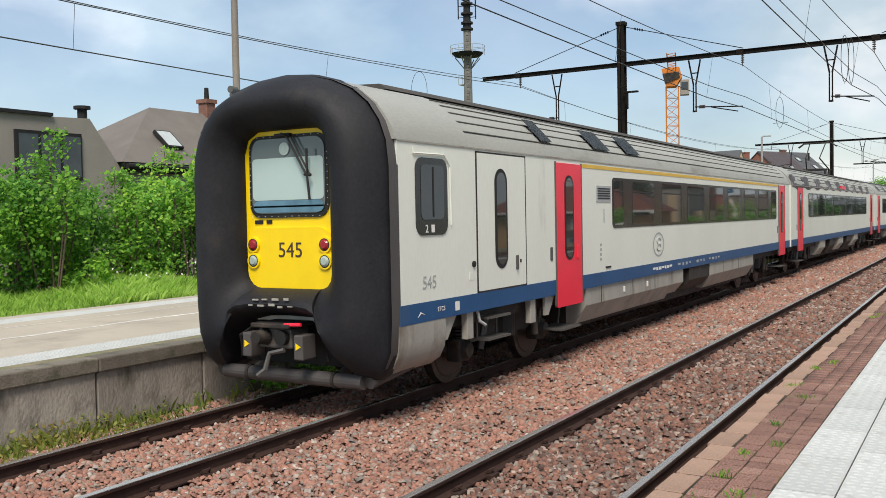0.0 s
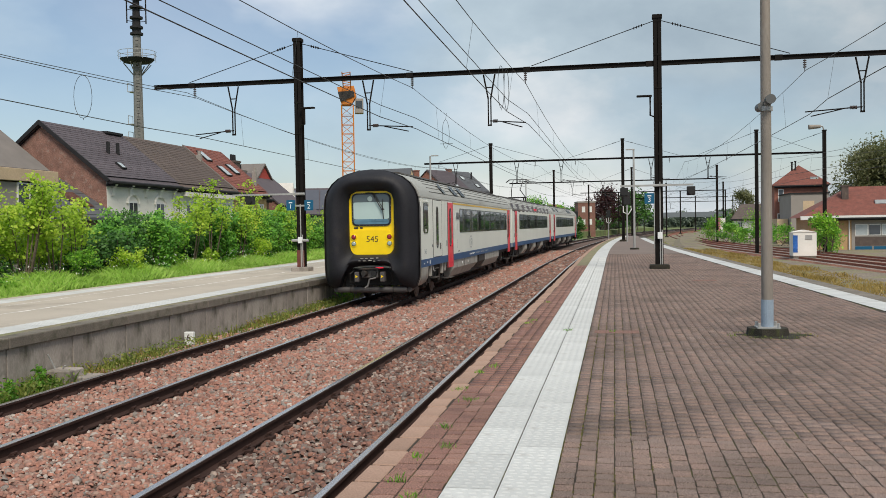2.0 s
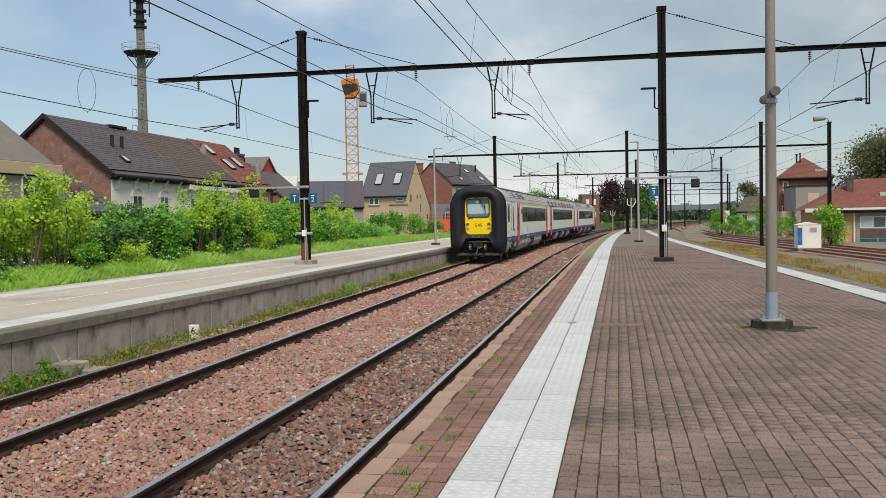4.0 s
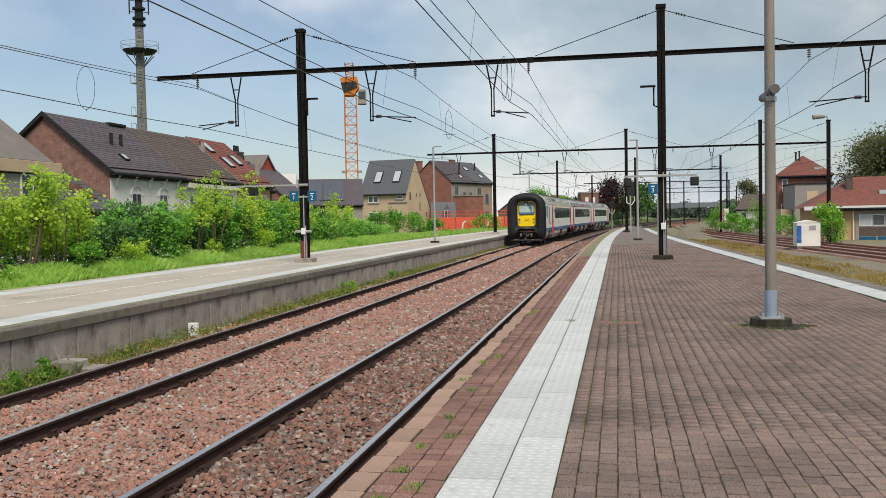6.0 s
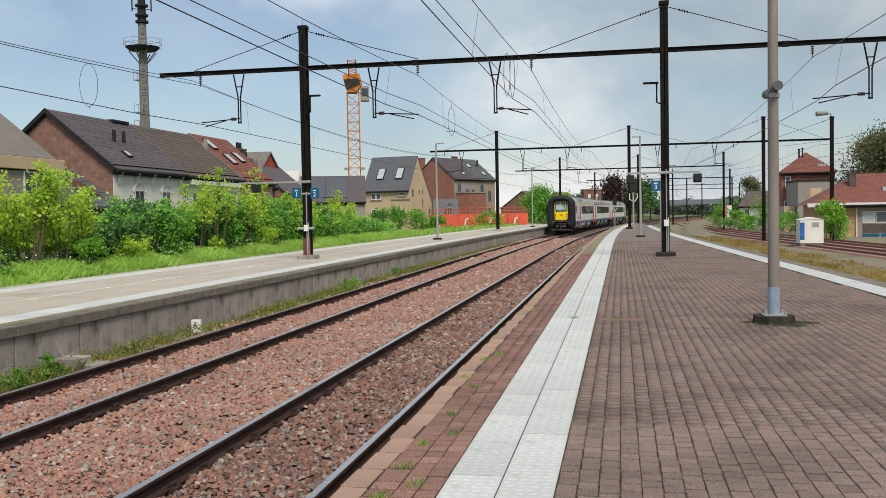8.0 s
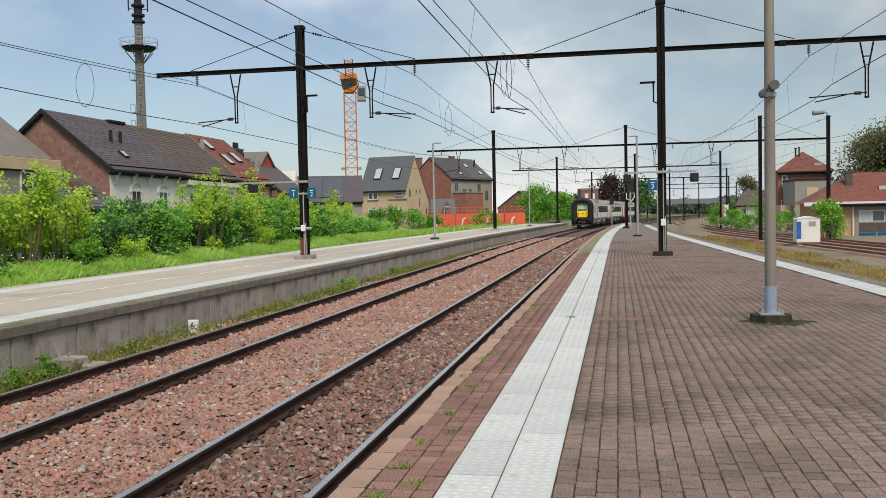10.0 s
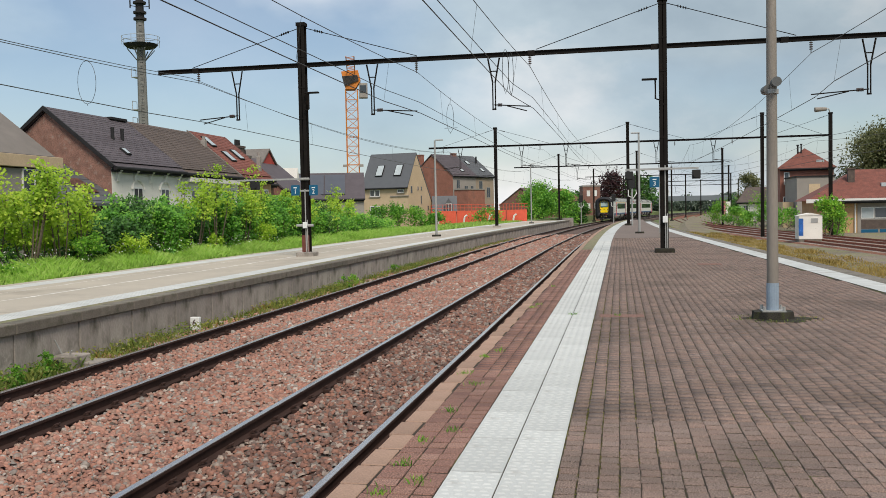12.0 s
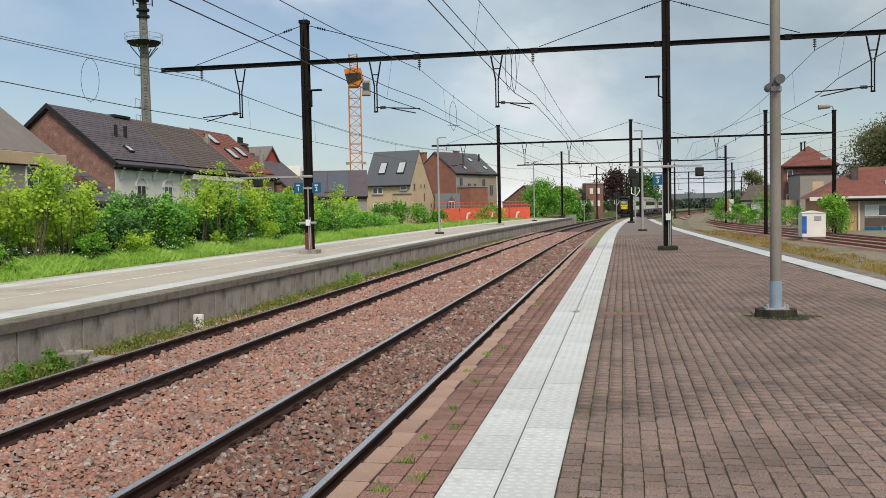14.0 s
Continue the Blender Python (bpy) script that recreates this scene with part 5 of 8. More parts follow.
# ---- lamps and signs ----
def sign_plate(parent, x, y, z, w, h, figure):
    bm = B()
    prism(bm, rrect(x - w / 2, x + w / 2, z - h / 2, z + h / 2, 0.02, 2), "y", y - 0.03, y)
    s = part("sign", bm, M_SIGNBLUE, parent, "blue track number sign")
    bm = B()
    prism(bm, rrect(x - w * 0.36, x + w * 0.36, z - h * 0.42, z + h * 0.42, 0.02, 2), "y", y - 0.034, y - 0.03)
    prism(bm, rrect(x - w * 0.33, x + w * 0.33, z - h * 0.39, z + h * 0.39, 0.02, 2), "y", y - 0.035, y - 0.034)
    part("border", bm, M_SIGNBLUE, s)
    bm = B()
    box(bm, x - w * 0.2, x + w * 0.2, y - 0.037, y - 0.03, z + h * 0.2, z + h * 0.3)
    part("word_bar", bm, M_SIGWHITE, s)
    letters("figure", figure, h * 0.62, M_SIGWHITE, s, Matrix.Translation((x, y - 0.038, z - h * 0.14)) @ FRONT_TEXT, "white figure")


def mast_fittings():
    g = thing("mast_lamp", "small black platform lamp on a bracket of the mast", "lamp", group="mast lamps")
    bm = B()
    box(bm, -10.95, -10.42, P1 - 0.35, P1 - 0.2, 6.44, 6.5, 0.015)
    part("lamp_head", bm, M_PORTAL, g)
    bm = B()
    pipe(bm, [(-10.8, P1 - 0.28, 6.44), (-10.8, P1 - 0.28, 5.9), (-10.98, P1 - 0.2, 5.85)], 0.03)
    part("bracket", bm, M_PORTAL, g)
    g = thing("mast_lamp", "small black platform lamp on a bracket of the mast", "lamp", group="mast lamps")
    bm = B()
    box(bm, 0.76, 1.26, P1 - 0.35, P1 - 0.2, 6.36, 6.42, 0.015)
    part("lamp_head", bm, M_PORTAL, g)
    bm = B()
    pipe(bm, [(1.2, P1 - 0.28, 6.36), (1.2, P1 - 0.28, 5.75), (1.36, P1 - 0.2, 5.7)], 0.03)
    part("bracket", bm, M_PORTAL, g)
    # loudspeaker and monitor bar on the platform masts
    for x0, x1, xm, boxes in ((0.2, 2.56, 1.46, (0.32, 2.48)), (-13.6, -11.2, -11.1, (-12.9,))):
        g = thing("monitor_bar", "grey bar on the mast carrying black monitors", "bar")
        bm = B()
        box(bm, x0, x1, P1 - 0.28, P1 - 0.2, 3.4, 3.46)
        rod(bm, (xm - 0.2, P1 - 0.16, 3.43), (xm + 0.2, P1 - 0.16, 3.43), 0.05)
        part("bar", bm, M_GALV, g)
        for bx in boxes:
            bm = B()
            box(bm, bx - 0.13, bx + 0.13, P1 - 0.45, P1 - 0.15, 3.08, 3.37, 0.02)
            part("monitor", bm, M_BLACK, g, "black monitor box")
            bm = B()
            rod(bm, (bx, P1 - 0.52, 3.22), (bx, P1 - 0.45, 3.22), 0.12, 16, 0.1)
            part("hood", bm, M_BLACK, g)
    g = thing("platform_sign", "pair of blue platform number signs on the mast", "sign")
    sign_plate(g, -11.42, P1 - 0.17, 3.03, 0.32, 0.37, "1")
    sign_plate(g, -10.74, P1 - 0.17, 3.02, 0.32, 0.37, "2")
    bm = B()
    box(bm, -11.6, -10.6, P1 - 0.17, P1 - 0.15, 2.98, 3.04)
    part("holder", bm, M_GALV, g)
    # painted foot, cable pipes and boxes on the masts
    for x, z, red in ((-11.1, PLAT_L, True), (1.46, PLAT_R, False)):
        g = thing("cable_box", "white cable box with pipes on the mast", "box", group="cable boxes")
        bm = B()
        rod(bm, (x + 0.03, P1 - 0.17, z + 0.15), (x + 0.03, P1 - 0.17, z + (2.4 if red else 2.9)), 0.022, 6)
        rod(bm, (x + 0.09, P1 - 0.17, z + 0.15), (x + 0.09, P1 - 0.17, z + 1.3), 0.018, 6)
        part("pipe", bm, M_GALV, g)
        bm = B()
        box(bm, x - 0.06, x + 0.1, P1 - 0.26, P1 - 0.17, z + 1.0, z + 1.22, 0.01)
        part("box", bm, M_SIGWHITE, g)
        if red:
            bm = B()
            box(bm, x - 0.135, x + 0.135, P1 - 0.154, P1 - 0.142, z + 0.15, z + 0.75)
            part("red_foot", bm, M_PORTALRED, g, "red primer at the foot")
            bm = B()
            rod(bm, (x - 0.3, P1 - 0.2, z + 1.1), (x + 0.32, P1 - 0.2, z + 1.1), 0.05, 8)
            part("clamp", bm, M_GALV, g)


M_SPEAKER = mat("speaker_grey", (0.1, 0.105, 0.105), 0.5, vary=0.15, scale=6)


def platform_lamp(x, y, base, height, material, arm=0.45, horn_z=None, horn_y=0.0, sleeve=True, label="tall tapered grey platform lamp post", r=0.077):
    g = thing("lamp_post", label, "lamp post", group="platform lamp posts")
    bm = B()
    rod(bm, (x, y, base + 0.1), (x, y, base + height), r, 16, r * 0.75)
    part("post", bm, material, g, smooth=True)
    bm = B()
    rod(bm, (x, y, base - 0.1), (x, y, base + 0.1), 0.3, 8, 0.27)
    part("footing", bm, M_MOSS, g, "mossy footing")
    if sleeve:
        bm = B()
        rod(bm, (x, y, base + 0.1), (x, y, base + 0.48), r * 1.05, 16)
        part("sleeve", bm, M_POSTBLUE, g, "blue-grey sleeve")
        bm = B()
        box(bm, x - 0.15, x + 0.15, y - 0.15, y + 0.15, base + 0.1, base + 0.115)
        for sx in (-0.125, 0.125):
            for sy in (-0.125, 0.125):
                rod(bm, (x + sx, y + sy, base + 0.1), (x + sx, y + sy, base + 0.17), 0.02, 6)
        part("base_plate", bm, M_GALV, g, "bolted base plate")
    if horn_z:
        for a, b in (((x - 0.05, y - 0.06, horn_z - 0.08), (x - 0.07, y + 0.12, horn_z - 0.08)), ((x + 0.035, y - 0.2, horn_z), (x + 0.03, y - 0.04, horn_z))):
            bm = B()
            rod(bm, a, b, 0.064, 18, 0.058)
            part("loudspeaker", bm, M_SPEAKER, g, "round grey loudspeaker", smooth=True)
        bm = B()
        rod(bm, (x, y, horn_z - 0.14), (x, y, horn_z - 0.08), r * 1.15, 16)
        part("clamp", bm, M_GALV, g)
    if arm:
        bm = B()
        box(bm, x - arm, x + 0.06, y - 0.08, y + 0.08, base + height - 0.02, base + height + 0.05, 0.015)
        part("lamp_head", bm, M_GALV, g)
    return g


mast_fittings()
platform_lamp(2.01, 12.85, PLAT_R, 6.2, M_POST, arm=0, horn_z=3.8)
platform_lamp(-11.6, 12.3, PLAT_L, 6.2, M_POST, arm=0, horn_z=4.55, label="tall grey lamp post with two round loudspeakers")
platform_lamp(1.12, 54.1, PLAT_R, 5.8, M_GALV, r=0.07, sleeve=False)
platform_lamp(-10.85, 53.7, PLAT_L, 5.75, M_GALV, r=0.07, arm=-0.5, sleeve=False)
platform_lamp(-9.25, 97.0, PLAT_L, 6.3, M_GALV, r=0.07, arm=-0.5, sleeve=False)
g = thing("platform_sign", "blue platform number sign on the mast", "sign")
sign_plate(g, 2.02, 54.9, 3.62, 0.56, 0.62, "3")
bm = B()
rod(bm, (2.3, 55, PLAT_R), (2.3, 55, 4.0), 0.035)
part("post", bm, M_GALV, g)


# ---- buildings and far things ----
M_BRICK = mat("red_brown_brick", (0.22, 0.11, 0.085), 0.9, vary=0.2, scale=1.5, bump=0.4, bump_scale=14, dirt=(0.2, 0.15, 0.12), dirt_at=0.55, dirt_scale=1.2, grain=0.25)
M_BRICKWARM = mat("warm_red_brick", (0.3, 0.125, 0.09), 0.9, vary=0.2, scale=1.2, bump=0.4, bump_scale=14, dirt=(0.2, 0.11, 0.09), dirt_at=0.55, dirt_scale=1.0, grain=0.2)
M_BRICK2 = mat("mottled_brick", (0.25, 0.135, 0.105), 0.9, vary=0.3, scale=2.5, bump=0.5, bump_scale=6, dirt=(0.33, 0.26, 0.22), dirt_at=0.54, dirt_scale=4.5, grain=0.5)
M_BEIGE = mat("beige_brick", (0.55, 0.42, 0.28), 0.9, vary=0.08, scale=0.8, bump=0.2, bump_scale=14, grain=0.1)
M_YBRICK = mat("yellow_brick", (0.48, 0.31, 0.16), 0.9, vary=0.12, scale=1, bump=0.2, bump_scale=14, grain=0.15)
M_PLASTER = mat("white_plaster", (0.78, 0.76, 0.71), 0.9, vary=0.1, scale=0.8, dirt=(0.42, 0.39, 0.34), dirt_at=0.6, dirt_scale=1.5)
M_GREYWALL = mat("grey_render", (0.3, 0.275, 0.25), 0.9, vary=0.08, scale=0.8)
M_CLADWARM = mat("warm_grey_brick", (0.33, 0.26, 0.2), 0.9, vary=0.12, scale=1.0, grain=0.15)
M_CLAD = mat("brown_cladding", (0.3, 0.275, 0.25), 0.8, vary=0.1, scale=1.5)
M_TILEDARK = mat("dark_roof_tile", (0.088, 0.072, 0.082), 0.7, vary=0.15, scale=1.5, dirt=(0.12, 0.1, 0.09), dirt_at=0.6, dirt_scale=2, obj_rand=0.12)
M_TILEBROWN = mat("brown_roof_tile", (0.1, 0.075, 0.065), 0.8, vary=0.25, scale=2.5, dirt=(0.15, 0.12, 0.09), dirt_at=0.55, dirt_scale=3, obj_rand=0.15)
M_TILERED = mat("red_roof_tile", (0.2, 0.066, 0.048), 0.8, vary=0.25, scale=2, bump=0.4, bump_scale=5, dirt=(0.11, 0.05, 0.04), dirt_at=0.52, dirt_scale=3.5, grain=0.35, obj_rand=0.15)
M_SIGNALRED = mat("red_gable", (0.42, 0.06, 0.045), 0.8, vary=0.1, scale=1.5)
M_BRICKPALE = mat("pale_pink_brick", (0.4, 0.28, 0.22), 0.9, vary=0.12, scale=1, grain=0.15)
M_PANEL = mat("solar_panel", (0.075, 0.08, 0.1), 0.35, vary=0.08, scale=1)
M_NEWSLATE = mat("new_slate", (0.1, 0.105, 0.115), 0.55, vary=0.06, scale=2.0, grain=0.05)
M_SLATE = mat("slate_roof", (0.095, 0.1, 0.11), 0.6, vary=0.1, scale=1.5, obj_rand=0.1)
M_GREYROOF = mat("grey_roof", (0.17, 0.15, 0.135), 0.7, vary=0.12, scale=1.5, obj_rand=0.1)
M_FRAME = mat("white_frame", (0.75, 0.75, 0.73), 0.5, vary=0.03)
M_PANE = mat("house_glass", (0.05, 0.06, 0.07), 0.06, vary=0.2, scale=1.5, spec=0.8)
M_SKYPANE = mat("skylight_glass", (0.45, 0.5, 0.52), 0.1, vary=0.1)
M_LEAD = mat("dark_gutter", (0.025, 0.025, 0.027), 0.7, spec=0.2, vary=0.2)
M_CRANE = mat("crane_orange", (0.6, 0.19, 0.02), 0.6, vary=0.1)
M_ORANGE = mat("red_mesh_hoarding", (0.68, 0.11, 0.06), 0.8, vary=0.15, scale=1.5, bump=0.2)
M_TOWER = mat("tower_concrete", (0.19, 0.19, 0.18), 0.85, vary=0.2, scale=1.5, dirt=(0.1, 0.1, 0.09), dirt_at=0.55, dirt_scale=0.8)
M_SIDEBED = mat("rusty_ballast", (0.2, 0.085, 0.055), 1.0, vary=0.3, scale=0.8, bump=1.0, bump_scale=12, dirt=(0.28, 0.18, 0.12), dirt_at=0.55, dirt_scale=1.5, grain=0.45)
M_FARGREY = mat("far_grey", (0.17, 0.19, 0.215), 0.9, vary=0.1)


def house(name, label, m, L, D, eave, ridge, wall, roof_m, windows=(), skylights=(), hip=0.0, hip_right=None, base=0.0, rows=True, over=0.25, wall_front=None, category="house", frame_m=None):
    """A pitched-roof house. Local: the facade runs along x at y = 0 and faces -y; the ridge runs along x at y = D / 2; z from base."""
    g = thing(name, label, category, m)
    bm = B()
    if hip:
        box(bm, 0, L, 0, D, base, eave)
    else:
        prism(bm, [(0, base), (D, base), (D, eave), (D / 2, ridge - 0.08), (0, eave)], "x", 0, L)
    part("wall", bm, wall, g)
    if wall_front:
        bm = B()
        box(bm, 0.0, L, -0.02, 0.0, base, eave)
        part("facade", bm, wall_front, g)
    t = 0.14
    sl = math.hypot(D / 2, ridge - eave)
    pitch = math.atan2(ridge - eave, D / 2)
    bm = B()
    o = over
    if hip:
        e = [(-o, -o, eave), (L + o, -o, eave), (L + o, D + o, eave), (-o, D + o, eave)]
        v = [bm.verts.new(p) for p in e]
        hr = hip if hip_right is None else hip_right
        r = [bm.verts.new((hip, D / 2, ridge)), bm.verts.new((L - hr, D / 2, ridge))] if L > hip + hr + 0.05 else [bm.verts.new((L / 2, D / 2, ridge))]
        a, b = r[0], r[-1]
        bm.faces.new((v[0], v[1], b, a) if a != b else (v[0], v[1], a))
        bm.faces.new((v[1], v[2], b))
        bm.faces.new((v[2], v[3], a, b) if a != b else (v[2], v[3], a))
        bm.faces.new((v[3], v[0], a))
        bm.faces.new(v[::-1])
        roof = part("roof", bm, roof_m, g)
    else:
        dz = o * math.tan(pitch)
        prism(bm, [(-o, eave - dz), (D / 2, ridge), (D + o, eave - dz), (D + o, eave - dz + t), (D / 2, ridge + t), (-o, eave - dz + t)], "x", -0.12, L + 0.12)
        roof = part("roof", bm, roof_m, g)
    if rows and not hip:
        # tile courses on the front slope
        n = int(sl / 0.19)
        bm = B()
        box(bm, -0.12, L + 0.12, -0.1, 0.1, 0, 0.014)
        me = mesh_of(bm, "tile_course", roof_m)
        for i in range(n):
            s = (i + 0.5) / n
            ob = same_mesh("tile_course", me, roof, Matrix.Translation((0, D / 2 * s - 0.02, eave + (ridge - eave) * s + t / math.cos(pitch))) @ Matrix.Rotation(pitch - 0.06, 4, "X"))
    bm = B()
    rod(bm, (-0.1, -o - 0.06, eave - 0.12), (L + 0.1, -o - 0.06, eave - 0.12), 0.09, 8)
    box(bm, -0.02, L + 0.02, -o, 0, eave - 0.3, eave - 0.18)
    part("gutter", bm, M_LEAD, g, "dark gutter")
    for x0, x1, z0, z1 in windows:
        bm = B()
        box(bm, x0 - 0.07, x1 + 0.07, -0.05, 0.0, z0 - 0.07, z1 + 0.07)
        w = part("window", bm, frame_m or M_FRAME, g, "dark framed window" if frame_m else "white framed window")
        n = 2 if x1 - x0 > 0.7 else 1
        for k in range(n):
            a = x0 + (x1 - x0) * k / n
            bm = B()
            box(bm, a + 0.03, a + (x1 - x0) / n - 0.03, -0.056, -0.05, z0 + 0.02, z1 - 0.02)
            part("pane", bm, M_PANE, w)
    for x, s, w, h in skylights:
        bm = B()
        box(bm, x - w / 2, x + w / 2, -h / 2, h / 2, 0, 0.12)
        k = part("skylight", bm, M_LEAD, roof, "roof window")
        k.matrix_basis = Matrix.Translation((0, D / 2 * s, eave + (ridge - eave) * s + t / math.cos(pitch))) @ Matrix.Rotation(pitch, 4, "X")
        bm = B()
        box(bm, x - w / 2 + 0.06, x + w / 2 - 0.06, -h / 2 + 0.06, h / 2 - 0.06, 0.12, 0.13)
        p = part("pane", bm, M_SKYPANE, k)
    return g


def chimney(parent, x, y, z0, z1, w=0.6, d=0.5, pots=2, m=None):
    bm = B()
    box(bm, x - w / 2, x + w / 2, y - d / 2, y + d / 2, z0, z1, 0.02)
    box(bm, x - w / 2 - 0.05, x + w / 2 + 0.05, y - d / 2 - 0.05, y + d / 2 + 0.05, z1 - 0.15, z1)
    c = part("chimney", bm, m or M_BRICK, parent, "brick chimney")
    for k in range(pots):
        bm = B()
        px = x + (k - (pots - 1) / 2) * 0.3
        rod(bm, (px, y, z1), (px, y, z1 + 0.45), 0.1, 10, 0.08)
        part("pot", bm, M_LEAD, c)


F = 90.0  # facade towards the railway
def left_street():
    # modern block with a large window
    g = thing("modern_house", "brown-grey modern house with a wide upper window", "house")
    bm = B()
    prism(bm, [(10.0, -1), (19.2, -1), (19.2, 3.9), (18.1, 5.35), (16.8, 5.3), (10.0, 5.5)], "x", -31, -23)
    part("wall", bm, M_CLAD, g)
    bm = B()
    box(bm, -23.0, -22.93, 15.6, 17.75, 3.5, 4.86)
    w = part("window", bm, M_LEAD, g, "dark framed wide window")
    for a in (15.7, 16.4, 17.1):
        bm = B()
        box(bm, -22.93, -22.92, a, a + 0.6, 3.6, 4.76)
        part("pane", bm, M_PANE, w)
    bm = B()
    box(bm, -23.02, -22.9, 9.9, 16.8, 5.3, 5.4)
    part("edge_trim", bm, M_LEAD, g)
    bm = B()
    rod(bm, (-25, 19.4, 4.5), (-25, 19.4, 5.9), 0.15, 10)
    rod(bm, (-25, 19.4, 5.9), (-25, 19.4, 6.0), 0.26, 10)
    part("flue", bm, M_LEAD, g, "black flue")
    # brown-roofed house with a timber dormer
    g = house("brown_roof_house", "house with a dark brown tiled roof, timber dormer and skylights", pose(-23, 19.3, 0, 0, 0, F), 10.9, 5.0, 4.1, 6.3, M_GREYWALL, M_GREYROOF, hip=3.3, hip_right=0.0,
              windows=[(3.2, 4.1, 2.4, 3.6), (7.4, 8.2, 2.4, 3.5), (9.2, 10.1, 2.4, 3.5)], skylights=[(4.9, 0.35, 0.8, 1.0), (8.5, 0.42, 0.8, 1.0), (9.9, 0.38, 0.75, 1.0), (2.5, 0.3, 0.7, 0.9)], base=-1.2)
    chimney(g, 6.1, 2.5, 5.4, 6.85, 0.45, 0.45, 1)
    bm = B()
    prism(bm, [(5.5, 3.9), (7.2, 3.9), (6.35, 5.35)], "y", 0.0, 1.6)
    d = part("dormer", bm, M_LEAD, g, "dark timber dormer")
    bm = B()
    box(bm, 6.05, 6.65, -0.03, 0.0, 4.05, 4.7)
    part("pane", bm, M_PANE, d)
    for a, b in (((5.35, -0.12, 3.85), (6.35, -0.12, 5.5)), ((7.35, -0.12, 3.85), (6.35, -0.12, 5.5))):
        bm = B()
        rod(bm, a, b, 0.06, 4)
        part("bargeboard", bm, M_CLAD, d)
    # grey roof behind
    house("grey_roof_house", "house with a plain grey roof behind the shrubs", pose(-25.2, 31.5, 0, 0, 0, F), 5.5, 5.6, 5.0, 7.2, M_GREYWALL, M_GREYROOF, base=-1.2, rows=False)
    # bay with flat parapet
    g = thing("flat_roof_bay", "grey flat-roofed bay with a window strip and beige parapet", "house")
    bm = B()
    box(bm, -27, -22.6, 29.2, 33.75, -1.2, 4.15)
    part("wall", bm, M_GREYWALL, g)
    bm = B()
    box(bm, -27, -22.45, 29.0, 33.9, 4.2, 4.68, 0.02)
    part("parapet", bm, M_BEIGE, g, "beige parapet")
    for a in (31.4, 32.15, 32.9):
        bm = B()
        box(bm, -22.6, -22.54, a, a + 0.7, 3.2, 4.15)
        w = part("window", bm, M_FRAME, g)
        bm = B()
        box(bm, -22.54, -22.53, a + 0.05, a + 0.65, 3.25, 4.1)
        part("pane", bm, M_PANE, w)
    # lean-to with slate roof
    g = thing("lean_to", "low annex with a sloping dark slate roof", "annex")
    bm = B()
    prism(bm, [(-22.8, -1.2), (-22.8, 2.75), (-26.3, 4.9), (-26.3, -1.2)], "y", 33.95, 38.85)
    part("wall", bm, M_BRICK2, g)
    bm = B()
    prism(bm, [(-22.55, 2.7), (-26.4, 5.07), (-26.4, 5.2), (-22.55, 2.83)], "y", 33.95, 38.85)
    roof = part("roof", bm, M_SLATE, g)
    for i in range(9):
        bm = B()
        x, z = -22.75 - i * 0.42, 2.98 + i * 0.258
        rod(bm, (x, 33.95, z - 0.02), (x, 38.85, z - 0.02), 0.02, 4)
        part("slate_course", bm, M_SLATE, roof)
    bm = B()
    vs = [bm.verts.new(p) for p in ((-23.3, 36.6, 3.35), (-23.3, 37.9, 3.35), (-24.4, 37.9, 4.03), (-24.4, 36.6, 4.03))]
    f = bm.faces.new(vs)
    bmesh.ops.solidify(bm, geom=[f], thickness=0.06)
    part("skylight", bm, M_BRICK, roof, "brown roof window")
    # terrace along the street
    g = house("terrace_house", "terrace house with brick gable, dark tiled roof and white facade", pose(-23.3, 38.9, 0, 0, 0, F), 6.9, 6.6, 4.62, 7.3, M_BRICK2, M_TILEDARK,
              windows=[(1.9, 2.7, 2.0, 3.6), (4.6, 5.4, 2.0, 3.6)], skylights=[(2.5, 0.22, 0.42, 0.5)], base=-1.2, wall_front=M_PLASTER)
    for x in (2.9, 3.8):
        bm = B()
        rod(bm, (x, 1.6, 5.8), (x, 1.6, 6.7), 0.09, 8)
        part("vent_pipe", bm, M_LEAD, g, "black vent pipe")
    bm = B()
    box(bm, 5.2, 6.8, 3.0, 3.6, 7.38, 7.52, 0.02)
    part("ridge_cap", bm, M_LEAD, g, "dark ridge cap")
    bm = B()
    prism(bm, [(-0.15, 4.5), (3.3, 7.3), (6.75, 4.5), (6.75, 4.68), (3.3, 7.52), (-0.3, 4.6)], "x", -0.22, -0.12)
    part("verge", bm, M_LEAD, g, "dark gable verge")
    for x in (0.35, 1.9, 3.4, 4.9, 6.4):
        bm = B()
        prism(bm, [(-0.3, 4.42), (0.0, 4.42), (0.0, 3.85), (-0.1, 3.9), (-0.14, 4.2)], "x", x, x + 0.18)
        part("bracket", bm, M_PLASTER, g, "white cornice bracket")
    for x in (1.9, 4.6):
        bm = B()
        pipe(bm, [(x + 0.4 + 0.55 * math.cos(w), -0.04, 3.55 + 0.45 * math.sin(w)) for w in [math.pi * i / 10 for i in range(11)]], 0.07, 6)
        part("window_arch", bm, M_PLASTER, g, "white arched moulding")
    g = house("terrace_house", "terrace house with weathered brown tiles and white facade", pose(-23.3, 45.85, 0, 0, 0, F), 7.4, 6.6, 4.58, 7.28, M_BRICK2, M_TILEBROWN,
              windows=[(1.0, 1.7, 2.0, 3.6), (3.6, 4.4, 2.0, 3.6), (6.0, 6.7, 2.0, 3.6)], base=-1.2, wall_front=M_PLASTER)
    bm = B()
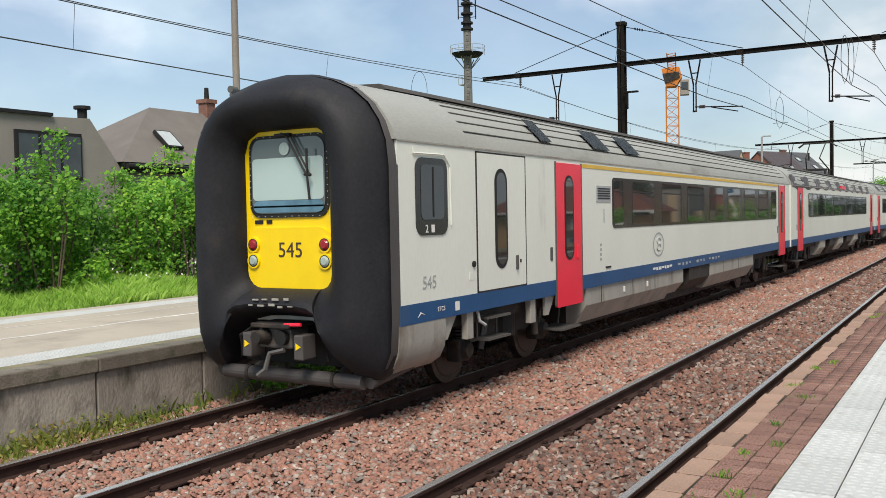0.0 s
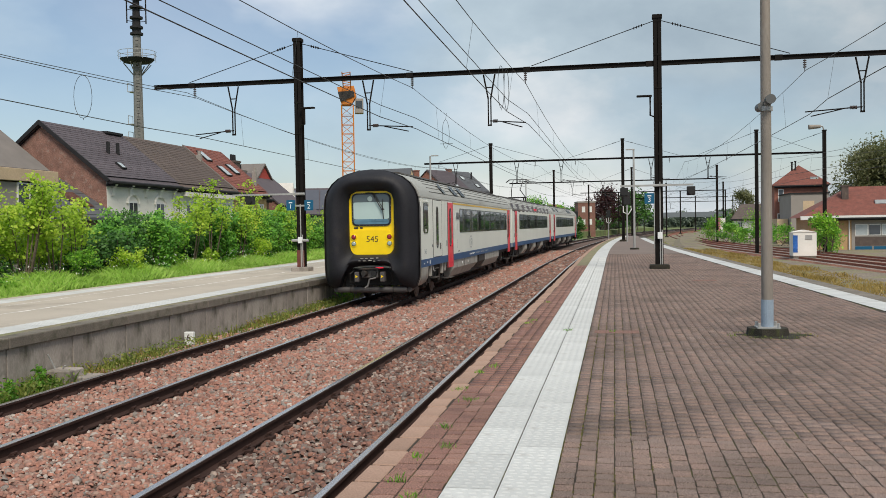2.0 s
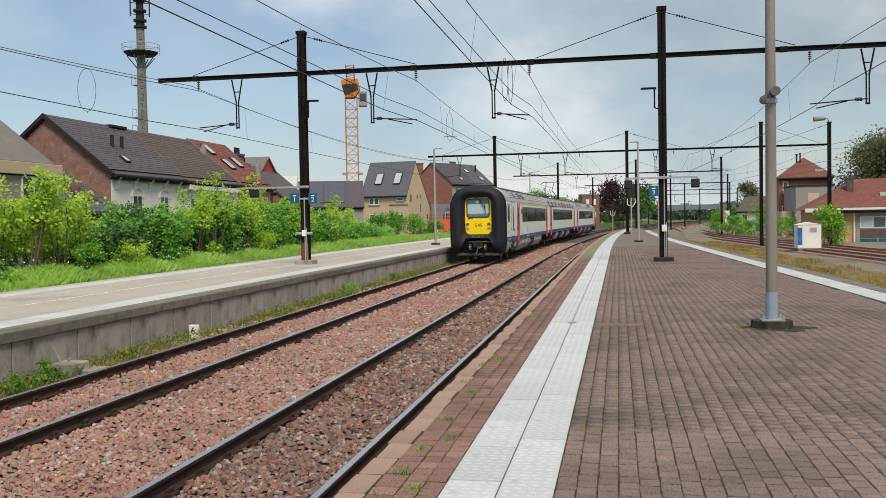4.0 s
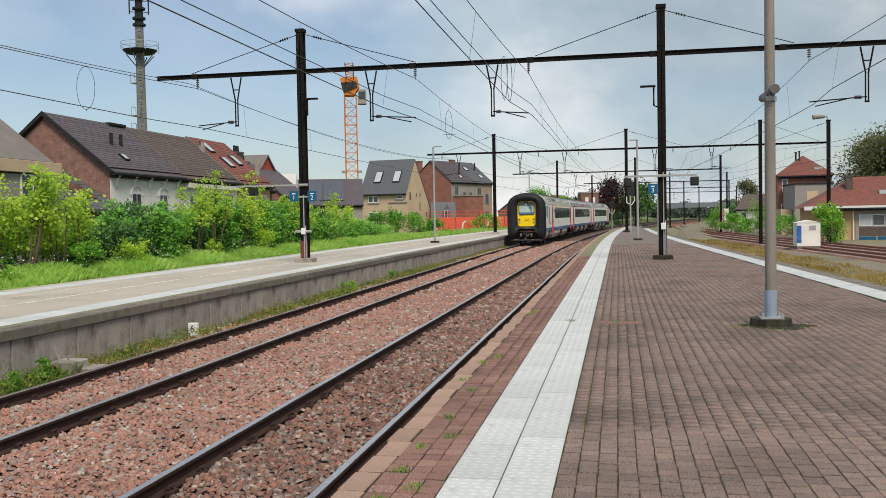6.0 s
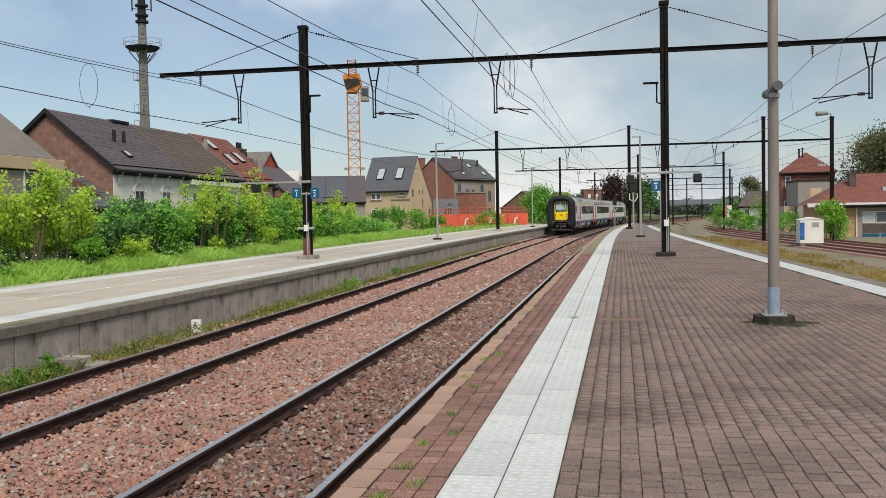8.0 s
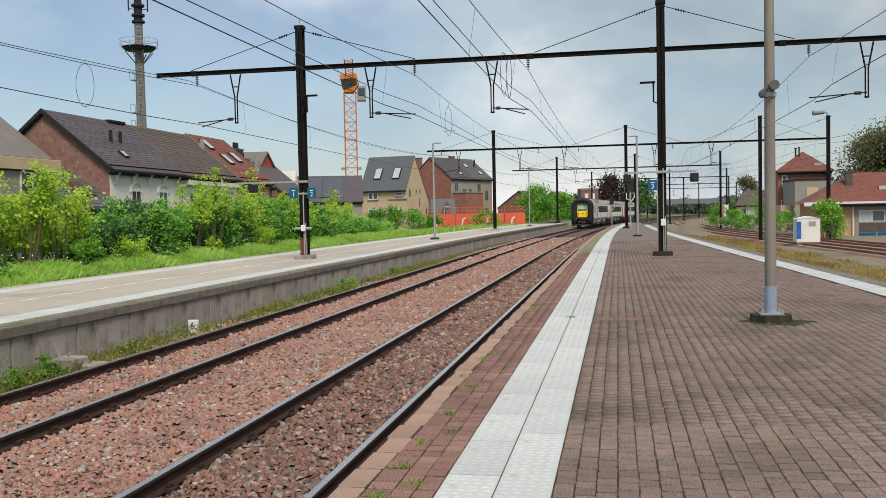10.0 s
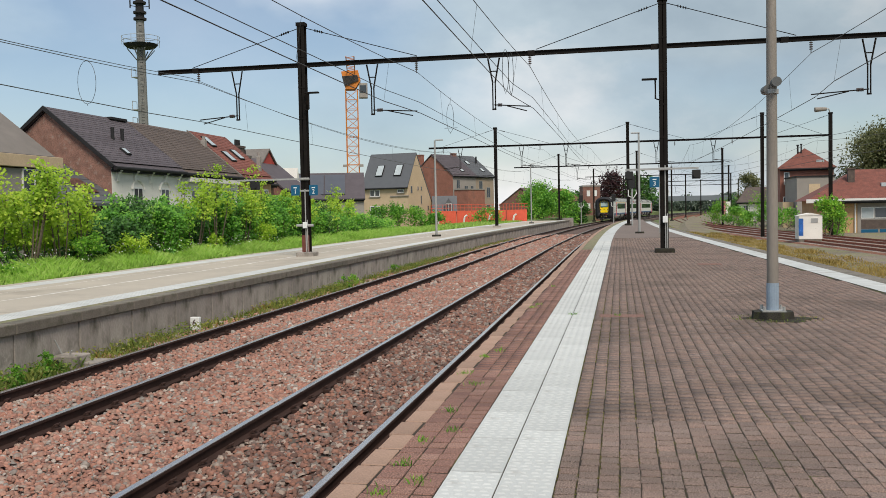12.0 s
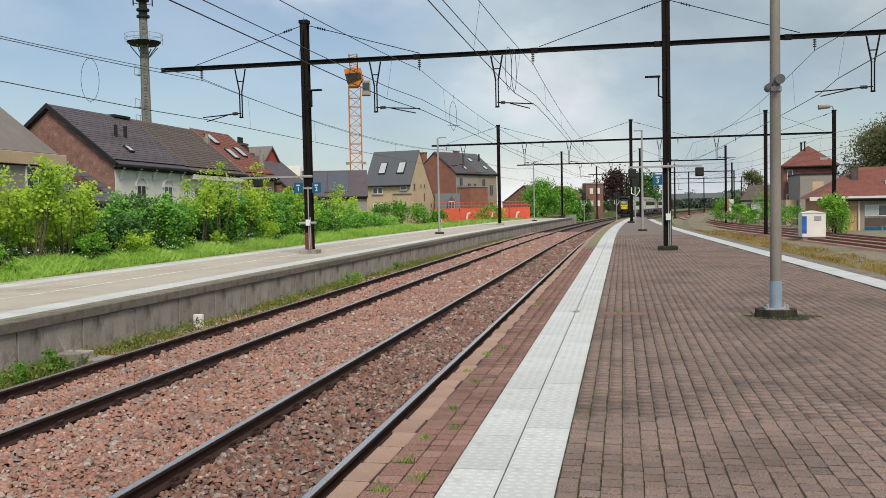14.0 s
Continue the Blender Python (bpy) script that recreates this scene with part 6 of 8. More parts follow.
    box(bm, 0.4, 7.0, -0.34, -0.02, 4.05, 4.3, 0.02)
    part("cornice", bm, M_PLASTER, g, "white cornice")
    g = house("terrace_house", "terrace house with red tiled roof, skylights and ochre facade", pose(-23.3, 53.35, 0, 0, 0, F), 5.35, 6.6, 4.55, 7.36, M_BRICK, M_TILERED,
              windows=[(0.6, 1.3, 2.4, 3.8), (2.3, 3.0, 2.4, 3.8), (4.0, 4.7, 2.4, 3.8)], skylights=[(1.2, 0.76, 0.75, 1.0), (1.7, 0.42, 0.75, 1.0), (3.6, 0.5, 0.75, 1.0)], base=-1.2, wall_front=M_YBRICK)
    bm = B()
    prism(bm, [(-0.3, 4.42), (3.3, 7.38), (3.3, 7.58), (-0.3, 4.62)], "x", -0.16, 0.0)
    part("verge", bm, M_GREYROOF, g, "pale verge of the red roof")
    for x, y, z0, z1, w in ((-0.1, 2.2, 6.2, 6.9, 0.3), (4.6, 0.5, 4.9, 6.1, 0.26)):
        bm = B()
        box(bm, x - w / 2, x + w / 2, y - w / 2, y + w / 2, z0, z1, 0.02)
        rod(bm, (x, y, z1), (x, y, z1 + 0.25), w * 0.35, 8)
        part("flue", bm, M_GREYWALL, g, "grey flue on the roof")
    g = house("terrace_house", "narrow house with dark roof and two chimney stacks", pose(-24.6, 58.9, 0, 0, 0, F), 3.6, 5.0, 4.4, 6.3, M_BRICK, M_TILEBROWN, base=-1.2, rows=False)
    chimney(g, 2.9, 2.4, 5.6, 7.15, 1.0, 0.7, 3, M_TILEBROWN)
    chimney(g, 3.7, 2.2, 5.3, 6.5, 0.9, 0.6, 1, M_GREYROOF)
    house("terrace_house", "house with grey roof and bright red gable", pose(-31.5, 66.2, 0), 4.5, 3.0, 6.1, 7.2, M_SIGNALRED, M_GREYROOF, base=-1.2, rows=False, over=0.1)
    house("terrace_house", "house with a dark sagging roof", pose(-24.6, 64.6, 0, 0, 0, F), 5.2, 5.6, 4.0, 6.35, M_BRICK, M_TILEDARK, base=-1.2, rows=False)
    g = house("terrace_house", "house with dark roof behind the street mast", pose(-25.0, 70.0, 0, 0, 0, F), 5.5, 6.0, 3.4, 5.2, M_PLASTER, M_TILEDARK, base=-1.2, rows=False)
    bm = B()
    prism(bm, [(1.6, 4.4), (2.6, 4.4), (2.1, 6.0)], "y", 1.2, 3.0)
    part("dormer", bm, M_PLASTER, g, "small white gabled dormer")
    # workshop with solar panels, its long side towards the station
    g = house("workshop", "long low workshop with dark flat-pitched roof and solar panels", pose(-36.2, 86.8, 0, 0, 0, 17), 11.0, 8.0, 3.65, 6.3, M_BRICKPALE, M_TILEDARK,
              windows=[(6.2, 7.2, 0.4, 1.6), (9.2, 10.3, 0.6, 1.5)], base=-1.5, rows=False)
    for x in (0.4, 2.6, 4.8, 7.0):
        bm = B()
        box(bm, x, x + 2.1, -1.9, 1.9, 0.02, 0.09)
        k = part("solar_panel", bm, M_PANEL, g, "dark solar panel")
        k.matrix_basis = Matrix.Translation((0, 1.95, 5.1)) @ Matrix.Rotation(math.atan2(2.65, 4.0), 4, "X")
    bm = B()
    box(bm, 7.9, 11.0, -0.04, 0, -1.5, 3.3)
    part("grey_bay", bm, M_GREYWALL, g, "grey rendered bay")
    bm = B()
    box(bm, 7.6, 8.0, -0.12, -0.04, -0.4, 1.7)
    part("door", bm, M_FRAME, g, "white door")
    # new beige house: its roof falls lower at the back
    g = thing("beige_house", "new beige brick house with steep slate roof and two skylights", "house", pose(-31.93, 111.32, 0, 0, 0, -12))
    L = 6.37
    bm = B()
    prism(bm, [(0, -2), (0, 5.3), (2.63, 9.35), (7.7, 2.6), (7.7, -2)], "x", 0, L)
    part("wall", bm, M_BEIGE, g, "beige brick wall")
    bm = B()
    prism(bm, [(-0.22, 5.1), (2.63, 9.42), (2.63, 9.62), (-0.3, 5.2)], "x", -0.06, L + 0.03)
    roof = part("roof", bm, M_NEWSLATE, g, "smooth slate grey roof")
    bm = B()
    prism(bm, [(2.63, 9.42), (7.9, 2.42), (7.95, 2.58), (2.63, 9.62)], "x", -0.06, L + 0.03)
    part("roof_back", bm, M_NEWSLATE, roof)
    bm = B()
    rod(bm, (-0.1, -0.3, 5.12), (L + 0.05, -0.3, 5.12), 0.1, 8)
    part("gutter", bm, M_LEAD, g, "dark gutter")
    bm = B()
    rod(bm, (-0.05, -0.1, -1.5), (-0.05, -0.1, 5.1), 0.06, 6)
    part("downpipe", bm, M_LEAD, g)
    pitch = math.atan2(4.2, 2.85)
    for x in (2.0, 4.6):
        bm = B()
        box(bm, x - 0.5, x + 0.5, -0.85, 0.85, 0.0, 0.12)
        k = part("skylight", bm, M_LEAD, roof, "roof window")
        k.matrix_basis = Matrix.Translation((0, 1.12, 7.37)) @ Matrix.Rotation(pitch, 4, "X")
        bm = B()
        box(bm, x - 0.42, x + 0.42, -0.77, 0.77, 0.12, 0.13)
        part("pane", bm, M_SKYPANE, k)
    for x0, x1, z0, z1, n in ((1.04, 2.45, 4.14, 5.0, 2), (4.9, 5.83, 4.55, 5.0, 1), (1.06, 2.46, 1.66, 2.96, 2), (4.93, 5.77, 2.02, 2.88, 1)):
        bm = B()
        box(bm, x0, x1, -0.05, 0.0, z0, z1)
        w = part("window", bm, M_FRAME, g, "white framed window")
        for k in range(n):
            a = x0 + (x1 - x0) * k / n
            bm = B()
            box(bm, a + 0.09, a + (x1 - x0) / n - 0.09, -0.058, -0.05, z0 + 0.09, z1 - 0.09)
            part("pane", bm, M_PANE, w)
        bm = B()
        box(bm, x0 - 0.08, x1 + 0.08, -0.12, 0.0, z0 - 0.1, z0)
        part("sill", bm, M_GREYWALL, w)
    bm = B()
    box(bm, 3.9, L + 0.1, -0.12, 0.0, 4.08, 4.2)
    part("string_course", bm, M_GREYWALL, g, "grey moulding")
    for y0, y1, z0, z1 in ((0.71, 1.17, 4.47, 5.38), (2.74, 3.06, 4.85, 5.35), (3.78, 4.1, 4.86, 5.36), (1.25, 1.7, 1.71, 2.92), (2.79, 3.1, 2.34, 2.92), (3.72, 4.01, 3.13, 4.21), (3.58, 3.88, 0.6, 1.54), (5.78, 6.11, 2.32, 2.91), (6.9, 7.35, 1.64, 2.9)):
        bm = B()
        box(bm, L, L + 0.05, y0, y1, z0, z1)
        w = part("window", bm, M_GREYWALL, g, "narrow gable window")
        bm = B()
        box(bm, L + 0.05, L + 0.056, y0 + 0.06, y1 - 0.06, z0 + 0.06, z1 - 0.06)
        part("pane", bm, M_PANE, w)
    bm = B()
    rod(bm, (-0.35, 4.0, 6.0), (-0.35, 4.0, 9.3), 0.3, 8)
    part("chimney", bm, M_GREYWALL, g, "grey round flue")
    # small gabled annex beside it, with a glazed dormer
    g = house("small_annex", "small slate-roofed annex with a white dormer beside the beige house", pose(-23.6, 115.0, 0, 0, 0, 12), 3.0, 4.0, 2.1, 4.0, M_BEIGE, M_SLATE, windows=[(1.2, 1.7, 0.3, 1.4), (2.0, 2.5, 0.3, 1.4)], base=-2, rows=False)
    bm = B()
    prism(bm, [(1.5, 2.0), (2.5, 2.0), (2.5, 3.0), (2.0, 3.8), (1.5, 3.0)], "y", -0.25, 1.6)
    d = part("dormer", bm, M_SLATE, g, "slate dormer")
    bm = B()
    box(bm, 1.62, 2.38, -0.29, -0.25, 2.1, 3.1)
    w = part("window", bm, M_FRAME, d, "white dormer window")
    for a in (1.66, 2.02):
        bm = B()
        box(bm, a, a + 0.32, -0.296, -0.29, 2.16, 3.04)
        part("pane", bm, M_PANE, w)
    # brick pair of houses
    g = house("brick_house", "tall brick house with bare gable and dark tiled roof", pose(-25.1, 137.7, 0, 0, 0, 63.2), 6.0, 8.2, 7.6, 10.9, M_BRICKWARM, M_TILEDARK,
              windows=[(0.9, 1.7, 5.6, 6.9), (3.0, 3.8, 5.0, 6.0), (4.6, 5.3, 5.0, 6.0), (0.9, 1.8, 4.6, 5.2)], skylights=[(3.4, 0.2, 0.7, 0.7)], base=-2, wall_front=M_GREYWALL, frame_m=M_CLAD)
    chimney(g, 5.7, 4.1, 10.4, 11.4, 0.9, 0.6, 0)
    chimney(g, 0.3, 6.6, 8.0, 11.1, 0.7, 1.0, 0, M_BRICKWARM)
    g = house("brick_house", "tall grey-fronted house with blue slate roof and skylights", pose(-22.4, 143.05, 0, 0, 0, 63.2), 5.0, 8.2, 7.6, 10.9, M_BRICK, M_SLATE,
              windows=[(0.9, 1.8, 5.5, 6.8), (3.0, 3.9, 4.2, 5.8), (0.9, 1.8, 2.2, 4.0), (3.0, 3.9, 1.6, 3.0)], skylights=[(1.2, 0.62, 0.8, 0.9), (3.2, 0.25, 0.8, 0.9)], base=-2, wall_front=M_CLADWARM, frame_m=M_CLAD)
    bm = B()
    rod(bm, (3.4, 2.3, 9.8), (3.4, 2.3, 10.9), 0.14, 8)
    part("flue", bm, M_LEAD, g)
    g = thing("brick_annex", "flat-roofed brick annex in front of the tall houses", "annex", pose(-25.0, 136.0, 0, 0, 0, 63.2))
    bm = B()
    box(bm, 0.6, 5.0, -2.6, -0.05, -2, 5.3)
    part("wall", bm, M_BRICKWARM, g)
    bm = B()
    box(bm, 0.5, 5.1, -2.7, 0, 5.3, 5.45)
    part("roof_edge", bm, M_GREYWALL, g)
    # red hoarding of the building site
    g = thing("site_hoarding", "red mesh hoarding with white posts round a building site", "hoarding")
    pts = [(-22.4, 108.0), (-19.6, 110.0), (-16.8, 112.0), (-14.0, 114.0), (-11.6, 116.5)]
    for k, (a, b) in enumerate(zip(pts, pts[1:])):
        dx, dy = b[0] - a[0], b[1] - a[1]
        w = math.degrees(math.atan2(dy, dx))
        bm = B()
        box(bm, 0, math.hypot(dx, dy) - 0.1, -0.02, 0.02, -0.9, 2.15)
        pn = part("panel", bm, M_ORANGE, g, "red mesh panel")
        pn.matrix_basis = pose(a[0], a[1], 0, 0, 0, w)
        bm = B()
        for i in range(7):
            rod(bm, (i * 0.5, 0, 2.15), (i * 0.5, 0, 2.9), 0.025, 4)
        for zr in (2.5, 2.9):
            rod(bm, (0, 0, zr), (math.hypot(dx, dy), 0, zr), 0.035, 4)
        rl = part("railing", bm, M_ORANGE, g, "red tube railing")
        rl.matrix_basis = pose(a[0], a[1], 0, 0, 0, w)
        bm = B()
        pipe(bm, [(a[0] + 0.9, a[1] - 0.3, -0.6), (a[0] + 0.9, a[1] - 0.3, 1.0), (a[0] + 1.0, a[1] - 0.3, 1.4), (a[0] + 1.3, a[1] - 0.3, 1.6)], 0.12, 8)
        part("post", bm, M_PLASTER, g, "white bent post")
    for m, x, y, L in ((M_TILEBROWN, -14, 165, 9), (M_TILERED, -9, 178, 6), (M_SLATE, -17.5, 190, 8)):
        house("far_house", "low far house with a pitched roof", pose(x, y, 0, 0, 0, 70), L, 8, 3.2, 6.0, M_BRICK, m, windows=[(1, 2, 1, 2.4)], base=-2, rows=False)


def radio_tower():
    g = thing("radio_tower", "grey concrete radio tower with a round platform and antennas", "radio tower", pose(-58.2, 104.9, 0))
    bm = B()
    rod(bm, (0, 0, -2), (0, 0, 26.5), 0.75, 12, 0.5)
    part("shaft", bm, M_TOWER, g, "grey concrete shaft")
    for k in range(34):
        bm = B()
        rod(bm, (0.25, -0.82, 1.0 + k * 0.75), (0.6, -0.72, 1.0 + k * 0.75), 0.045, 4)
        part("rung", bm, M_LEAD, g)
    bm = B()
    rod(bm, (0, 0, 23.2), (0, 0, 23.6), 1.7, 16, 2.1)
    part("platform", bm, M_LEAD, g, "dark round platform")
    for i in range(8):
        w = 2 * math.pi * i / 8
        bm = B()
        rod(bm, (0.5 * math.cos(w), 0.5 * math.sin(w), 21.6), (1.7 * math.cos(w), 1.7 * math.sin(w), 23.0), 0.07, 4)
        part("brace", bm, M_TOWER, g)
    bm = B()
    for z in (24.0, 24.5):
        pipe(bm, [(2.3 * math.cos(w), 2.3 * math.sin(w), z) for w in [2 * math.pi * i / 16 for i in range(17)]], 0.03, 4)
    for i in range(8):
        w = 2 * math.pi * i / 8
        rod(bm, (2.3 * math.cos(w), 2.3 * math.sin(w), 23.4), (2.3 * math.cos(w), 2.3 * math.sin(w), 24.5), 0.03, 4)
    part("railing", bm, M_GALV, g, "thin grey railing")
    bm = B()
    rod(bm, (0, 0, 26.5), (0, 0, 33.5), 0.55, 8, 0.3)
    for z in (26.6, 27.4, 28.6, 29.9, 31.0):
        rod(bm, (0, 0, z), (0, 0, z + 0.25), 0.8, 10)
    for z in (28.2, 29.6):
        for k in range(3):
            w = k * 2.1
            rod(bm, (0, 0, z), (1.3 * math.cos(w), 1.3 * math.sin(w), z), 0.05, 4)
            rod(bm, (1.3 * math.cos(w), 1.3 * math.sin(w), z - 0.3), (1.3 * math.cos(w), 1.3 * math.sin(w), z + 2.2), 0.08, 6)
    part("antenna", bm, M_LEAD, g, "dark antenna mast")
    for z in (13.5, 19.5, 15.5):
        bm = B()
        box(bm, -1.1, -0.5, -0.6, 0.6, z, z + 0.08)
        for y in (-0.55, 0.55):
            rod(bm, (-1.1, y, z), (-1.1, y, z + 1.1), 0.04, 4)
        rod(bm, (-1.1, -0.55, z + 1.1), (-1.1, 0.55, z + 1.1), 0.04, 4)
        part("balcony", bm, M_GALV, g, "small service balcony")


def tower_crane():
    g = thing("tower_crane", "orange lattice tower crane with its cab and jib seen end on", "tower crane", pose(-42.7, 143.8, 0, 0, 0, 16))
    bm = B()
    w, z = 0.95, -2.0
    for x in (-w, w):
        for y in (-w, w):
            rod(bm, (x, y, -2), (x, y, 22.2), 0.11, 6)
    k = 0
    while z < 21.5:
        for a, b in (((-w, -w), (w, -w)), ((w, -w), (w, w)), ((w, w), (-w, w)), ((-w, w), (-w, -w))):
            lo, hi = (a, b) if k % 2 else (b, a)
            rod(bm, (*lo, z), (*hi, z + 1.5), 0.055, 4)
            rod(bm, (*a, z), (*b, z), 0.055, 4)
        z += 1.5
        k += 1
    part("mast", bm, M_CRANE, g, "orange lattice mast")
    bm = B()
    prism(bm, [(-1.6, 25.0), (1.1, 25.2), (1.5, 23.6), (0.6, 22.2), (-0.9, 22.2)], "y", -1.2, 1.4)
    part("slewing_frame", bm, M_CRANE, g, "orange slewing frame")
    bm = B()
    prism(bm, [(-1.5, 24.2), (1.0, 24.4), (1.2, 23.5), (-1.1, 22.6)], "y", -1.4, -1.2)
    part("jib_underside", bm, M_UNDER, g)
    bm = B()
    box(bm, 1.2, 2.6, -0.9, 0.6, 20.8, 23.2, 0.08)
    cab = part("cab", bm, M_GREYWALL, g, "grey operator cab")
    bm = B()
    box(bm, 1.4, 2.4, -0.95, -0.9, 21.6, 22.8)
    part("pane", bm, M_PANE, cab)
    bm = B()
    for x in (-0.6, 0.6):
        rod(bm, (x, -1, 25.0), (x, -13, 25.4), 0.09, 5)
    for i in range(12):
        rod(bm, (-0.6 if i % 2 else 0.6, -1 - i, 25.0 + i * 0.033), (0.6 if i % 2 else -0.6, -2 - i, 25.03 + i * 0.033), 0.05, 4)
    part("counter_jib", bm, M_CRANE, g, "orange jib")
    for x in (-1.3, 1.3):
        bm = B()
        box(bm, x - 0.35, x + 0.35, -1.4, -1.0, 9.6, 10.0)
        part("floodlight", bm, M_GREYWALL, g)


def yellow_house_windows(g):
    bm = B()
    box(bm, 3.65, 9.4, -0.03, 0.0, -3.0, 2.3)
    part("grey_bay", bm, M_GREYWALL, g, "grey-brown wall bay")
    for x in (3.95, 5.05, 6.15, 7.25):
        bm = B()
        box(bm, x, x + 1.05, -0.07, -0.03, 0.72, 1.75)
        w = part("window", bm, M_FRAME, g, "white framed window with pale curtains")
        bm = B()
        box(bm, x + 0.06, x + 0.99, -0.078, -0.07, 0.8, 1.68)
        part("pane", bm, M_PANE if x > 5 and x < 6 else M_SKYPANE, w)
    bm = B()
    for z in (-0.6, -1.1):
        rod(bm, (-0.5, -2.2, z), (9.5, -2.2, z), 0.035, 5)
    for k in range(9):
        rod(bm, (-0.5 + k * 1.25, -2.2, -2.6), (-0.5 + k * 1.25, -2.2, -0.58), 0.035, 5)
    part("railing", bm, M_FRAME, g, "white tube railing")


def right_side():
    g = house("square_brick_house", "square red brick house with a pyramid tiled roof", pose(19.4, 118, 0, 0, 0, -6), 6.1, 6.1, 6.5, 9.1, M_BRICKWARM, M_TILERED, hip=3.05, base=-3.4, over=0.4,
              windows=[(0.5, 1.0, 4.6, 6.0), (0.4, 0.9, 1.5, 3.0)])
    chimney(g, 2.2, 2.2, 7.5, 9.5, 0.2, 0.2, 0, M_LEAD)
    chimney(g, 2.6, 2.2, 7.5, 9.6, 0.16, 0.16, 0, M_LEAD)
    bm = B()
    box(bm, 4.2, 5.1, 0.55, 0.75, 7.05, 7.5)
    part("roof_window", bm, M_SKYPANE, g)
    g = thing("grey_annex", "grey rendered flat-roofed annex with a bricked-up window", "annex")
    bm = B()
    box(bm, 19.9, 24.0, 110, 117.5, -3.4, 5.2)
    part("wall", bm, M_GREYWALL, g)
    bm = B()
    box(bm, 21.2, 22.4, 109.96, 110, 1.0, 4.4)
    part("blind_window", bm, M_BEIGE, g, "tan blind window")
    bm = B()
    box(bm, 19.8, 24.1, 109.9, 117.6, 5.2, 5.35)
    part("roof_edge", bm, M_LEAD, g)
    bm = B()
    box(bm, 18.6, 19.8, 111.5, 118, -3.4, 2.4)
    part("side_wall", bm, M_BEIGE, g)
    g = house("yellow_brick_house", "yellow brick house with red hipped roof and blue doors", pose(17.4, 88, 0, 0, 0, -4), 18, 9, 2.4, 5.3, M_YBRICK, M_TILERED, hip=4.2, base=-3.4, over=0.7,
              windows=())
    bm = B()
    box(bm, -0.75, 18.5, -0.78, -0.6, 2.2, 2.55)
    part("fascia", bm, M_FRAME, g, "white fascia board")
    bm = B()
    rod(bm, (3.45, -0.1, -3.0), (3.45, -0.1, 2.3), 0.07, 6)
    part("downpipe", bm, M_FRAME, g)
    for x in (3.95, 5.5, 7.05):
        bm = B()
        box(bm, x, x + 1.4, -0.06, 0, -2.4, -0.25)
        part("garage_door", bm, M_SIGNBLUE, g, "blue door")
    bm = B()
    box(bm, 3.95, 9.0, -0.045, -0.0, -0.2, 0.6)
    part("panel", bm, M_TILEBROWN, g, "brown panel under the window")
    chimney(g, 3.5, 2.5, 3.6, 5.4, 0.6, 0.5, 0, M_TILEBROWN)
    yellow_house_windows(g)
    bm = B()
    box(bm, 5.9, 7.4, 1.4, 2.2, 3.6, 3.95)
    part("skylight", bm, M_SKYPANE, g)
    for x, y, L, m in ((24, 150, 9, M_TILERED), (19.5, 160, 6, M_TILEBROWN)):
        house("far_house", "far house with a pitched roof beyond the tracks", pose(x, y, 0, 0, 0, -30), L, 8, 2.6, 5.0, M_YBRICK if m is M_TILERED else M_PLASTER, m, windows=[(1, 1.8, 0.8, 2)], base=-3.4, rows=False)
    bm = B()
    g = thing("banner", "pink and white banner hung on a fence", "banner")
    box(bm, 14.9, 15.6, 142, 142.04, 0.6, 2.8)
    part("cloth", bm, mat("pink_cloth", (0.75, 0.12, 0.32), 0.8), g)
    bm = B()
    box(bm, 15.6, 16.3, 142, 142.04, 0.5, 2.7)
    part("cloth", bm, M_PLASTER, g)
    bm = B()
    rod(bm, (14.9, 142, -0.7), (14.9, 142, 2.9), 0.05)
    rod(bm, (16.3, 142, -0.7), (16.3, 142, 2.9), 0.05)
    part("poles", bm, M_GALV, g)
    # equipment cabinet
    g = thing("equipment_cabinet", "white equipment cabinet with blue sprayed paint on its side", "cabinet")
    bm = B()
    box(bm, 12.2, 13.75, 66.8, 68.2, -0.3, 1.35, 0.02)
    part("body", bm, M_PLASTER, g)
    bm = B()
    box(bm, 12.22, 13.73, 66.82, 68.18, -0.65, -0.3, 0.03)
    part("plinth", bm, M_COPING, g, "low concrete plinth")
    bm = B()
    prism(bm, [(12.17, 1.35), (13.78, 1.35), (13.0, 1.52)], "y", 66.77, 68.23)
    part("lid", bm, M_PLASTER, g, "low pitched lid")
    bm = B()
    box(bm, 13.0, 13.45, 66.77, 66.8, 0.85, 1.15)
    part("vent", bm, M_GALV, g)
    bm = B()
    box(bm, 12.19, 12.5, 66.79, 66.8, -0.05, 1.15)
    part("sprayed_paint", bm, mat("blue_spray", (0.02, 0.12, 0.42), 0.5, vary=0.4, scale=4, dirt=(0.6, 0.6, 0.58), dirt_at=0.55, dirt_scale=3), g, "blue sprayed paint")
    # street lamp on the far mast
    g = thing("street_lamp", "grey street lamp head on the outer mast", "lamp")
    bm = B()
    pipe(bm, [(16.7, 78.3, 9.5), (16.6, 78.2, 9.75), (16.2, 78.1, 9.8)], 0.05)
    part("arm", bm, M_GALV, g)
    bm = B()
    rod(bm, (16.4, 78.1, 9.74), (15.5, 78.0, 9.7), 0.14, 10, 0.2)
    part("lamp_head", bm, M_POST, g)


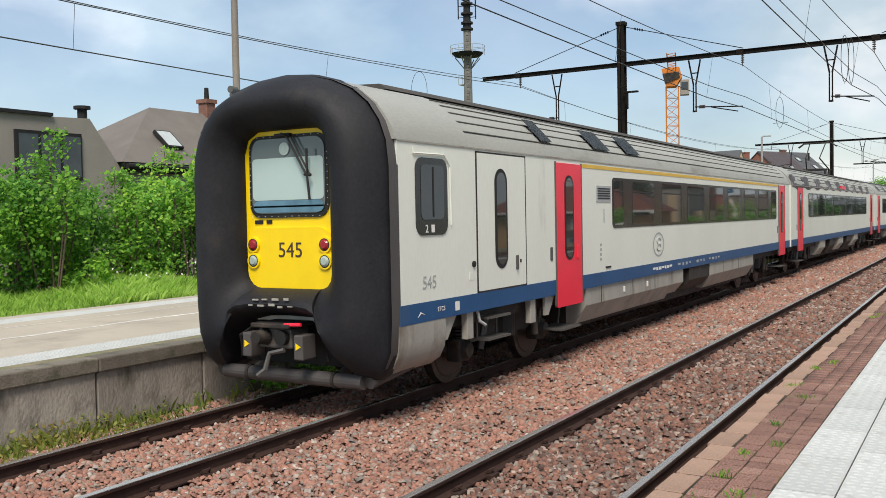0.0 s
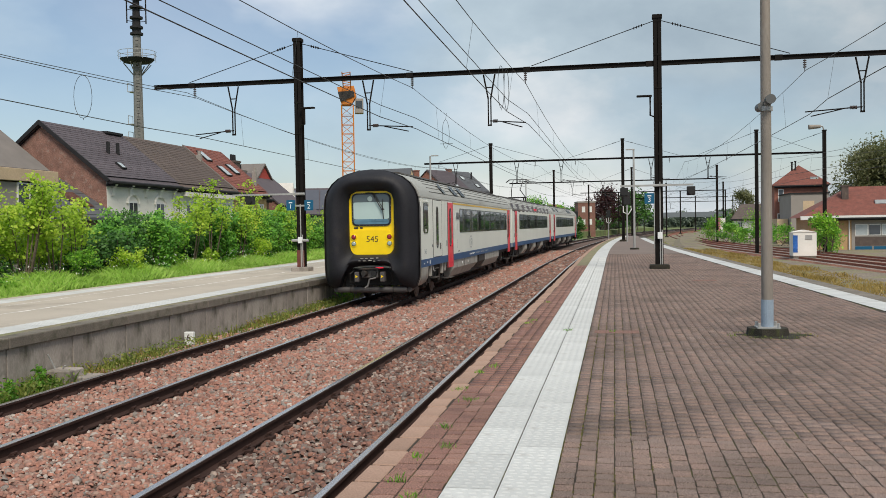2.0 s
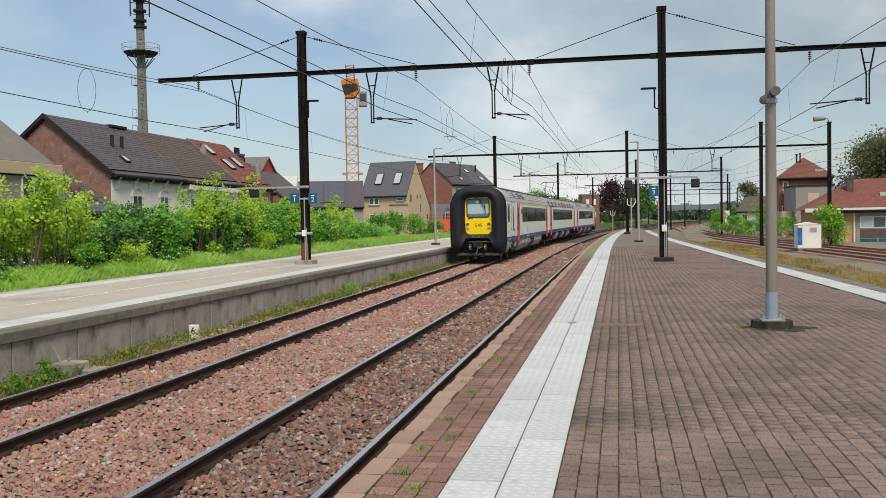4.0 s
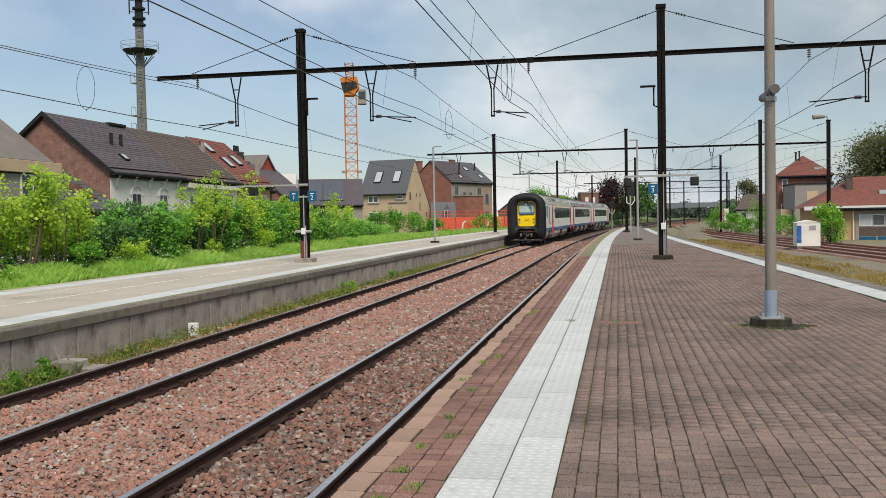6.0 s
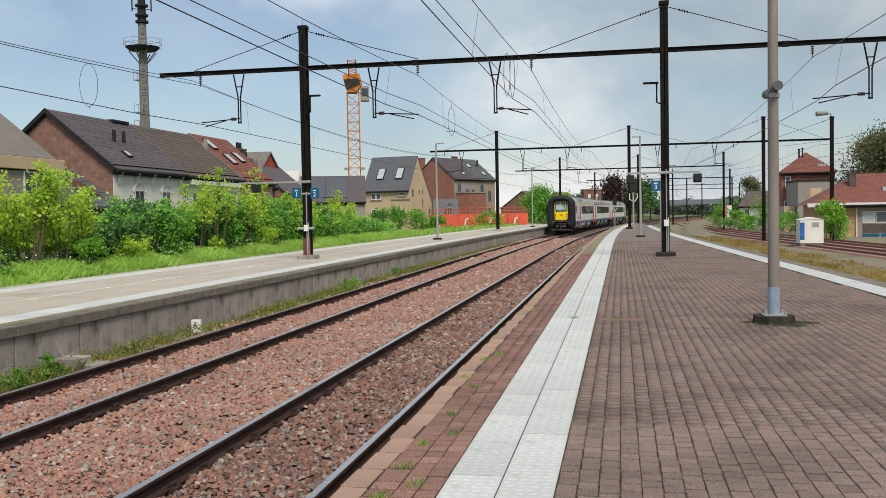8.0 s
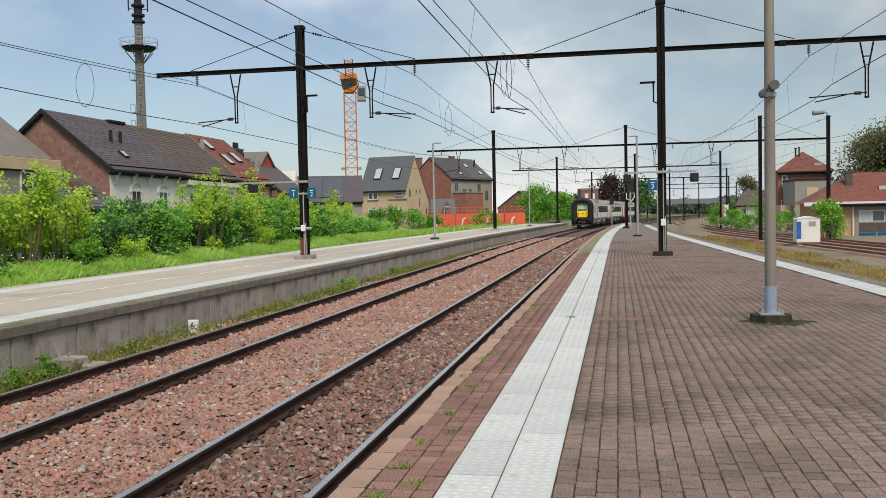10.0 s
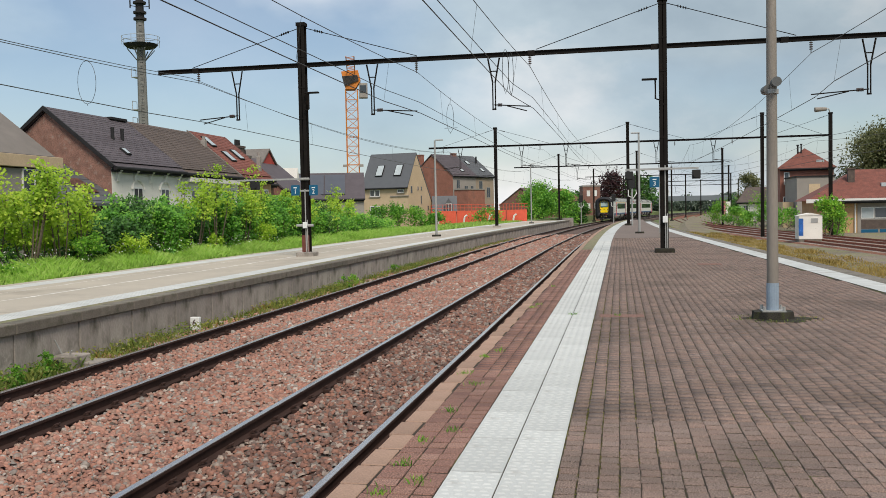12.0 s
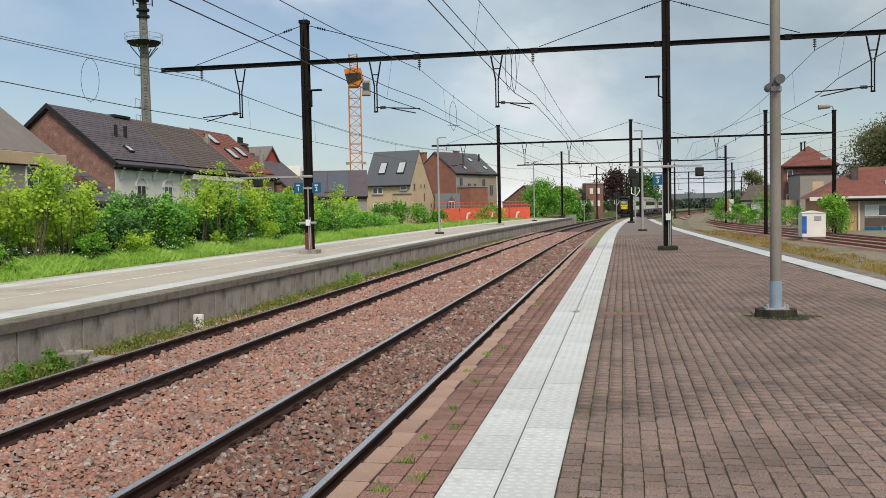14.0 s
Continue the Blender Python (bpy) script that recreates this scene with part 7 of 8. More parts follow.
def side_track(points, label):
    """A track through a few plan points, smoothly joined."""
    pts = [Vector(p) for p in points]
    fine = []
    for i in range(len(pts) - 1):
        a, b, c, d = pts[max(i - 1, 0)], pts[i], pts[i + 1], pts[min(i + 2, len(pts) - 1)]
        for k in range(6):
            t = k / 6
            fine.append(0.5 * (2 * b + (c - a) * t + (2 * a - 5 * b + 4 * c - d) * t * t + (3 * b - a - 3 * c + d) * t ** 3))
    fine.append(pts[-1])
    g = thing("track", label, "railway track", kind="structure")
    z = -0.35
    nrm = []
    for i in range(len(fine)):
        d = (fine[min(i + 1, len(fine) - 1)] - fine[max(i - 1, 0)]).normalized()
        nrm.append(Vector((d.y, -d.x)))
    def strip(name, offs, prof, m, lab):
        bm = B()
        rings = [[bm.verts.new((p.x + n.x * (offs + u), p.y + n.y * (offs + u), z + v)) for u, v in prof] for p, n in zip(fine, nrm)]
        k = len(prof)
        for P, Q in zip(rings, rings[1:]):
            for i in range(k):
                j = (i + 1) % k
                bm.faces.new((P[i], P[j], Q[j], Q[i]))
        return part(name, bm, m, g, lab)
    strip("ballast", 0, [(-1.7, -0.28), (-1.3, -0.14), (1.3, -0.14), (1.7, -0.28)], M_SIDEBED, "rusty brown ballast")
    for s in (-0.753, 0.753):
        strip("rail", s, [(-0.05, -0.16), (-0.036, 0), (0.036, 0), (0.05, -0.16)], M_RUSTRED, "red rusty rail")
        strip("running_surface", s, [(-0.02, -0.002), (-0.02, 0.004), (0.02, 0.004), (0.02, -0.002)], M_RUSTRED, "worn rail top")
    bm = B()
    box(bm, -1.25, 1.25, -0.12, 0.12, z - 0.3, z - 0.125)
    me = mesh_of(bm, "sleeper", M_CONC)
    acc = 0.0
    for i in range(len(fine) - 1):
        seg = (fine[i + 1] - fine[i]).length
        while acc < seg:
            p = fine[i].lerp(fine[i + 1], acc / seg)
            if p.y < 110:
                same_mesh("sleeper", me, g, pose(p.x, p.y, 0, 0, 0, -math.degrees(math.atan2(nrm[i].y, nrm[i].x)) * -1))
            acc += 0.65
        acc -= seg


left_street()
radio_tower()
tower_crane()
right_side()
side_track([(19.0, 260), (12.2, 200), (10.3, 140), (10.6, 105), (12.0, 84), (13.35, 67), (14.5, 53.7), (16.5, 30), (18, 5)], "rusty side track curving away beyond the platform")
side_track([(24.0, 280), (15.5, 210), (12.6, 150), (13.2, 110), (14.9, 86), (16.8, 64), (18.5, 50), (21, 20), (22, 5)], "second rusty side track beyond the platform")


def signal_post(x, y, base, top, label="tall railway signal with a black lamp board", face=1):
    g = thing("signal", label, "signal", group="railway signals")
    bm = B()
    rod(bm, (x, y, base), (x, y, top), 0.07, 8)
    part("post", bm, M_GALV, g)
    bm = B()
    box(bm, x - 0.28, x + 0.28, y - 0.12, y + 0.02, top - 0.9, top + 0.1, 0.03)
    hd = part("lamp_board", bm, M_BLACK, g)
    bm = B()
    pipe(bm, [(x - 0.3, y, top - 1.0), (x - 0.3, y, top - 1.5), (x + 0.1, y, top - 1.7), (x + 0.35, y, top - 1.3), (x + 0.3, y, top - 1.0)], 0.05, 6)
    part("frame", bm, M_FRAME, g, "white frame")
    return g


signal_post(-3.9 - 2.1 + 0.6, 131, -0.3, 3.9)
signal_post(-2.0 + off(128) - 1.9, 128, -0.3, 3.9)
signal_post(1.0, 76.0, PLAT_R, 4.6)
signal_post(3.9, 82.0, -0.5, 4.6)
# road bridge far beyond
g = thing("road_bridge", "far grey concrete road bridge over the tracks", "bridge")
bm = B()
box(bm, -10, 160, 452, 460, 4.6, 6.0)
part("deck", bm, M_FARGREY, g)
for x in (20, 45, 62, 80, 100):
    bm = B()
    box(bm, x, x + 1.6, 454, 458, -1, 4.6)
    part("pier", bm, M_FARGREY, g)
bm = B()
box(bm, -10, 160, 452, 452.1, 6.0, 7.0)
part("railing", bm, M_FARGREY, g)
g = thing("brick_signal_house", "small red brick building beside the line", "building", pose(-7.5, 192, 0, 0, 0, 10))
bm = B()
box(bm, 0, 3.6, 0, 5, -1, 6.6)
part("wall", bm, M_BRICK, g)
bm = B()
box(bm, -0.1, 3.7, -0.1, 5.1, 6.6, 6.9)
part("roof_edge", bm, M_GREYWALL, g)
for x, z in ((0.8, 4.6), (2.2, 4.6), (0.8, 2), (2.2, 2)):
    bm = B()
    box(bm, x, x + 0.7, -0.03, 0, z, z + 1.2)
    part("window", bm, M_FRAME, g)


# ---- plants ----
def leaf_mat(name, stops, through=0.5, rough=0.6):
    m = bpy.data.materials.new(name)
    m.use_nodes = True
    n, l = m.node_tree.nodes, m.node_tree.links
    b, out = n["Principled BSDF"], n["Material Output"]
    b.inputs["Roughness"].default_value = rough
    geo = n.new("ShaderNodeNewGeometry")
    cr = n.new("ShaderNodeValToRGB")
    while len(cr.color_ramp.elements) < len(stops):
        cr.color_ramp.elements.new(0.5)
    for e, (p, c) in zip(cr.color_ramp.elements, stops):
        e.position, e.color = p, (*c, 1)
    noise_ = n.new("ShaderNodeTexNoise")
    noise_.inputs["Scale"].default_value = 0.7
    l.new(geo.outputs["Position"], noise_.inputs["Vector"])
    mx = n.new("ShaderNodeMath")
    mx.operation = "MULTIPLY_ADD"
    l.new(geo.outputs["Random Per Island"], mx.inputs[0])
    mx.inputs[1].default_value = 0.6
    sub = n.new("ShaderNodeMath")
    sub.operation = "MULTIPLY_ADD"
    l.new(noise_.outputs[0], sub.inputs[0])
    sub.inputs[1].default_value, sub.inputs[2].default_value = 1.2, -0.4
    l.new(sub.outputs[0], mx.inputs[2])
    l.new(mx.outputs[0], cr.inputs[0])
    l.new(cr.outputs[0], b.inputs["Base Color"])
    tr = n.new("ShaderNodeBsdfTranslucent")
    l.new(cr.outputs[0], tr.inputs[0])
    mix = n.new("ShaderNodeMixShader")
    mix.inputs[0].default_value = through
    l.new(b.outputs[0], mix.inputs[1])
    l.new(tr.outputs[0], mix.inputs[2])
    l.new(mix.outputs[0], out.inputs[0])
    return m


M_LEAF = leaf_mat("fresh_leaves", [(0, (0.0673, 0.179, 0.0234)), (0.35, (0.135, 0.337, 0.039)), (0.65, (0.269, 0.548, 0.0585)), (1, (0.561, 0.8, 0.0975))])
M_LEAFDARK = leaf_mat("dark_leaves", through=0.25, stops=[(0, (0.025, 0.075, 0.016)), (0.4, (0.05, 0.15, 0.025)), (0.75, (0.1, 0.26, 0.04)), (1, (0.22, 0.42, 0.065))])
M_LEAFMID = leaf_mat("mid_green_leaves", through=0.4, stops=[(0, (0.055, 0.17, 0.025)), (0.4, (0.13, 0.36, 0.045)), (0.7, (0.26, 0.56, 0.065)), (1, (0.52, 0.74, 0.13))])
M_LEAFYEL = leaf_mat("yellow_green_leaves", [(0, (0.24, 0.4, 0.03)), (0.5, (0.42, 0.62, 0.055)), (1, (0.66, 0.78, 0.1))])
# Distance haze is painted into these greyed leaf colours.
M_LEAFFAR = leaf_mat("haze_tinted_leaves", [(0, (0.07, 0.1, 0.075)), (0.5, (0.11, 0.15, 0.11)), (1, (0.16, 0.2, 0.14))], through=0.2)
M_COPPER = leaf_mat("copper_leaves", [(0, (0.04, 0.015, 0.02)), (0.6, (0.08, 0.03, 0.035)), (1, (0.12, 0.06, 0.05))])
M_BLOSSOM = leaf_mat("pale_leaves", [(0, (0.08, 0.1, 0.04)), (0.6, (0.19, 0.2, 0.08)), (1, (0.36, 0.36, 0.22))])
M_GRASS = leaf_mat("lush_grass", [(0, (0.26, 0.46, 0.07)), (0.5, (0.46, 0.72, 0.13)), (1, (0.68, 0.84, 0.28))])
M_DRYGRASS = leaf_mat("dry_grass", [(0, (0.23, 0.171, 0.045)), (0.5, (0.46, 0.33, 0.1)), (1, (0.58, 0.44, 0.17))])
M_WEED = leaf_mat("trackside_weeds", [(0, (0.11, 0.2, 0.04)), (0.5, (0.26, 0.33, 0.07)), (0.8, (0.42, 0.4, 0.1)), (1, (0.45, 0.17, 0.09))])
M_MOSSJOINT = leaf_mat("joint_moss", [(0, (0.08, 0.075, 0.02)), (0.6, (0.15, 0.14, 0.03)), (1, (0.22, 0.22, 0.05))], through=0.1, rough=0.9)
M_BARK = mat("bark", (0.13, 0.1, 0.075), 0.95, vary=0.3, scale=6, bump=0.6)
RNG = np.random.default_rng(21)


def quads_object(name, v, material, parent=None, label="", kind=""):
    """v: n x 4 x 3 corner points, each four a leaf or blade of its own."""
    n = len(v)
    me = bpy.data.meshes.new(name)
    me.vertices.add(n * 4)
    me.vertices.foreach_set("co", np.ascontiguousarray(v, dtype=np.float32).reshape(-1))
    me.loops.add(n * 4)
    me.loops.foreach_set("vertex_index", np.arange(n * 4, dtype=np.int32))
    me.polygons.add(n)
    me.polygons.foreach_set("loop_start", np.arange(n, dtype=np.int32) * 4)
    me.update(calc_edges=True)
    me.materials.append(material)
    ob = new(name, me)
    if parent:
        ob.parent = parent
    return tagged(ob, label, kind=kind)


def leaves_at(p, size):
    n = len(p)
    a = RNG.normal(size=(n, 3))
    a /= np.linalg.norm(a, axis=1)[:, None]
    b = np.cross(a, RNG.normal(size=(n, 3)))
    b /= np.linalg.norm(b, axis=1)[:, None]
    b[:, 2] *= 0.6
    s = (size * RNG.uniform(0.6, 1.3, n))[:, None]
    return np.stack([p - a * s * 0.5, p + b * s * 0.35, p + a * s * 0.6, p - b * s * 0.35], 1)


def shrub_at(x, y, z, w, h, leaf, count, material, name="shrub", label="dense green shrub on the bank", category="shrub", clumps=26, stems=5, low=0.25, group="", bare=0.0, sprig=True):
    g = thing(name, label, category, pose(x, y, z), group=group)
    c = []
    for k in range(clumps):
        a, r = RNG.uniform(0, 6.28), math.sqrt(RNG.uniform(0, 1)) * w * 0.5
        zz = h * (low + (1 - low) * RNG.uniform(0, 1) ** 0.8)
        r *= 1.0 - 0.55 * max(0, zz / h - 0.5) * 2
        c.append((r * math.cos(a), r * math.sin(a), zz * (0.86 if r > w * 0.35 else 0.97), RNG.uniform(0.16, 0.3) * min(w, h) * 0.75))
    c = np.array(c)
    idx = RNG.integers(0, clumps, count)
    p = c[idx, :3] + RNG.normal(size=(count, 3)) * c[idx, 3:4] * np.array([0.62, 0.62, 0.5])
    if sprig:
        m = count // 7
        k = RNG.integers(0, clumps, m)
        top = c[k, :3].copy()
        top[:, 2] += RNG.uniform(0, 0.28, m) * h * 0.7
        top[:, :2] += RNG.normal(size=(m, 2)) * 0.07
        p = np.concatenate([p, top])
    p[:, 2] = np.maximum(p[:, 2], 0.05)
    quads_object("crown", leaves_at(p, leaf), material, g)
    bm = B()
    for k in range(stems):
        q = c[RNG.integers(0, clumps)]
        b0 = Vector((RNG.normal() * w * 0.1, RNG.normal() * w * 0.1, -0.1))
        e = Vector((q[0], q[1], q[2]))
        mid = b0.lerp(e, 0.5) + Vector((RNG.normal() * 0.1, RNG.normal() * 0.1, 0.1))
        rr = 0.014 * h
        rod(bm, b0, mid, rr, 5, rr * 0.7)
        rod(bm, mid, e, rr * 0.7, 5, rr * 0.25)
        for _ in range(3):
            q2 = c[RNG.integers(0, clumps)]
            rod(bm, mid, Vector(q2[:3]).lerp(e, 0.3), rr * 0.45, 4, rr * 0.15)
        if name == "weed":
            part("trunk", bm, M_BARK, g, "thin brown stem")
            bm = B()
    if name == "weed":
        bm.free()
    else:
        part("trunk", bm, M_BARK, g, "thin brown stems")
    return g


def blades(xy, z, height, width):
    n = len(xy)
    a = RNG.uniform(0, 6.28, n)
    d = np.stack([np.cos(a), np.sin(a), np.zeros(n)], 1)
    lean = RNG.normal(size=(n, 3)) * np.array([0.35, 0.35, 0])
    h = (height * RNG.uniform(0.4, 1.2, n))[:, None]
    base = np.concatenate([xy, np.asarray(z).reshape(-1, 1)], 1)
    up = np.array([[0, 0, 1.0]])
    w = d * width
    return np.stack([base - w, base + w, base + w * 0.3 + (up + lean * 0.55) * h * 0.65 + 0, base + (up + lean) * h], 1)


def maple(x, y, z, w, h, count, material, label, name="shrub", category="shrub", group="", stems=9, leaf=0.1, low=0.2, spread=0.17):
    """A many-stemmed young maple: stems lean outward and carry twigs, each twig ends in a loose tuft of leaves."""
    g = thing(name, label, category, pose(x, y, z), group=group)
    tufts = []
    for k in range(stems):
        a = RNG.uniform(0, 6.28)
        r = math.sqrt(RNG.uniform(0.02, 1)) * w * 0.5
        top = h * RNG.uniform(0.72, 1.0) * (1 - 0.25 * (r / (w * 0.5)) ** 2)
        b0 = np.array([0.2 * r * math.cos(a), 0.2 * r * math.sin(a), -0.1])
        e = np.array([r * math.cos(a), r * math.sin(a), top])
        mid = b0 + (e - b0) * 0.5 + np.array([0.12 * math.cos(a + 1), 0.12 * math.sin(a + 1), 0.08 * h])
        bm = B()
        rr = 0.006 * h + 0.004
        rod(bm, b0, mid, rr, 5, rr * 0.75)
        rod(bm, mid, e, rr * 0.75, 5, rr * 0.25)
        n = int(5 + h * 2.2)
        for i in range(n):
            f = low + (1 - low) * (i + RNG.uniform(0, 1)) / n
            p = b0 + (mid - b0) * f * 2 if f < 0.5 else mid + (e - mid) * (f * 2 - 1)
            q = RNG.uniform(0, 6.28)
            ln = RNG.uniform(0.15, 0.5) * w * 0.5 * (1.15 - 0.75 * f)
            t = p + np.array([ln * math.cos(q), ln * math.sin(q), 0.35 * ln])
            rod(bm, p, t, rr * 0.35, 4, rr * 0.12, caps=False)
            tufts.append((*t, RNG.uniform(0.6, 1.25)))
        tufts.append((*e, 0.7))
        part("stem", bm, M_BARK, g)
    c = np.array(tufts)
    idx = RNG.integers(0, len(c), count)
    p = c[idx, :3] + RNG.normal(size=(count, 3)) * c[idx, 3:4] * np.array([spread, spread, spread * 0.5])
    p[:, 2] = np.maximum(p[:, 2], 0.05)
    up = np.array([0.3, -0.45, 0.8]) + RNG.normal(size=(count, 3)) * 0.55
    up /= np.linalg.norm(up, axis=1)[:, None]
    a = np.cross(up, RNG.normal(size=(count, 3)))
    a /= np.linalg.norm(a, axis=1)[:, None]
    b = np.cross(up, a)
    s = (leaf * RNG.uniform(0.55, 1.3, count))[:, None]
    quads_object("crown", np.stack([p - a * s * 0.5, p + b * s * 0.42 - a * s * 0.05, p + a * s * 0.6, p - b * s * 0.42 - a * s * 0.05], 1), material, g)
    return g


def ground_z(x):
    xs = [-28, -21, -17.5, -14.3]
    return np.interp(x, xs, [-1.2, 0.1, 0.62, 0.6])


# height of the hedge's top over the rails along the bank
HEDGE_Y = [9, 11.2, 11.9, 12.5, 13.3, 14.1, 14.7, 15.7, 17, 20, 22.4, 23.2, 24.2, 25.3, 26.1, 27.2, 28, 29, 30, 31, 33, 34.5, 36, 39, 41.3, 43.5, 46, 50.5]
HEDGE_Z = [3.8, 3.9, 4.1, 3.6, 3.4, 3.7, 3.4, 4.2, 4.0, 3.8, 3.7, 3.9, 3.6, 3.3, 2.5, 2.1, 2.3, 3.0, 3.45, 2.9, 3.0, 3.1, 3.2, 3.3, 3.3, 3.2, 2.9, 2.6]


def bank():
    GROUP = "shrubs on the left bank"
    y = 8.4
    k = 0
    while y < 50.5:
        x = -17.0 + RNG.uniform(-0.5, 0.45)
        h = float(np.interp(y, HEDGE_Y, HEDGE_Z)) - 0.5 + RNG.uniform(-0.12, 0.12)
        if 17.2 < y < 26.3:
            mt, n, lab = M_LEAFYEL, 3000 if y < 21.5 else 1900, "airy yellow-green young maple on the bank"
        elif 26.3 <= y < 28.3:
            mt, n, lab = M_LEAFDARK, 3400, "low dark green shrub on the bank"
        elif y < 17.3:
            mt, n, lab = (M_LEAF, M_LEAFMID)[k % 2], 4200, "leafy green maple shrub with paler tips on the bank"
        else:
            mt, n, lab = (M_LEAFMID, M_LEAFDARK, M_LEAFMID, M_LEAF)[k % 4], 4200, "dense mid-green maple shrub on the bank"
        maple(x, y, 0.5, 1.7, h, n, mt, lab, group=GROUP, stems=6 if mt is M_LEAFYEL else 11, low=0.35 if mt is M_LEAFYEL else 0.12, leaf=0.095 if mt is M_LEAFYEL else 0.1 if y > 17 else 0.085)
        y += 1.15 if mt is M_LEAFYEL else 0.95
        k += 1
    # slender saplings that stand above the hedge
    for y, x, h in ((22.9, -16.4, 4.0), (24.4, -16.3, 3.5), (25.6, -16.5, 3.1), (33.0, -16.3, 3.8), (34.6, -16.2, 4.0), (37.6, -16.3, 3.9), (39.1, -16.2, 4.2), (42.6, -16.3, 3.4), (45.2, -16.3, 3.0), (53.3, -17.0, 3.8), (50.9, -16.8, 3.0), (56.0, -17.2, 2.8), (15.7, -16.3, 3.9), (11.9, -16.4, 3.7), (18.5, -16.3, 3.8)):
        maple(x, y, 0.55, 1.6, h, 1000, M_LEAFYEL if y > 20 else M_LEAF, "slender yellow-green sapling above the hedge", name="sapling", category="sapling", group="saplings on the bank", stems=4, low=0.45, leaf=0.105)
    # a second line behind and low growth in front
    for i in range(16):
        y = 8 + i * 2.6 + RNG.uniform(-0.6, 0.6)
        shrub_at(-19.6 + RNG.uniform(-0.6, 0.6), y, 0.2, 2.8, (1.9 if 21 < y < 42 else 2.7) + RNG.uniform(-0.4, 0.4), 0.13, 1800, M_LEAFDARK, label="dark green shrub behind the bank", group=GROUP, clumps=26)
    for y, x in ((24.5, -15.6), (27.5, -15.7), (16.0, -15.8), (33, -15.6), (12.5, -15.9), (38.5, -15.5), (20.5, -15.9)):
        shrub_at(x, y, 0.58, 1.3, 0.85 + RNG.uniform(-0.1, 0.3), 0.09, 900, M_LEAF if y < 25 else M_LEAFYEL, label="low green undergrowth at the edge of the grass", group=GROUP, clumps=14, stems=2, low=0.05)
    for y, x, h in ((51.5, -17.3, 2.3), (54.5, -17.4, 2.2), (57.5, -17.5, 2.0), (61, -17.5, 1.7), (65, -17.3, 1.3)):
        maple(x, y, 0.5, 2.6, h, 2400, M_LEAFMID, "green shrub further along the bank", group=GROUP, stems=9, low=0.1, leaf=0.12, spread=0.22)
    for x, y, h, w in ((-26.5, 99, 3.2, 3.4), (-24.6, 100, 3.6, 2.6), (-22.6, 101, 3.1, 3.2), (-20.6, 102, 2.5, 3), (-15.6, 108, 2.8, 4.5)):
        shrub_at(x, y, -0.6, w, h, 0.22, 1600, M_LEAFMID, label="green bush in front of the houses", group="bushes by the houses", clumps=22)
    # grass
    n = 100000
    y = 6 + 64 * RNG.uniform(0, 1, n) ** 1.4
    x = -14.32 - 2.4 * RNG.uniform(0, 1, n) ** 1.2
    tall = 0.16 + 0.22 * np.clip((-14.4 - x) / 1.2, 0, 1) + 0.1 * np.sin(y * 1.3 + x)
    quads_object("bank_grass", blades(np.stack([x, y], 1), ground_z(x) - 0.02, np.maximum(tall, 0.1), 0.011), M_GRASS, label="lush bright green grass on the bank", kind="stuff")
    n = 14000
    y = 60 + 60 * RNG.uniform(0, 1, n)
    x = -14.4 - 5 * RNG.uniform(0, 1, n)
    quads_object("far_bank_grass", blades(np.stack([x + np.array([off(q) for q in y]), y], 1), 0.55 * np.ones(n), 0.3 * np.ones(n), 0.05), M_GRASS, label="green grass further along the bank", kind="stuff")
    # cow parsley heads
    n = 500
    y = RNG.uniform(12, 40, n)
    x = RNG.uniform(-16.2, -15.2, n)
    quads_object("white_blossom", leaves_at(np.stack([x, y, 0.62 + RNG.uniform(0.3, 0.75, n)], 1), 0.05), M_FRAME, label="small white wildflower heads in the grass", kind="stuff")


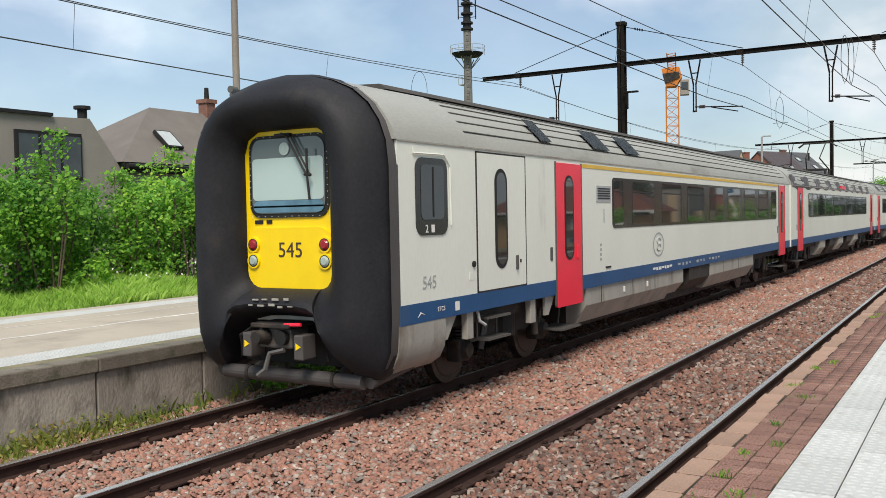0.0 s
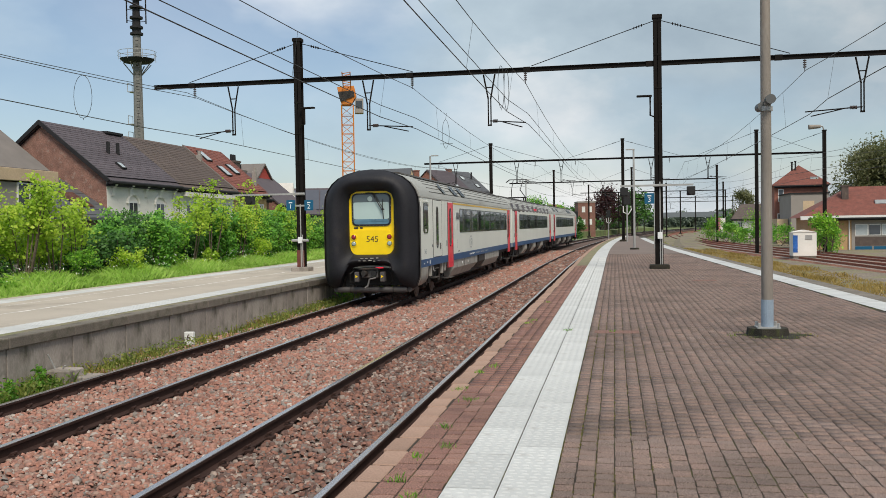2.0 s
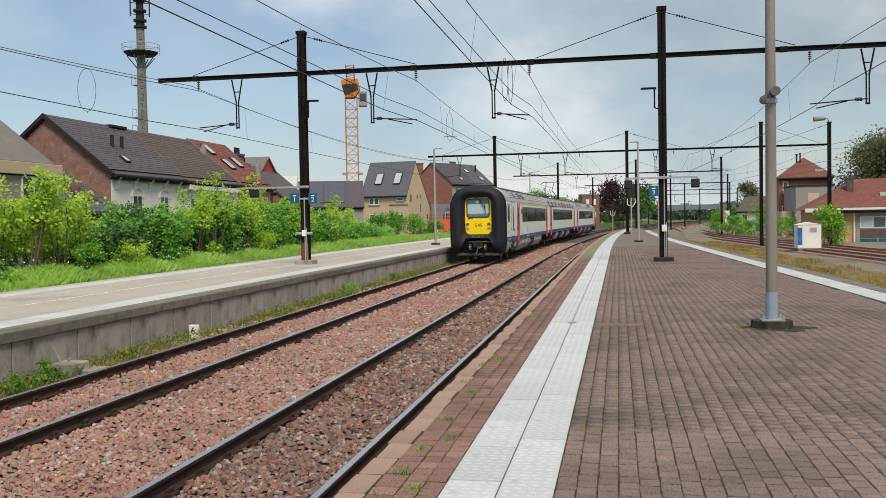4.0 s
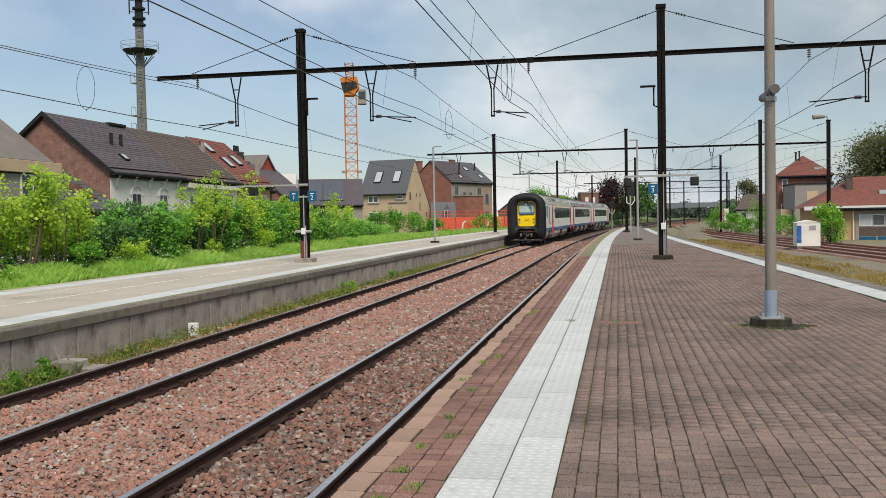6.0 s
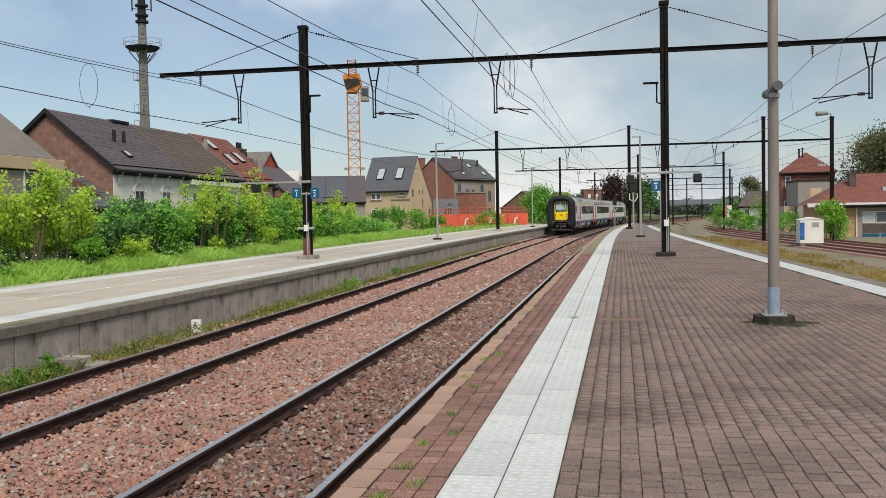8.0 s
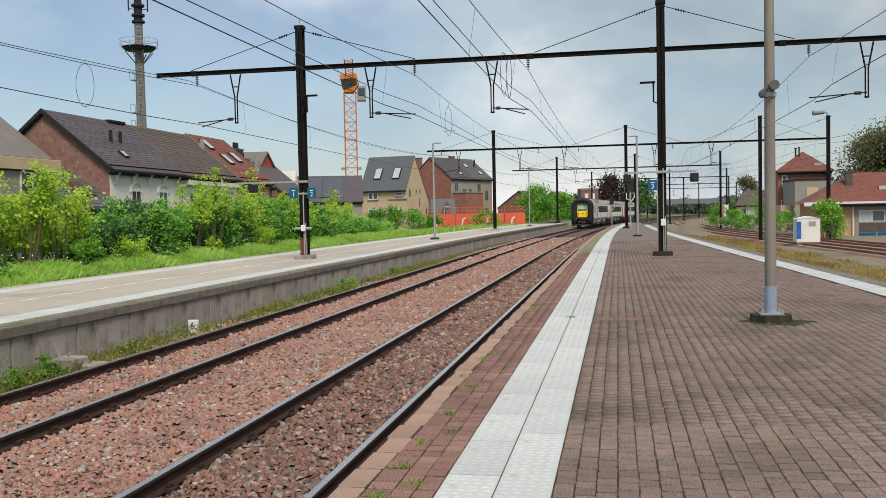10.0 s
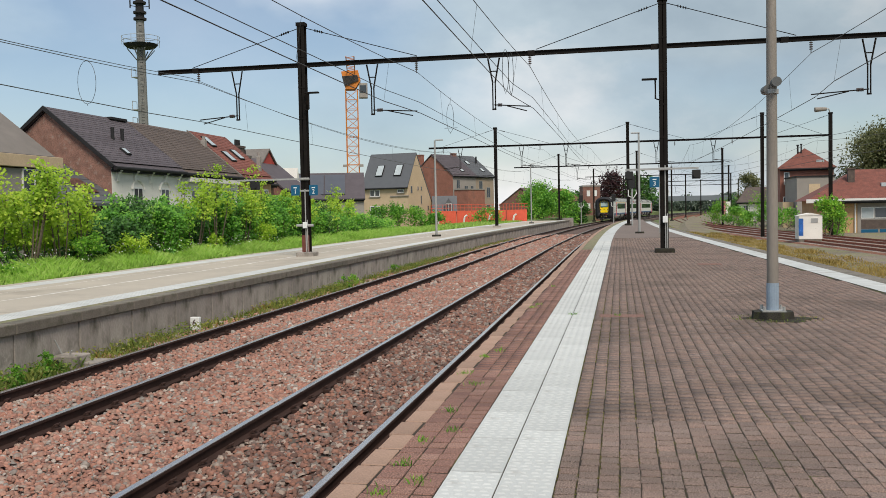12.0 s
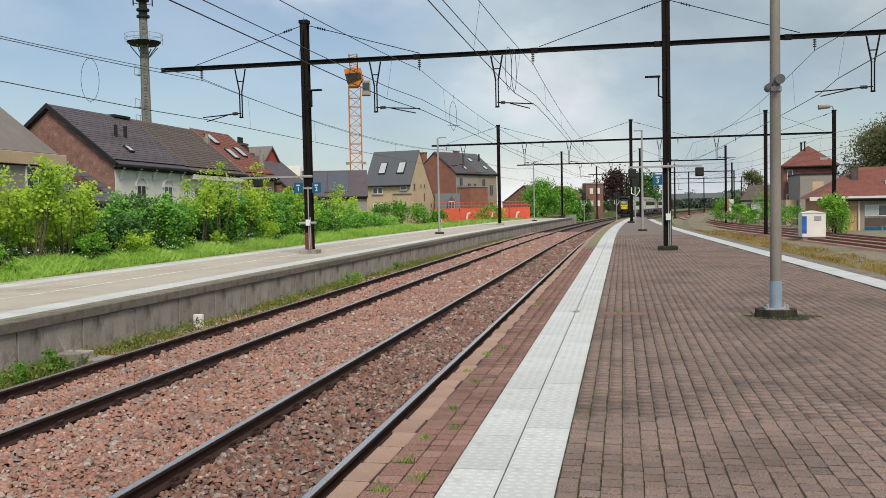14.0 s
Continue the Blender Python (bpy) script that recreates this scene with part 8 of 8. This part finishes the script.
def weeds():
    # foot of the left platform wall
    n = 36000
    y = 4 + 66 * RNG.uniform(0, 1, n) ** 1.3
    dens = np.clip(0.55 + 0.5 * np.sin(y * 0.9) * np.sin(y * 0.37 + 1) + 0.2 * (y > 12), 0.08, 1)
    keep = (RNG.uniform(0, 1, n) < dens) & ((y < 16.0) | (y > 17.25))
    y = y[keep]
    x = -8.72 + 0.55 * RNG.uniform(0, 1, len(y)) ** 1.5
    xy = np.stack([x + np.array([off(q) for q in y]), y], 1)
    hgt = 0.07 + 0.16 * RNG.uniform(0, 1, len(y)) ** 3
    quads_object("trackside_weeds", blades(xy, -0.19 * np.ones(len(y)), hgt, 0.012), M_WEED, label="green and reddish weeds at the foot of the platform wall", kind="stuff")
    n = 26000
    p = np.stack([-8.72 + 0.6 * RNG.uniform(0, 1, n) ** 1.3, 4 + 40 * RNG.uniform(0, 1, n) ** 1.2, -0.16 + 0.22 * RNG.uniform(0, 1, n) ** 2], 1)
    k = np.clip(0.4 + 0.6 * np.sin(p[:, 1] * 0.9) * np.sin(p[:, 1] * 0.37 + 1), 0.05, 1) > RNG.uniform(0, 1, n)
    quads_object("weed_leaves", leaves_at(p[k], 0.05), M_WEED, label="small weed leaves beside the rail", kind="stuff")
    for y, h in ((10.4, 0.55), (9.4, 0.4), (12.2, 0.35), (11.3, 0.3), (27.0, 0.4), (28.0, 0.45), (33.5, 0.4)):
        shrub_at(-8.45, y, -0.2, 0.6, h, 0.06, 350, M_LEAF, name="weed", label="leafy green weed growing beside the rail", category="weed", clumps=9, stems=3, low=0.1, group="weeds by the track", sprig=False)
    # tufts in the platform joints
    for x, y in ((-1.31, 4.75), (-1.3, 5.35), (-1.15, 5.0), (-1.31, 5.9), (-1.3, 6.8), (-1.28, 7.9), (-1.4, 9.4), (-1.3, 9.8), (-1.36, 14.2), (-1.3, 14.6), (-1.32, 18.0), (-0.69, 13.2), (-0.05, 13.1), (-1.45, 8.4), (-1.16, 6.2)):
        g = thing("grass_tuft", "small green grass tuft in a paving joint", "weed", group="tufts on the platform")
        m = 36
        xy = np.stack([x + RNG.normal(size=m) * 0.03, y + RNG.normal(size=m) * 0.04], 1)
        quads_object("tuft", blades(xy, (PLAT_R - 0.01) * np.ones(m), 0.045 * np.ones(m), 0.003), M_LEAF, g)
    n = 5200
    y = 3.5 + 12 * RNG.uniform(0, 1, n) ** 1.3
    col = RNG.integers(0, 7, n)
    keep = (RNG.uniform(0, 1, n) < np.clip(0.9 - 0.13 * col, 0.1, 1)) & (np.sin(y * 1.7 + col * 2.1) + np.sin(y * 4.3 - col) > -0.6)
    x = -0.37 + col * 0.117 + RNG.normal(size=n) * 0.004
    m3 = np.stack([x[keep], y[keep], np.full(int(keep.sum()), PLAT_R - 0.001)], 1)
    quads_object("joint_moss", leaves_at(m3, 0.016), M_MOSSJOINT, label="yellow-green moss in the paving joints", kind="stuff")
    # moss round the lamp post footing
    g = thing("moss_patch", "dark moss and soil round the lamp post foot", "moss")
    bm = B()
    ring = [bm.verts.new((2.1 + (0.34 + 0.08 * math.sin(3 * w) + 0.06 * math.sin(7 * w + 1)) * math.cos(w) * 1.2, 12.75 + (0.33 + 0.06 * math.sin(4 * w)) * math.sin(w), PLAT_R + 0.006)) for w in [2 * math.pi * i / 30 for i in range(30)]]
    bm.faces.new(ring)
    part("moss", bm, M_MOSS, g)
    m = 220
    a, r = RNG.uniform(0, 6.28, m), RNG.uniform(0.25, 0.5, m)
    xy = np.stack([2.05 + r * np.cos(a) * 1.2, 12.8 + r * np.sin(a)], 1)
    quads_object("moss_growth", blades(xy, (PLAT_R) * np.ones(m), 0.03 * np.ones(m), 0.006), M_WEED, g)
    # dry grass on the right
    n = 42000
    y = 14 + 70 * RNG.uniform(0, 1, n) ** 1.2
    e = np.array([far_edge(q) for q in y])
    x = e + 0.1 + 7.0 * RNG.uniform(0, 1, n)
    zz = np.interp(x - np.array([off(q) for q in y]), [5.6, 8, 9.6, 12], [-0.2, -0.39, -0.62, -0.56])
    quads_object("dry_grass", blades(np.stack([x, y], 1), zz, (0.06 + 0.14 * np.clip(np.sin(x * 1.9 + y * 0.35) + np.sin(y * 0.8 - x), 0, 1)), 0.025), M_DRYGRASS, label="yellow dry grass between platform and side tracks", kind="stuff")
    n = 9000
    y = 40 + 70 * RNG.uniform(0, 1, n)
    e = np.array([far_edge(q) for q in y])
    x = e + 0.1 + 1.2 * RNG.uniform(0, 1, n)
    quads_object("edge_grass", blades(np.stack([x, y], 1), -0.3 * np.ones(n), 0.5 * np.ones(n), 0.03), M_WEED, label="rough grass along the platform's far edge", kind="stuff")


def tree_at(x, y, z, h, w, material, label, count=3500, leaf=0.35, trunk=0.35):
    g = shrub_at(x, y, z + h * trunk * 0.3, w, h * (1 - trunk * 0.3), leaf, count, material, name="tree", label=label, category="tree", clumps=40, stems=7, low=trunk, group="trees beyond the line", sprig=False)
    bm = B()
    rod(bm, (0, 0, -h * trunk * 0.3 - 0.5), (0, 0, h * 0.45), 0.03 * h, 8, 0.012 * h)
    part("stem", bm, M_BARK, g)


bank()
weeds()
tree_at(-12.0, 139, -0.3, 6.3, 5.6, M_LEAFMID, "rounded fresh green tree beside the line", trunk=0.1, count=9000, leaf=0.3)
tree_at(-9.0, 146, -0.3, 5.0, 5.0, M_LEAFMID, "green tree beside the line", trunk=0.1)
tree_at(-6.6, 152, -0.3, 3.4, 4.0, M_LEAFDARK, "low green tree beside the line", trunk=0.1)
tree_at(-2.2, 225, -0.5, 10.5, 9.5, M_COPPER, "dark copper beech beyond the station", leaf=0.6)
tree_at(4.5, 225, -0.5, 9.5, 10, M_LEAFDARK, "broad dark tree beyond the curve", leaf=0.6)
tree_at(-9.0, 240, -0.5, 7, 10, M_LEAFDARK, "broad dark tree beyond the curve", leaf=0.6)
tree_at(29.5, 112, -3, 13.2, 8.5, M_BLOSSOM, "thin-leaved spring tree behind the houses", count=26000, leaf=0.3)
tree_at(32.5, 118, -3, 12.6, 8, M_BLOSSOM, "thin-leaved spring tree behind the houses", count=24000, leaf=0.3)
tree_at(27.5, 205, -3, 12, 5.5, M_BLOSSOM, "round far tree beyond the side tracks", leaf=0.4)
for x, y, h, w in ((12.8, 128, 3.6, 4), (15.0, 125, 2.6, 5), (17.5, 104, 2.4, 5), (16.0, 112, 2.3, 4.5), (14.2, 119, 2.6, 4), (19.5, 96, 2.2, 5), (16.2, 76, 3.2, 2.4), (17.2, 79.5, 2.4, 2.6), (24, 140, 4, 7), (22, 150, 4.5, 6)):
    shrub_at(x, y, -0.8, w, h, 0.22, 1300, M_LEAFMID if h < 3 else M_LEAF, label="green hedge bush beyond the side tracks", group="bushes on the right", clumps=20)
for i in range(14):
    if 4 <= i <= 7:
        continue
    shrub_at(-30 + i * 9 + RNG.uniform(-3, 3), 330 + RNG.uniform(-20, 40), -1, 14, 6 + RNG.uniform(-1.5, 2), 0.9, 900, M_LEAFDARK, name="tree", label="far dark tree on the skyline", category="tree", group="far trees", clumps=26, sprig=False)


# farthest tree line; its haze comes only from the greyed leaf colour
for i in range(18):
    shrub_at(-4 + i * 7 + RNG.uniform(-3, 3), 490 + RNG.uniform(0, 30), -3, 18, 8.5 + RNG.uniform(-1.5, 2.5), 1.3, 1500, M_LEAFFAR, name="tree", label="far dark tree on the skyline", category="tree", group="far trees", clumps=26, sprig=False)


# ---- small things by the track ----
def trackside():
    g = thing("marker_post", "short white trackside post with a dark figure", "marker")
    bm = B()
    box(bm, -8.66, -8.46, 17.2, 17.3, -0.25, 0.12, 0.015)
    part("plate", bm, M_SIGWHITE, g)
    letters("figure", "6", 0.2, M_BROWNLET, g, Matrix.Translation((-8.56, 17.19, 0.0)) @ FRONT_TEXT, "dark figure")
    g = thing("cable_pit", "pair of low concrete blocks beside the rail", "concrete block")
    bm = B()
    box(bm, -8.68, -8.25, 12.6, 13.0, -0.25, 0.06, 0.02)
    part("block", bm, M_CONC, g)
    bm = B()
    rod(bm, (-8.6, 12.57, -0.05), (-8.6, 12.61, -0.05), 0.06, 10)
    part("hole", bm, M_BLACK, g)
    bm = B()
    box(bm, -8.42, -7.98, 12.75, 13.2, -0.28, -0.06, 0.02)
    part("block", bm, M_CONC, g)
    bm = B()
    pipe(bm, [(-8.62, 12.8, 0.05), (-8.66, 12.75, 0.2), (-8.68, 12.7, 0.3)], 0.012)
    pipe(bm, [(-8.5, 12.8, 0.05), (-8.44, 12.78, 0.12)], 0.012)
    part("cable", bm, M_GALV, g)


trackside()


motions()
